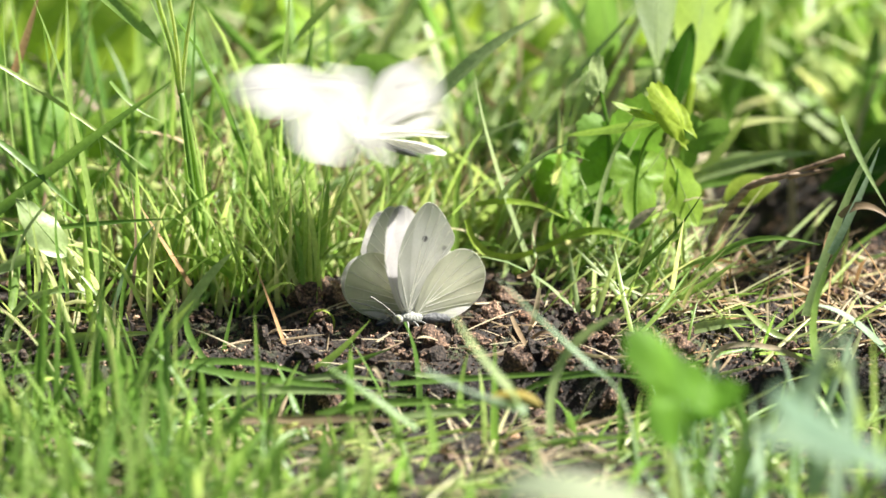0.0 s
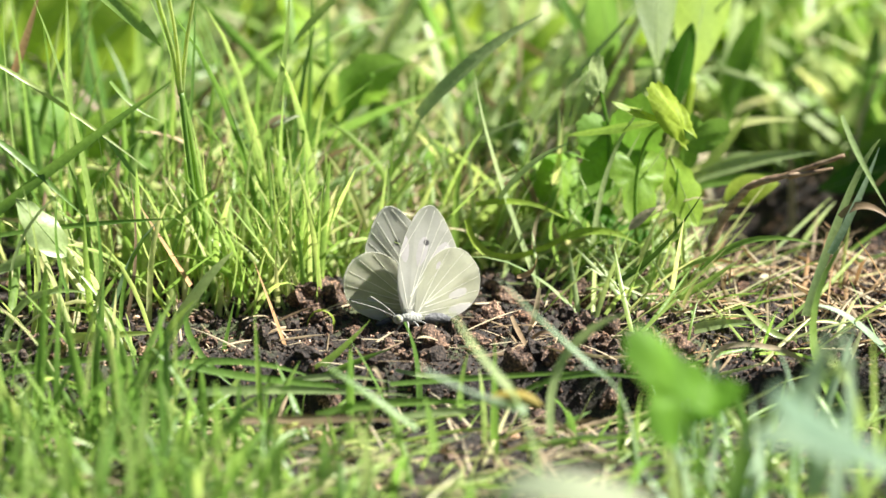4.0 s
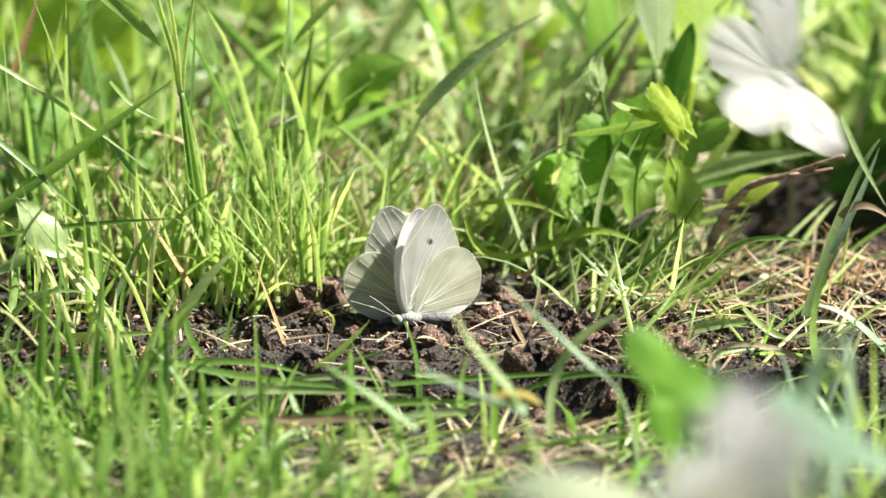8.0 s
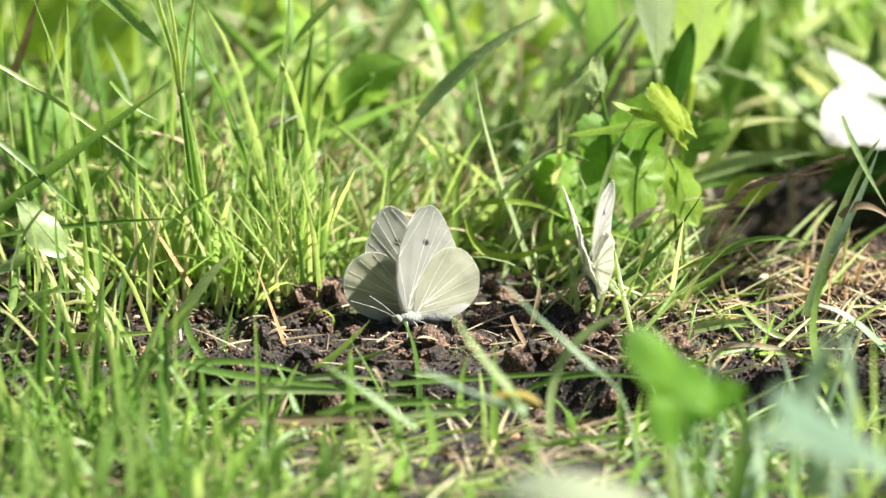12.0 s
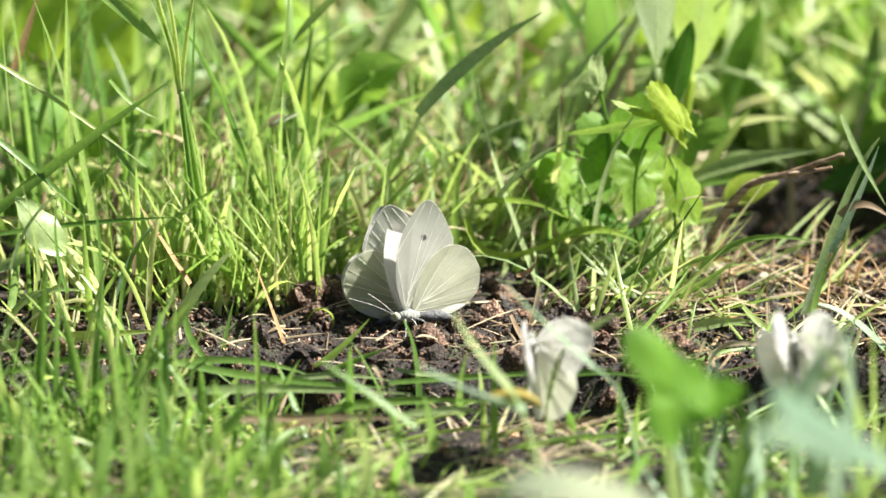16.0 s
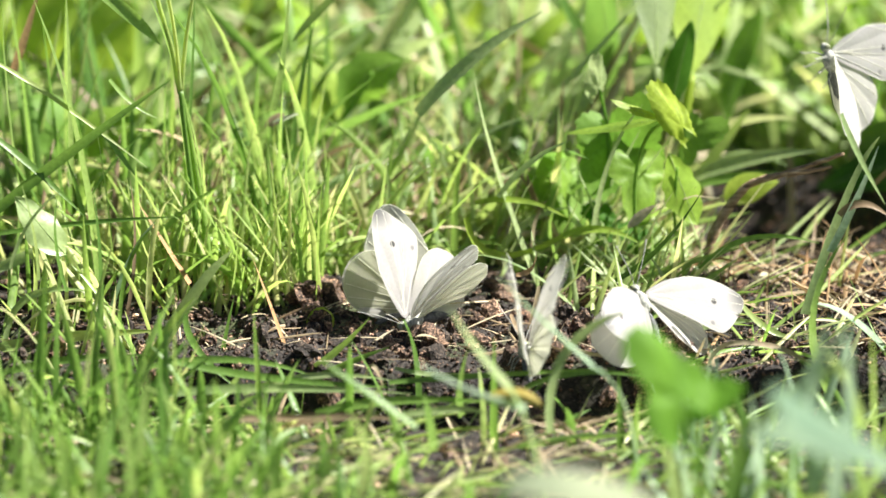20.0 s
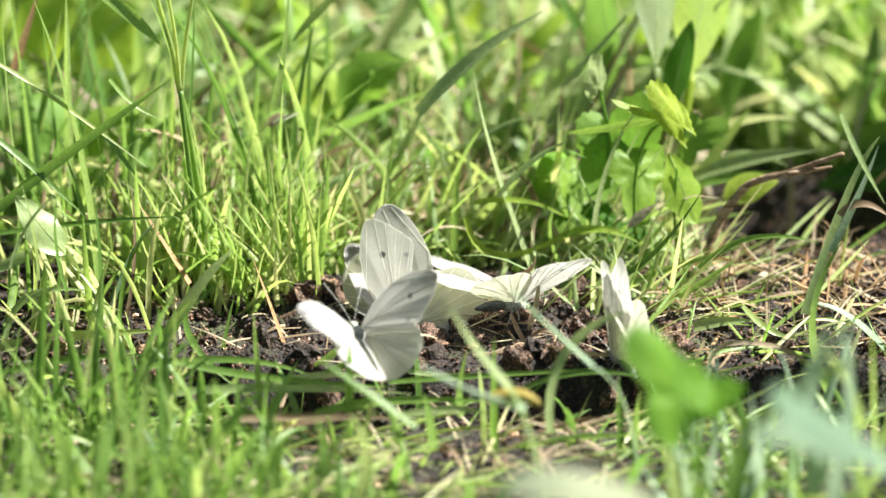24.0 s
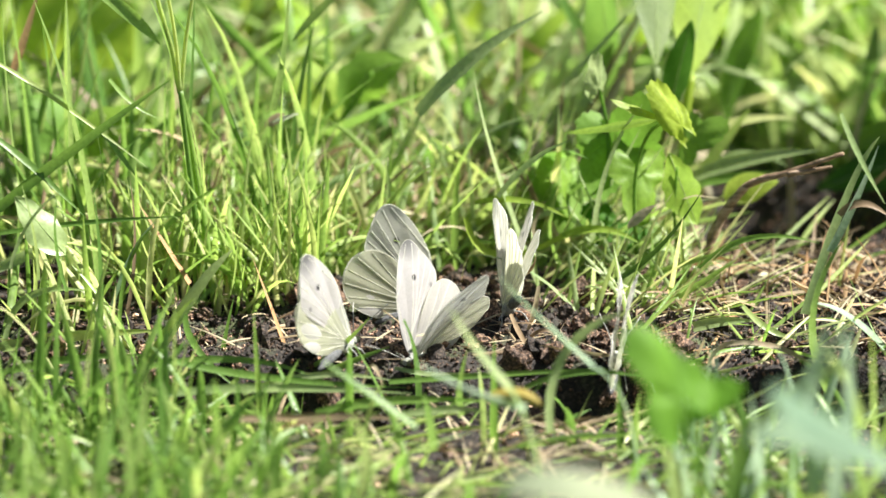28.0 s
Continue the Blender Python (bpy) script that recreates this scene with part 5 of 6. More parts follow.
    fly(butterfly_q, [
        (0, -7.9, 0, 4.5, 210, 3, 20, 70, 80, 10),
        (0.3, -7.9, 0, 4.5, 210, 3, 20, 75, 85, -1),
        (0.5, -7.9, 0, 4.5, 210, 3, 20, 72, 80, 7),
        (1, -7.9, 0, 4.5, 210, 3, 20, 84, 70, -1),
        (1.5, -7.9, 0, 4.5, 210, 3, 20, 68, 80, 9),
        (2, -7.9, 0, 4.5, 210, 3, 20, 88, 90, -1),
        (3.5, -7.9, 0, 4.5, 210, 3, 20, 88, 90, -1),
        (5.5, -7.9, 0, 4.5, 210, 3, 20, 86, 90, -1),
        (6, -7.9, 0, 4.5, 210, 3, 20, 86, 90, -1),
        (6.2, -7.9, 0, 4.5, 210, 3, 20, 64, 70, 10),
        (6.3, -7.9, 0, 4.5, 210, 3, 20, 76, 80, -1),
        (6.4, -7.9, 0, 4.5, 210, 3, 20, 66, 74, 9),
        (6.5, -7.9, 0, 4.5, 210, 3, 20, 84, 84, -1),
        (7, -7.9, 0, 4.5, 210, 3, 20, 64, 62, 4),
        (7.3, -7.9, 0, 4.5, 210, 3, 20, 66, 64, 7),
        (8, -8.1, 0, 4.5, 210, 3, 20, 80, 82, -1),
        (8.4, -8.1, 0, 4.5, 210, 3, 20, 70, 52, -1),
        (9, -8.1, 0, 4.5, 210, 3, 20, 84, 86, 9),
        (9.5, -8.1, 0, 4.5, 210, 3, 20, 80, 82, 7),
        (10, -8.1, 0, 4.5, 210, 3, 20, 76, 80, 10),
        (10.5, -8.1, 0, 4.5, 210, 3, 20, 80, 84, -1),
        (11, -8.1, 0, 4.5, 210, 3, 20, 88, 88, -1),
        (12.5, -8.1, 0, 4.5, 210, 3, 20, 86, 88, -1),
        (14.5, -8.4, 0, 4.8, 210, 3, 20, 68, 74, 11),
        (14.6, -8.4, 0, 6.9, 210, 3, 20, 8, 8, 11.4),
        (14.7, -8.4, 0, 3.4, 210, 3, 20, 68, 62, 11.8),
        (14.8, -8.4, 0, 6.9, 210, 3, 20, 2, 8, 12.2),
        (14.9, -8.4, 0, 3.4, 210, 3, 20, 62, 62, 12.6),
        (15, -8.4, 0, 4.8, 210, 3, 20, 70, 76, 13),
        (15.5, -8.4, 0, 4.8, 210, 3, 20, 74, 80, -1),
        (16, -8.4, 0, 4.8, 210, 3, 20, 80, 70, 3),
        (16.6, -8.4, 0, 4.8, 210, 3, 20, 66, 72, -1),
        (17, -8.4, 0, 4.8, 210, 3, 20, 75, 74, 11),
        (17.5, -8.4, 0, 4.8, 214, 3, 11, 80, 70, -1),
        (18, -8.4, 0, 4.8, 212, 3, 11, 72, 55, 0),
        (18.5, -8.6, 0, 4.5, 212, 3, 11, 76, 54, 1),
        (19, -8.6, 0, 4.2, 212, 3, 11, 75, 55, 1),
        (19.2, -8.6, 0, 4, 212, 3, 11, 66, 46, 3),
        (19.5, -8.6, 0, 3.4, 212, 0, 26, 84, 70, 14),
        (20, -7.2, -1, 3.3, 226, -4, 8, 40, 70, 12, -6, 4),
        (20.2, -9, 0, 0.1, 212, 0, 26, 68, 62, 22),
        (20.3, -9.1, 0, 3.4, 212, 0, 26, 2, 8, 22),
        (20.4, -9.3, 0, -0.2, 212, 0, 26, 62, 62, 22),
        (20.5, -9.5, 0, 1.1, 212, 0, 26, 80, 88, 22),
        (20.6, -9.7, 0, 2.9, 212, 0, 26, 8, 8, 22.4),
        (20.7, -9.9, 0, -0.9, 212, 0, 26, 68, 62, 22.8),
        (20.8, -10.2, 0, 2.4, 212, 0, 26, 2, 8, 23.2),
        (21, -9.3, 0, 0.4, 213.9, 3.3, 13.6, 22, 53.5, 11.9, -14.7, 15.4),
        (21.2, -10.4, 0, -1.7, 212.8, 0, 26, 68, 62, 22.4),
        (21.3, -10.3, 0, 1.8, 213.2, 0, 26, 2, 8, 21.6),
        (21.4, -10.2, 0, -1.8, 213.6, 0, 26, 62, 62, 20.8),
        (21.5, -10, 0, -0.4, 214, 0, 26, 80, 86, 20),
        (23.5, -9.5, -1.2, -0.9, 214, 0, 26, 80, 88, 24),
        (23.6, -9.5, -1.2, 1.1, 214, 0, 26, 8, 8, 24.8),
        (23.7, -9.6, -1.2, -2.4, 214, 0, 26, 68, 62, 25.6),
        (23.8, -9.6, -1.2, 1.1, 214, 0, 26, 2, 8, 26.4),
        (24, -8.9, -1.2, 0.6, 202.4, -1.4, 26.2, 84, 62.3, 29.3, -8.8, -0.6),
        (24.2, -9.7, -1.9, -2.3, 214, 0, 26, 68, 62, 26.8),
        (24.3, -9.7, -2.3, 1.2, 214, 0, 26, 2, 8, 26.2),
        (24.4, -9.6, -2.6, -2.3, 214, 0, 26, 62, 62, 25.6),
        (24.5, -9.6, -3, 1.2, 214, 0, 26, 14, 8, 25),
        (24.6, -9.6, -3.4, -2.3, 214, 0, 26, 56, 62, 24.4),
        (24.7, -9.5, -3.7, 1.2, 214, 0, 26, 8, 8, 23.8),
        (24.8, -9.5, -4.1, -2.2, 214, 0, 26, 68, 62, 23.2),
        (25, -9.2, -4.8, 2.1, 198, 1.4, 25.8, 80, 56, 22.9, -5.9, 15.1),
        (25.7, -8.6, -12, -0.4, 214, 0, 12, 76, 80, 14),
        (26, -6.2, -18, 0.1, 230, -2, -1, 52, 74, 6, 0, 4),
        (26.7, -6.2, -22.8, 0.1, 230, -2, -1, 52, 74, 6, 0, 4),
        (28, -6.2, -22.8, 0.1, 230, -2, -1, 52, 74, 6, 0, 4)])
    fly(butterfly_s, [
        (0, -18.2, 25, 43.3, 187.4, 11.5, 0.3, 19.9, 43.7, -6.9, 20, -15),
        (0.075, -12.25, 23.75, 44.65, 145, 14.069, -6.338, 33.675, 51.525, 1.075, 14.062, -11.25),
        (0.15, -6.3, 22.5, 46, 102.1, 20.345, -9.5, 47.45, 59.35, 9.05, 8.125, -7.5),
        (0.225, -0.35, 21.25, 47.35, 57.3, 26.964, -7.133, 61.225, 67.175, 17.025, 2.188, -3.75),
        (0.3, 5.6, 20, 48.7, 10, 30, 0, 75, 75, 25),
        (0.4, 11.7, 10, 36.8, -40, 0, 0, 20, 20, 25),
        (0.5, 20.3, 5, 26.6, -20, 0, 0, -15, -10, 25),
        (0.6, 25.2, 0, 11, -20, 0, 0, -5, -5, 25),
        (0.7, 36.9, -5, 12.7, -10, 0, 0, -20, -20, 25),
        (0.775, 40.4, -5, 12.925, 28.4, 14.017, 3.858, -8.95, 7.9, 17.05, -1.938, 3.2),
        (0.85, 43.9, -5, 13.15, 69.5, 27.259, -2.551, 2.1, 35.8, 9.1, -0.125, 6.4),
        (0.925, 47.4, -5, 13.375, 116.2, 32.655, -18.143, 13.15, 63.7, 1.15, 1.688, 9.6),
        (1, 50.9, -5, 13.6, 162.6, 26.5, -33.3, 24.2, 91.6, -6.8, 3.5, 12.8),
        (1.2, 44, 0, 12.1, 120, 20, 0, 60, 60, 25),
        (1.3, 37.2, 10, 25.3, 150, 0, 0, 10, -10, 25),
        (1.4, 32.9, 20, 34.3, 150, 20, 0, 70, 60, 25),
        (1.5, 41, 30, 53.5, 80, 30, 0, 65, 70, 25),
        (1.567, 28.5, 35, 61.1, 130, 15, 0, 42.5, 35, 25),
        (1.6, 16, 40, 68.6, 180, 0, 0, 20, 0, 25),
        (1.7, 0.6, 40, 74.4, 180, 10, 0, 75, 75, 25),
        (1.8, -19.2, -120, 119, 180, 0, 0, 40, 40, 25),
        (2, -12.1, -210, 117.9, 220.4, -0.2, 0, -4, 1, 20.2, 0, 0),
        (2.2, -48.1, -210, 107.4, 210, 0, 0, 50, 60, 25),
        (2.3, -68.5, -210, 99.8, 200, 0, 0, 0, 20, 25),
        (2.4, -81.9, -210, 111.3, 170, 10, 0, 50, 40, 25),
        (2.5, -107.8, -135, 98.2, 160, 10, 0, 8, 8, 25),
        (2.6, -136.2, -60, 81.8, 150, 10, 0, 20, 20, 25),
        (3.8, -144.7, 0, 111.3, 105, 5, 0, 25, 25, 25),
        (5, -153.5, 60, 143.9, 60, 0, 0, 30, 30, 25),
        (5.85, -117.9, 55, 137.6, 30, 0, 0, 32.5, 32.5, 25),
        (6.7, -82.3, 50, 131.3, 0, 0, 0, 35, 35, 25),
        (7.55, -47.05, 45, 125.1, -30, 0, 0, 37.5, 37.5, 25),
        (8.4, -11.8, 40, 118.9, -60, 0, 0, 40, 40, 25),
        (8.5, -1.3, 40, 105.2, -65, 0, 0, 8, 8, 25),
        (8.6, 9.3, 40, 87.4, -70, 0, 0, 30, 30, 25),
        (8.7, 14.3, 35, 69, -80, 0, 0, 10, -15, 25),
        (8.775, 11.75, 33.75, 66.625, -45.1, 5.95, 11.395, 29.4, -2.9, 19.775, 0.913, -3.15),
        (8.85, 9.2, 32.5, 64.25, -10.7, 17.31, 17.509, 48.8, 9.2, 14.55, 5.575, -6.3),
        (8.925, 6.65, 31.25, 61.875, 25.5, 30.04, 15.699, 68.2, 21.3, 9.325, 10.238, -9.45),
        (9, 4.1, 30, 59.5, -292.5, 38.9, 4.4, 87.6, 33.4, 4.1, 14.9, -12.6),
        (9.075, 4.2, 28.75, 57.65, -327.1, 34.031, 8.626, 84.45, 40.05, 9.325, 10.238, -9.45),
        (9.15, 4.3, 27.5, 55.8, -359.3, 28.097, 8.813, 81.3, 46.7, 14.55, 5.575, -6.3),
        (9.225, 4.4, 26.25, 53.95, -389.9, 22.949, 5.537, 78.15, 53.35, 19.775, 0.913, -3.15),
        (9.3, 4.5, 25, 52.1, -60, 20, 0, 75, 60, 25),
        (9.4, -6.9, 25, 46.8, -95, 0, 0, 20, 30, 25),
        (9.5, -4.6, 25, 43.1, -80, 25, 0, -5, 5, 25),
        (9.6, -5.8, 20, 35.7, -90, 5, 0, 0, 10, 25),
        (9.7, -4.1, 20, 40.8, -80, 20, 0, 60, 55, 25),
        (9.8, -5.2, 20, 30.6, -90, 25, 0, -20, -10, 25),
        (9.833, -3.2, 20, 32.1, -85, 22.5, 0, 25, 27.5, 25),
        (10, 1.7, 20, 31, -71.3, 79.1, 0.9, -49.2, 56.8, 12.4, 3.6, 1.4),
        (10.2, 17.6, 20, 37.6, -60, 30, 0, 50, 70, 25),
        (10.3, 25.6, 20, 31.1, -80, 0, 0, 5, -5, 25),
        (10.4, 30.7, 20, 30.6, -85, 15, 0, 70, 70, 20),
        (10.5, 36.3, 18, 19.5, -90, 0, 0, 30, 35, 15),
        (10.533, 37.4, 18, 16.8, -146.7, 0, 0, 38.3, 33.3, 12.7),
        (10.567, 38.5, 18, 14.2, -203.3, 0, 0, 46.7, 31.7, 10.3),
        (10.6, 39.6, 18, 11.5, -260, 0, 0, 55, 30, 8),
        (10.7, 39.2, 18, 10.3, -260, 5, 0, 70, 35, 4),
        (10.8, 39.2, 18, 10.3, -260, 5, 0, 80, 55, 4),
        (11, 40.1, 18, 9.5, -303.2, -2.3, -3.2, 91.2, 62.1, 7.4, 0, 0),
        (11.4, 39.2, 18, 10.3, -260, 5, 0, 70, 50, 4),
        (11.8, 38.9, 18, 10.3, -265, 5, 0, 40, 45, 4),
        (12, 36.5, 18, 11.2, -260.7, 9, -0.6, 71.6, 81.5, 2.8, 0, 0),
        (12.2, 38.6, 18, 10.3, -270, 5, 0, 70, 76, 4),
        (12.3, 38.6, 18, 10.3, -270, 5, 0, 35, 40, 4),
        (12.4, 38.4, 18, 10.3, -270, 5, 0, 65, 60, 4),
        (12.5, 38.4, 18, 10.3, -270, 5, 0, 78, 80, 4),
        (12.767, 40.6, 14, 19.3, -315, 7.5, 0, 49, 50, 12),
        (13, 42.8, 10, 28.1, -360, 10, 0, 20, 20, 20),
        (13.1, 41.2, 4, 27.7, -384, 8, 0, 8, 8, 20),
        (13.2, 39.7, -2, 21.8, -408, 6, 0, 68, 62, 20),
        (13.3, 38.1, -8, 22.9, -432, 4, 0, 2, 8, 20),
        (13.4, 36.6, -14, 17.1, -456, 2, 0, 62, 62, 20),
        (13.5, 35.1, -20, 16.1, -480, 0, 0, 50, 50, 20),
        (14, 26.5, -45, 6.2, -480, 0, 0, 60, 60, 10),
        (14.084, 25.45, -45.75, 5.45, -512.5, 2.5, -0.729, 55, 55, 8.5),
        (14.167, 24.4, -46.5, 4.7, -545, 5, 0, 50, 50, 7),
        (14.233, 23.4, -47.25, 3.95, -577.4, 7.499, -0.735, 45, 45, 5.5),
        (14.3, 22.4, -48, 3.2, -610, 10, 0, 40, 40, 4),
        (14.5, 21.7, -48, 3.2, -610, 10, 0, 60, 10, 4),
        (14.6, 21.7, -48, 3.2, -610, 10, 0, 70, 30, 4),
        (14.7, 21.7, -48, 3.2, -605, 10, 0, 30, 0, 4),
        (14.8, 21.7, -48, 3.2, -605, 10, 0, 66, 20, 4),
        (15, 19.6, -48, 11.7, -631.1, 37.7, 0.4, 91.1, 49.8, -6.1, 1.1, 13.5),
        (16, 21.1, -66, 14.7, -618.9, 49.1, -17, 90.8, 52.4, -1.7, -2.6, -2.9),
        (17, 16.7, -66, 14.8, -602.3, 56.9, -5, 91.4, 90.6, -3.4, -4.8, 5.1),
        (18, 16.5, -66, 14.7, -600.3, 55.8, -10.4, 91.2, 90.8, -3, -5.4, 3),
        (19, 16, -64, 14.2, -600.5, 54.1, -10.2, 91.2, 91, -4.4, -4.6, 2.3),
        (19.2, 20.7, -44, 4.5, -625, 10, 0, 20, 40, 8),
        (19.3, 20.7, -44, 4.5, -620, 10, 0, 60, 30, 8),
        (19.4, 19.8, -42, 4.7, -625, 10, 0, 76, 76, 8),
        (19.5, 19.1, -42, 5.4, -625, 10, 0, 20, 20, 8),
        (19.6, 20.7, -40, 4.8, -625, 10, 0, 70, 40, 8),
        (19.7, 19.1, -38, 4.2, -625, 10, 0, 30, 30, 8),
        (19.8, 20.5, -36, 3.6, -625, 10, 0, 72, 60, 8),
        (19.9, 18.5, -34, 3.8, -625, 10, 0, 10, 15, 8),
        (20, 19.9, -32, 4.6, -625, 10, 0, 80, 72, 8),
        (20.2, 19.3, -30, 4.7, -625, 10, 0, 10, 10, 8),
        (20.3, 19.3, -28, 4.4, -625, 10, 0, 70, 40, 8),
        (20.4, 18.6, -26, 4.7, -625, 10, 0, 20, 30, 8),
        (20.5, 18.6, -24, 4.7, -625, 10, 0, 78, 78, 8),
        (20.6, 18.4, -22, 4.4, -625, 10, 0, 80, 76, 8),
        (20.7, 17.6, -20, 4.7, -625, 10, 0, 20, 20, 8),
        (20.8, 17.2, -18, 4.7, -625, 10, 0, 15, 10, 8),
        (21, 16.1, -14, 8.2, -636.4, 47.5, 5, 88, 67, 13.7, 6.6, -13),
        (21.2, 16.8, -10, 5.5, -625, 10, 0, 70, 50, 8),
        (21.3, 16.1, -6, 6.5, -628, 10, 0, 70, 60, 8),
        (21.4, 16.4, -2, 6.5, -628, 10, 0, 15, 25, 8),
        (21.5, 16.2, 2, 6.4, -628, 10, 0, 30, 30, 8),
        (22, 16.9, 5, 6.3, -628, 10, 0, 60, 60, 8),
        (23, 18.3, 5, 7.1, -635, 5, 0, 60, 60, 4),
        (23.5, 18.3, 5, 7.8, -640, 5, 0, 70, 50, 4),
        (23.6, 18.3, 5, 7.8, -640, 5, 0, 70, 40, 4),
        (23.7, 17.6, 5, 7.8, -640, 5, 0, 72, 55, 4),
        (23.8, 18.3, 5, 7.5, -638, -8, 0, 45, 28, 8),
        (24, 17.6, 5, 5.8, -676.3, -14.8, -0.6, 10.5, 30.6, 13.5, 0, 0),
        (25, 17.2, 5, 6.5, -673.6, -15.8, -0.4, 23.2, 36.9, 12.4, 0, 0),
        (25.2, 16.9, 5, 6, -640, 5, 0, 60, 60, 4),
        (25.3, 16.9, 5, 6, -640, 5, 0, 55, 45, 4),
        (25.4, 16.2, 5, 6, -640, 5, 0, 72, 70, 4),
        (25.5, 16.2, 5, 6, -640, 5, 0, 50, 55, 4),
        (25.6, 15.9, 5, 6, -640, 5, 0, 70, 72, 4),
        (26, 16.3, 5, 5.5, -608.3, -28.9, 0.2, 90.2, 68.3, 15.3, -2.4, -1.7),
        (26.7, 16.4, 5, 4.8, -615, -35.2, 0.7, 91.1, 69.4, 17, -2.1, -3.1),
        (28, 16.4, 5, 4.8, -615, -35.2, 0.7, 91.1, 69.4, 17, -2.1, -3.1)])
    fly(butterfly_t, [
        (0, 159.3, 60, 100.6, 180, 0, 0, 20, 20, 25),
        (1.6, 103.8, 80, 89.2, 180, 0, 0, 50, 50, 25),
        (1.7, 84.6, 6.7, 96.9, 183.3, 0, 0, 8, 8, 25),
        (1.8, 67, -66.7, 100.4, 186.7, 0, 0, 68, 62, 25),
        (2, 50.3, 0, 86.8, 160.4, -3, 1.6, -13.3, -33.5, 19.6, 0, 0),
        (2.2, 0, -140, 114.5, 190, 0, 0, 20, 20, 25),
        (2.3, -20, -140, 109.7, 190, 10, 0, -10, 0, 25),
        (2.4, -39.3, -140, 114.5, 190, 0, 0, 60, 60, 25),
        (2.5, -60.9, -140, 108.2, 190, 0, 0, 25, 30, 25),
        (2.6, -86.2, -140, 108.2, 190, 0, 0, 50, 50, 25),
        (2.7, -115.4, -80, 93.7, 170, 0, 0, 8, 8, 25),
        (2.8, -147.1, -20, 75.3, 150, 0, 0, 20, 20, 25),
        (3.233, -149.9, -10, 72.95, 112.5, 0, 0, 25, 25, 25),
        (3.667, -152.7, 0, 70.6, 75, 0, 0, 30, 30, 25),
        (4.083, -155.6, 10, 68.3, 37.5, 0, 0, 35, 35, 25),
        (4.5, -158.5, 20, 66, 0, 0, 0, 40, 40, 25),
        (4.6, -149.4, 20, 69.6, 1.4, 0, 0, 8, 8, 25),
        (4.7, -140.5, 20, 67.8, 2.9, 0, 0, 68, 62, 25),
        (4.8, -131.4, 20, 72.9, 4.3, 0, 0, 2, 8, 25),
        (4.9, -122.4, 20, 71.1, 5.7, 0, 0, 62, 62, 25),
        (5, -113.4, 20, 76.2, 7.1, 0, 0, 14, 8, 25),
        (5.1, -104.4, 20, 74.4, 8.6, 0, 0, 56, 62, 25),
        (5.2, -95.4, 20, 77.4, 10, 0, 0, 30, 30, 25),
        (5.3, -77.8, 20, 75.4, 26.7, 11.7, 0, 8, 8, 25),
        (5.4, -60.2, 20, 67.9, 43.3, 23.3, 0, 68, 62, 25),
        (5.5, -42.5, 20, 65.3, 60, 35, 0, 15, 25, 25),
        (5.6, -20.4, 20, 69.8, 20, 30, 0, 40, 40, 25),
        (5.7, 7.7, -15, 55.9, 0, 35, 0, 20, 0, 25),
        (5.8, 14.3, -15, 60.9, 60, 50, 0, -5, 0, 25),
        (6, 32.3, -15, 64.1, 60.6, 54.4, -3.9, -44.5, -7.4, 18.4, -2.7, 0.9),
        (6.167, 43, -15, 58.7, 95, 35, 0, 5, 45, 25),
        (6.2, 51.4, -15, 55.9, 70, 40, 0, -40, 30, 25),
        (6.233, 54.7, -15, 56.6, 65, 35, 10, 5, 35, 25),
        (6.3, 57.9, -15, 57.3, 60, 30, 20, 50, 40, 25),
        (6.4, 44.2, -15, 47.4, 60, 60, 0, 20, 20, 25),
        (6.5, 47.5, -15, 43.2, 100, 40, 0, -35, 10, 25),
        (6.6, 37.5, -15, 44.6, 100, 30, 0, -30, -20, 25),
        (6.8, 32.1, -12.5, 61.55, 134.5, 13.627, -5.166, -30.05, -9.25, 12.1, 2.425, -7.6),
        (7, 26.7, -10, 78.5, 166.6, -2.7, -0.2, -30.1, 1.5, -0.8, 8.6, -15.2),
        (7.2, 28.4, 10, 75.4, 114.2, 8.656, -5.877, -5.05, 25.75, 12.1, 2.425, -7.6),
        (7.4, 30.1, 30, 72.3, 60, 20, 0, 20, 50, 25),
        (7.5, 42.9, 40, 65.7, 100, 40, 0, -50, -20, 25),
        (7.533, 39.3, 45, 68.6, 80, 25, 0, 0, 20, 25),
        (7.6, 35.6, 50, 71.4, 60, 10, 0, 50, 60, 25),
        (7.7, 51.6, 60, 64.1, 70, 40, 0, 15, 10, 25),
        (7.8, 58.8, 65, 65.1, 40, 20, 0, 30, 50, 25),
        (8, 86, 55, 51.5, 22, 2, 46, 26, 14, 24, 4, 0),
        (8.2, 103.3, 80, 37.1, 20, 20, 0, 60, 50, 25),
        (8.3, 108.3, 80, 38.6, 40, 20, 0, 60, 60, 25),
        (8.4, 109.7, 80, 45.3, 60, 30, 0, 40, 40, 25),
        (8.5, 124.9, 75, 50.5, 45, 20, 0, 8, 8, 25),
        (8.6, 140, 70, 51.4, 30, 10, 0, 20, 20, 25),
        (10.3, 171.7, 65, 61.5, -15, 5, 0, 30, 30, 25),
        (12, 203.1, 60, 71.4, -60, 0, 0, 40, 40, 25),
        (13.45, 188.45, 55, 63.4, -97.5, 0, 0, 40, 40, 25),
        (14.9, 173.8, 50, 55.4, -135, 0, 0, 40, 40, 25),
        (16.35, 159.2, 45, 47.4, -172.5, 0, 0, 40, 40, 25),
        (17.8, 144.6, 40, 39.4, -210, 0, 0, 40, 40, 25),
        (17.9, 136.7, 36.7, 40.4, -201.7, 0, 0, 8, 8, 25),
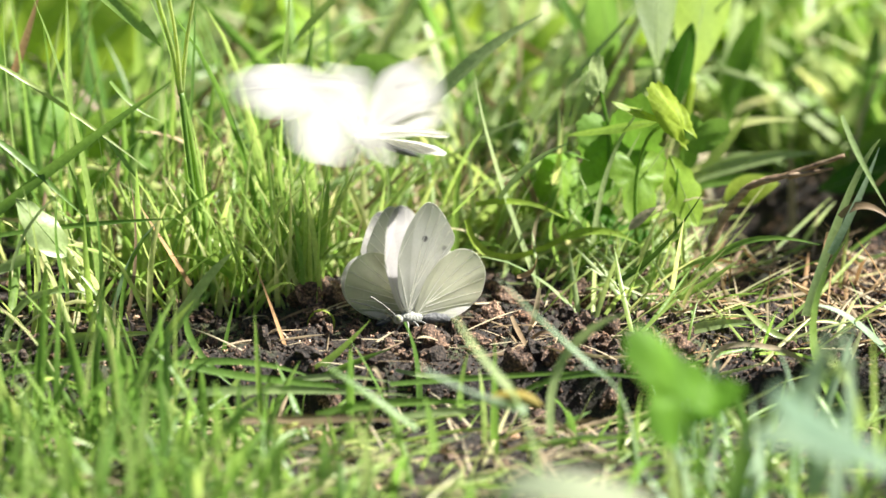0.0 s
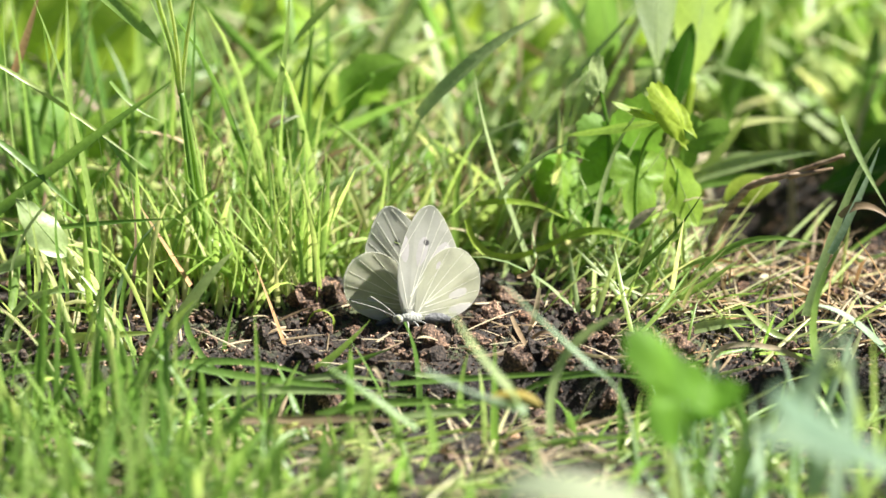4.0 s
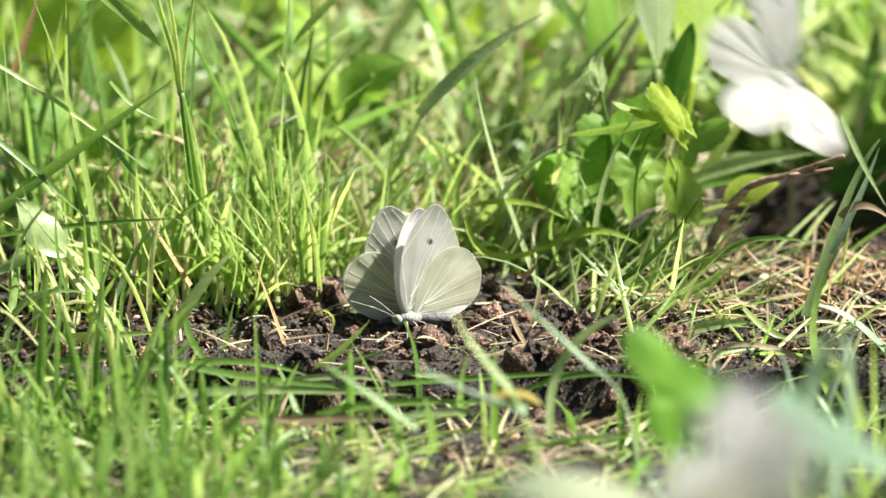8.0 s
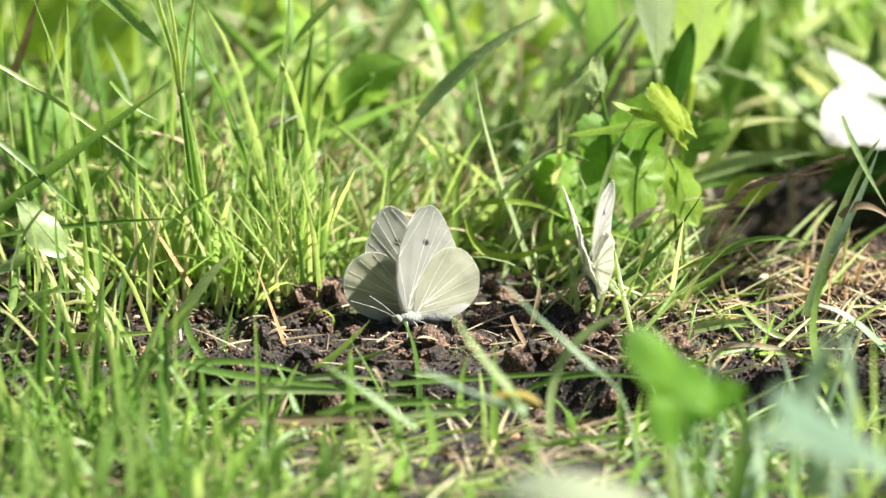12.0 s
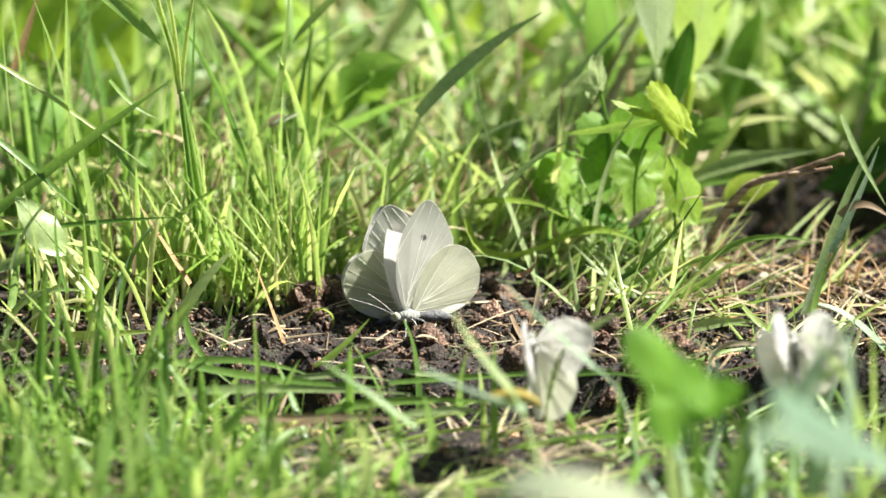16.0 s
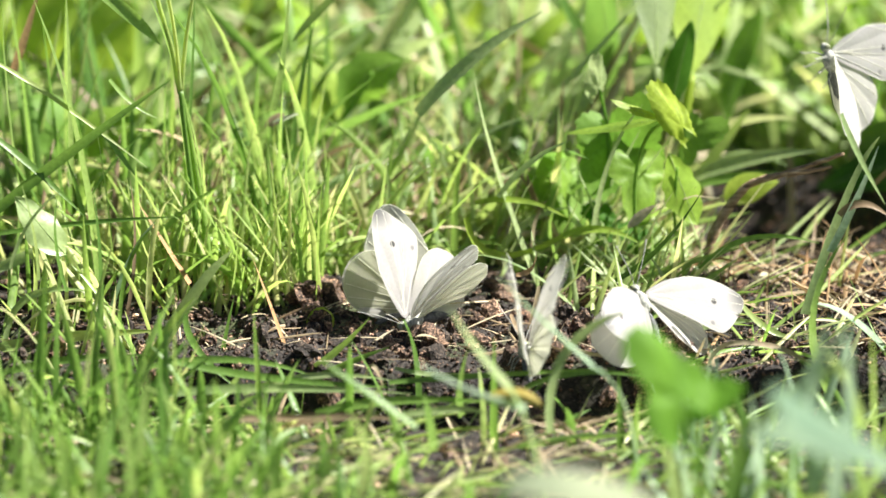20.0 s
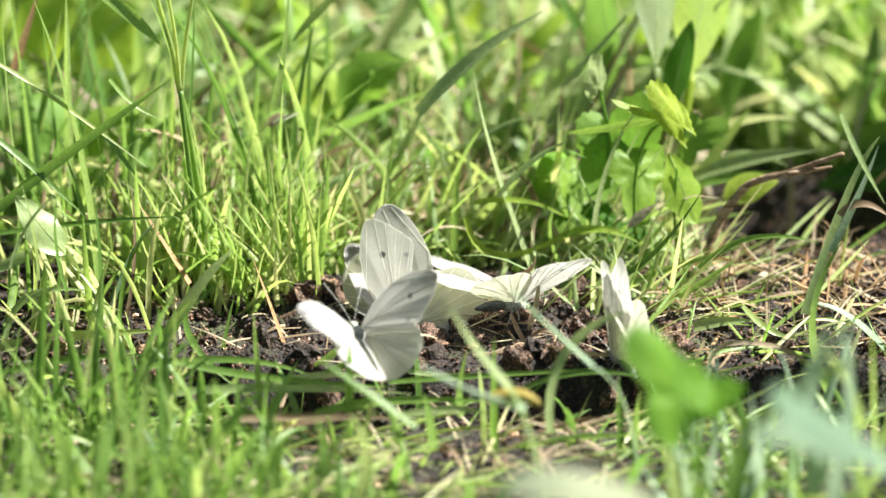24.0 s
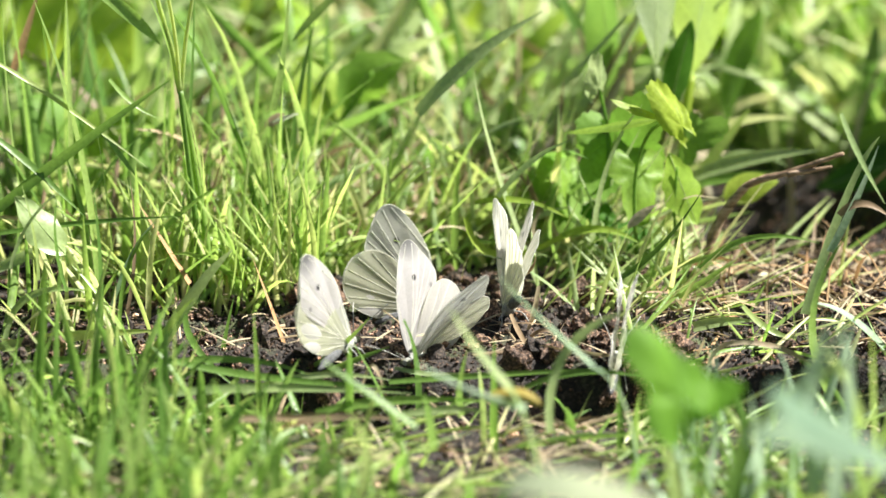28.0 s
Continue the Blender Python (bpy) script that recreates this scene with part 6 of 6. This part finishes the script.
        (18, 128.9, 33.3, 35.7, -193.3, 0, 0, 68, 62, 25),
        (18.1, 121.1, 30, 36.1, -185, 0, 0, 20, 20, 25),
        (18.2, 100.6, 20, 38.6, -185, 10, 0, 30, 60, 25),
        (18.3, 103, 20, 53, -240, 20, 0, 50, 20, 25),
        (18.4, 92.8, 20, 50.9, -220, 50, 0, 20, 10, 25),
        (18.5, 88.2, 18, 49.9, -200, 20, 0, -40, -10, 25),
        (18.6, 84.5, 15, 60.7, -210, 30, 0, 40, 20, 25),
        (18.7, 78.8, 12, 57.1, -210, 20, 0, 10, -40, 25),
        (18.85, 73.3, 6, 43.5, -236.1, 34.266, -5.169, 44.55, 1.75, 20.25, -0.075, -5.45),
        (19, 67.8, 0, 29.9, -267, 49, -1.5, 79.1, 43.5, 15.5, 3.6, -10.9),
        (19.2, 69.9, -10, 16.2, -240, 20, 0, 40, -30, 25),
        (19.3, 44.4, -20, 8.3, -250, 30, 0, 20, 0, 25),
        (19.4, 54.4, -22, 6.7, -260, 20, 0, 60, 10, 25),
        (19.5, 39.9, -24, 1.6, -260, 30, 0, 15, 20, 25),
        (19.6, 46.1, -24, 6.6, -260, 30, 0, 40, 70, 25),
        (19.7, 37.8, -24, 5.9, -260, 30, 0, 20, 20, 20),
        (19.8, 51.5, -24, 11.6, -260, 30, 0, 60, 20, 20),
        (20, 48.3, -24, 14.8, -227.8, 51, 0.5, 21.4, 2.6, 3.7, 27.6, -24.5),
        (20.1, 50.25, -24, 11.75, -256.4, 35.373, 4.66, 45.7, 6.3, 9.35, 12.675, -12.25),
        (20.2, 52.2, -24, 8.7, -280, 20, 0, 70, 10, 15),
        (20.3, 44, -24, 4.4, -280, 10, 0, 70, 30, 10),
        (20.4, 44, -24, 4.4, -280, 10, 0, 60, 50, 6),
        (20.5, 40.6, -24, 4.2, -275, 10, 0, 78, 74, 4),
        (20.7, 41.3, -24, 4.2, -275, 10, 0, 76, 70, 4),
        (21, 36.5, -24, 5.6, -261.4, 26.2, -1.9, 78.6, 65.8, 7.5, 3.5, -18.6),
        (21.2, 40.9, -24, 3.9, -275, 10, 0, 76, 76, 4),
        (21.3, 41.3, -24, 3.9, -275, 10, 0, 66, 52, 4),
        (21.5, 41, -24, 3.9, -275, 10, 0, 72, 76, 4),
        (23.5, 40.9, -26, 3.9, -275, 10, 0, 72, 76, 4),
        (23.7, 40.9, -26, 3.9, -275, 10, 0, 62, 58, 4),
        (24, 42.4, -26, 1.6, -251.6, 1.4, -4.1, 79.9, 91.2, 0.4, 5.7, -8.1),
        (25, 42.8, -26, 0.6, -264.3, 1.2, 1.7, 78.1, 86.6, -3.8, 10.1, -4.9),
        (25.2, 41, -26, 3, -275, 10, 0, 60, 44, 4),
        (25.4, 41, -26, 2.7, -275, 10, 0, 74, 72, 4),
        (25.6, 41, -26, 2.4, -275, 10, 0, 62, 52, 4),
        (25.7, 41, -26, 2.4, -275, 10, 0, 76, 76, 4),
        (26, 40.7, -26, 2.1, -240, 5, 0, 65, 28, 12, -4, 0),
        (26.7, 41.9, -26, 0.2, -275.8, 12, 3.1, 91.1, 80.3, 3, 0, 0),
        (28, 41.9, -26, 0.2, -275.8, 12, 3.1, 91.1, 80.3, 3, 0, 0)])
    fly(butterfly_u, [
        (0, -27.4, 0, 62, 128.8, 55, 4.9, -2.7, -33.9, 27.8, 6.6, 2.3),
        (0.15, -67.1, 5, 65, 161.2, 27.766, -5.771, 2.65, -12.95, 26.4, 1.425, 1.15),
        (0.3, -106.8, 10, 68, 185, 0, 0, 8, 8, 25),
        (0.4, -144.5, 20, 66, 180, 0, 0, 40, 40, 25),
        (1.55, -154, 30, 78.15, 150, 0, 0, 35, 35, 25),
        (2.7, -163.5, 40, 90.3, 120, 0, 0, 30, 30, 25),
        (3.85, -173.15, 50, 102.7, 90, 0, 0, 25, 25, 25),
        (5, -182.8, 60, 115.1, 60, 0, 0, 20, 20, 25),
        (8.5, -97.3, 60, 143.7, 30, 0, 0, 30, 30, 25),
        (12, -11.8, 60, 172.3, 0, 0, 0, 40, 40, 25),
        (13.834, 25.25, 55, 144.65, 40, 0, 0, 40, 40, 25),
        (15.667, 62.3, 50, 117, 80, 0, 0, 40, 40, 25),
        (17.483, 99.65, 45, 89.15, 120, 0, 0, 40, 40, 25),
        (19.3, 137, 40, 61.3, 160, 0, 0, 40, 40, 25),
        (19.4, 129.6, 36.7, 63.2, 163.3, 0, 0, 8, 8, 25),
        (19.5, 122.3, 33.3, 59.5, 166.7, 0, 0, 68, 62, 25),
        (19.6, 114.9, 30, 60.8, 170, 0, 0, 20, 20, 25),
        (19.7, 99.1, 25, 60.5, 160, 30, 0, -20, 20, 25),
        (19.85, 97.45, 22.5, 62.5, 178.4, 51.052, 6.194, -26.4, 44.75, 13.6, -8.925, -0.95),
        (20, 95.8, 20, 64.5, 209.4, 72.2, -3.2, -32.8, 69.5, 2.2, -14.1, -1.9),
        (20.15, 94.1, 20, 67.4, 178, 40.941, 8.018, -1.4, 59.75, 13.6, -8.925, -0.95),
        (20.3, 92.4, 20, 70.3, 160, 10, 0, 30, 50, 25),
        (20.4, 87.1, 18, 49.9, 140, 30, 0, -20, 0, 25),
        (20.5, 94.4, 15, 54.3, 110, 20, 0, -20, 50, 25),
        (20.6, 81.1, 12, 44.9, 120, 30, 0, -40, -20, 25),
        (20.7, 84.1, 10, 49, 60, 30, 0, 20, 40, 25),
        (20.8, 63.4, 5, 39.9, 140, 40, 0, -10, -10, 25),
        (21, 43, -3, 54.4, 182.5, 38.1, -8.1, -55.4, -28.7, 25.1, 7.3, -13.1),
        (21.2, 29.7, -8, 50.6, 150, 30, 0, 70, 40, 25),
        (21.3, 15.5, -10, 39.2, 90, 50, 0, 15, 15, 25),
        (21.4, 16.6, -12, 34.6, 120, 30, 0, 60, 20, 25),
        (21.5, 6.6, -14, 21.8, 95, 50, 0, 10, 10, 25),
        (21.6, 1.3, -16.2, 25.7, 106, 44, 0, 8, 8, 25),
        (21.7, -3.9, -18.4, 24.3, 117, 38, 0, 68, 62, 25),
        (21.8, -9.2, -20.6, 29.7, 128, 32, 0, 2, 8, 25),
        (21.9, -14.4, -22.8, 28.3, 139, 26, 0, 62, 62, 25),
        (22, -19.6, -25, 31.7, 150, 20, 0, 30, 30, 25),
        (22.1, -21.2, -26.4, 31.2, 145.7, 20, 0, 8, 8, 25),
        (22.2, -22.7, -27.9, 25.4, 141.4, 20, 0, 68, 62, 25),
        (22.3, -24.3, -29.3, 26.3, 137.1, 20, 0, 2, 8, 25),
        (22.4, -25.8, -30.7, 20.5, 132.9, 20, 0, 62, 62, 25),
        (22.5, -27.3, -32.1, 21.5, 128.6, 20, 0, 14, 8, 25),
        (22.6, -28.9, -33.6, 15.7, 124.3, 20, 0, 56, 62, 25),
        (22.7, -30.4, -35, 14.6, 120, 20, 0, 30, 30, 25),
        (22.8, -29.3, -35.8, 15.2, 115, 20, 0, 8, 8, 25),
        (22.9, -28.1, -36.7, 10.4, 110, 20, 0, 68, 62, 25),
        (23, -27, -37.5, 12.4, 105, 20, 0, 2, 8, 25),
        (23.1, -25.9, -38.3, 7.6, 100, 20, 0, 62, 62, 25),
        (23.2, -24.7, -39.2, 9.6, 95, 20, 0, 14, 8, 25),
        (23.3, -23.6, -40, 6.2, 90, 20, 0, 30, 30, 25),
        (23.4, -22.5, -41, 7.8, 90, 30, 0, 8, 8, 25),
        (23.5, -21.4, -42, 5.4, 90, 40, 0, 5, 10, 25),
        (23.6, -24.2, -42, 4, 95, 40, 0, 0, 0, 25),
        (23.7, -21.9, -42, 5.4, 40, 30, 0, 20, 60, 25),
        (23.85, -21, -42, 8.5, 77.1, 26.344, -0.392, 27.3, 61.15, 11.15, -6.675, -3.55),
        (24, -20.1, -42, 11.6, 113.1, 23.2, 1.7, 34.6, 62.3, -2.7, -9.6, -7.1),
        (24.15, -18.45, -41, 8.9, 61.3, 21.216, 1.675, 42.3, 68.65, 4.65, -5.7, -3.55),
        (24.3, -16.8, -40, 6.2, 10, 20, 0, 50, 75, 12),
        (24.4, -18.2, -38, 6.3, 50, 20, 0, 10, 50, 12),
        (24.5, -19.6, -35, 7.3, 60, 15, 0, 15, 60, 12),
        (24.6, -21.7, -33, 7.7, 60, 15, 0, 10, 60, 10),
        (24.7, -23.7, -30, 7.6, 45, 15, 0, 30, 75, 10),
        (24.8, -24.5, -28, 7.3, 40, 10, 0, 30, 70, 8),
        (25, -25.2, -26, 7.6, 55.7, 16.3, 25, 32.1, 79.7, 0),
        (25.2, -24.5, -26, 7, 25, 10, 0, 48, 78, 5),
        (25.3, -24.2, -26, 7, 20, 10, 0, 50, 78, 5),
        (25.4, -24.1, -26, 7.3, 56, 8, 0, 86, 76, 5),
        (25.5, -23.9, -26, 7.3, 50, 8, 0, 60, 80, 5),
        (25.6, -23.8, -26, 7.3, 60, 6, 0, 88, 84, 4),
        (25.8, -23.7, -26, 7.6, 60, 6, 0, 88, 84, 4),
        (26, -23.7, -26, 4.2, 57.8, 2.6, -6.7, 80, 91.3, 1, 9.9, 1.9),
        (26.7, -23.4, -26, 4.5, 59, 6.5, -6.7, 90, 91.3, -4.5, 13.3, -0.4),
        (28, -23.4, -26, 4.5, 59, 6.5, -6.7, 90, 91.3, -4.5, 13.3, -0.4)])
    fly(butterfly_g, [
        (0, 149.2, -160, 57.4, 180, 0, 0, 30, 30, 25),
        (4.9, 137.6, -200, 92.8, 150, 0, 0, 30, 30, 25),
        (5, 129, -200, 93, 127.5, 0, 0, 8, 8, 25),
        (5.1, 120.6, -200, 88.5, 105, 0, 0, 68, 62, 25),
        (5.2, 112, -200, 89.9, 82.5, 0, 0, 2, 8, 25),
        (5.3, 103.5, -200, 86.7, 60, 0, 0, 30, 30, 25),
        (5.4, 94, -200, 87.2, 30, 5, 0, 8, 8, 25),
        (5.5, 84.6, -200, 84.3, 0, 10, 0, 60, 50, 25),
        (5.6, 105.2, -200, 87.2, 0, 5, 0, 8, 8, 25),
        (5.7, 125.9, -200, 86.7, 0, 0, 0, 20, 20, 25),
        (5.8, 127.9, -200, 87.1, 13.3, 0, 0, 8, 8, 25),
        (5.9, 130, -200, 82.8, 26.7, 0, 0, 68, 62, 25),
        (6, 131.9, -200, 84.4, 40, 0, 0, 2, 8, 25),
        (6.1, 134, -200, 80.1, 53.3, 0, 0, 62, 62, 25),
        (6.2, 135.9, -200, 81.6, 66.7, 0, 0, 14, 8, 25),
        (6.3, 138, -200, 77.3, 80, 0, 0, 56, 62, 25),
        (6.4, 140, -200, 78.9, 93.3, 0, 0, 8, 8, 25),
        (6.5, 142, -200, 74.6, 106.7, 0, 0, 68, 62, 25),
        (6.6, 144, -200, 74.5, 120, 0, 0, 20, 20, 25),
        (6.7, 136.9, -200, 75, 132, 0, 0, 8, 8, 25),
        (6.8, 129.9, -200, 70.8, 144, 0, 0, 68, 62, 25),
        (6.9, 122.8, -200, 72.5, 156, 0, 0, 2, 8, 25),
        (7, 115.8, -200, 68.3, 168, 0, 0, 62, 62, 25),
        (7.1, 108.6, -200, 68.3, 180, 0, 0, 30, 30, 25),
        (7.2, 95.6, -200, 69, 185, 5, 0, 8, 8, 25),
        (7.3, 82.6, -200, 66.3, 190, 10, 0, 10, -10, 25),
        (7.4, 75.1, -210, 68, 200, 20, 0, 75, 60, 25),
        (7.5, 46, -230, 46.8, 190, 10, 0, 10, 20, 25),
        (7.6, 25.1, -230, 45.6, 180, 20, 0, 30, 30, 25),
        (7.7, -1.6, -230, 45.8, 190, 10, 0, 75, 70, 25),
        (7.733, 1, -230, 48.9, 115, 15, 0, 62.5, 65, 25),
        (7.8, 3.7, -230, 51.9, 40, 20, 0, 50, 60, 25),
        (7.9, 28.1, -230, 54.3, 10, 10, 0, 75, 75, 25),
        (8, 62.9, -330, 55.4, 20, 5, 0, 66, 62, 15),
        (8.1, 82.7, -230, 75.4, 20, 10, 0, 75, 60, 25),
        (8.2, 107.1, -215, 79.6, 20, 5, 0, 8, 8, 25),
        (8.3, 132, -200, 80.6, 20, 0, 0, 20, 20, 25),
        (8.966, 141.15, -145, 79.45, 52.5, 0, 0, 22.5, 22.5, 25),
        (9.633, 150.3, -90, 78.3, 85, 0, 0, 25, 25, 25),
        (10.316, 159.9, -35, 79.3, 117.5, 0, 0, 27.5, 27.5, 25),
        (11, 169.5, 20, 80.3, 150, 0, 0, 30, 30, 25),
        (11.1, 161.7, 25, 80.7, 153.3, 0, 0, 8, 8, 25),
        (11.2, 154, 30, 75.7, 156.7, 0, 0, 68, 62, 25),
        (11.3, 146, 35, 77.5, 160, 0, 0, 2, 8, 25),
        (11.4, 138.1, 40, 72.5, 163.3, 0, 0, 62, 62, 25),
        (11.5, 130, 45, 74.3, 166.7, 0, 0, 14, 8, 25),
        (11.6, 122, 50, 70.7, 170, 0, 0, 20, 20, 25),
        (11.7, 115.6, 50, 70.6, 185, 5, 0, 8, 8, 25),
        (11.8, 109.3, 50, 66.3, 200, 10, 0, 50, 60, 25),
        (12, 103.3, 45, 50.7, 178.6, 25.5, 0.9, -22.6, 2, 25.1, 40.4, 0.3),
        (12.2, 105.1, 35, 43.6, 150, 10, 0, 50, 20, 25),
        (12.267, 94.8, 32.5, 39.8, 130, 25, 0, 5, 20, 25),
        (12.3, 84.6, 30, 36.1, 110, 40, 0, -40, 20, 25),
        (12.4, 85.4, 25, 42.4, 130, 30, 0, 10, -30, 25),
        (12.5, 69.3, 20, 33.2, 150, 30, 30, 5, 5, 25),
        (12.6, 68.5, 18, 33.1, 160, 26, 24, 8, 8, 25),
        (12.7, 67.7, 16, 27.4, 170, 22, 18, 68, 62, 25),
        (12.8, 66.8, 14, 28.7, 180, 18, 12, 2, 8, 25),
        (12.9, 66, 12, 23.1, 190, 14, 6, 62, 62, 25),
        (13, 65.2, 10, 22.4, 200, 10, 0, 40, 40, 25),
        (13.1, 68, 6.7, 26.2, 173.3, 10, 0, 8, 8, 25),
        (13.2, 70.9, 3.3, 24.6, 146.7, 10, 0, 68, 62, 25),
        (13.3, 73.7, 0, 29.9, 120, 10, 0, 2, 8, 25),
        (13.4, 76.5, -3.3, 28.3, 93.3, 10, 0, 62, 62, 25),
        (13.5, 79.3, -6.7, 33.6, 66.7, 10, 0, 14, 8, 25),
        (13.6, 82.1, -10, 33.4, 40, 10, 0, 20, 20, 25),
        (13.7, 83.9, -13.3, 34.6, 43.3, 10, 0, 8, 8, 25),
        (13.8, 85.9, -16.7, 30.4, 46.7, 10, 0, 68, 62, 25),
        (13.9, 87.7, -20, 33, 50, 10, 0, 2, 8, 25),
        (14, 89.6, -23.3, 28.9, 53.3, 10, 0, 62, 62, 25),
        (14.1, 91.4, -26.7, 31.5, 56.7, 10, 0, 14, 8, 25),
        (14.2, 93.2, -30, 28.8, 60, 10, 0, 20, 20, 25),
        (14.3, 92.7, -33.3, 28.8, 66.7, 13.3, 0, 8, 8, 21.7),
        (14.4, 92.2, -36.7, 23.6, 73.3, 16.7, 0, 68, 62, 18.3),
        (14.5, 91.6, -40, 23.1, 80, 20, 0, 50, 30, 15),
        (14.6, 87.8, -60, 13.3, 90, 20, 0, 10, 10, 15),
        (14.7, 86, -65, 9.2, 90, 20, 0, 50, 30, 8),
        (14.8, 84.4, -70, 6.6, 90, 20, 0, 20, 30, 8),
        (15, 82.5, -78, 19.2, 99.8, 42.1, -0.9, 80, 86.9, -6.5, 13.9, -15.5),
        (16, 81.8, -78, 18.6, 93.7, 40.3, -0.8, 72, 75.8, -6.5, 15.4, -16.7),
        (16.2, 87.1, -78, 9.2, 78, 10, 0, 78, 60, 4),
        (16.3, 90.9, -70, 12.1, 60, 10, 0, 60, 30, 10),
        (16.4, 95, -65, 14.8, 30, 10, 0, 40, 30, 20),
        (16.5, 95.3, -60, 24.4, 30, 20, 0, 70, 60, 25),
        (16.6, 106.6, -50, 30, 20, 10, 0, 30, 30, 25),
        (16.7, 114.5, -50, 38.3, 20, 10, 0, 20, 20, 25),
        (17.5, 182.2, 0, 42.2, 40, 0, 0, 40, 40, 25),
        (19, 211.4, 0, 4.1, 60, 0, 0, 80, 80, 4),
        (28, 211.4, 0, 4.1, 60, 0, 0, 86, 86, 4)])


motions()
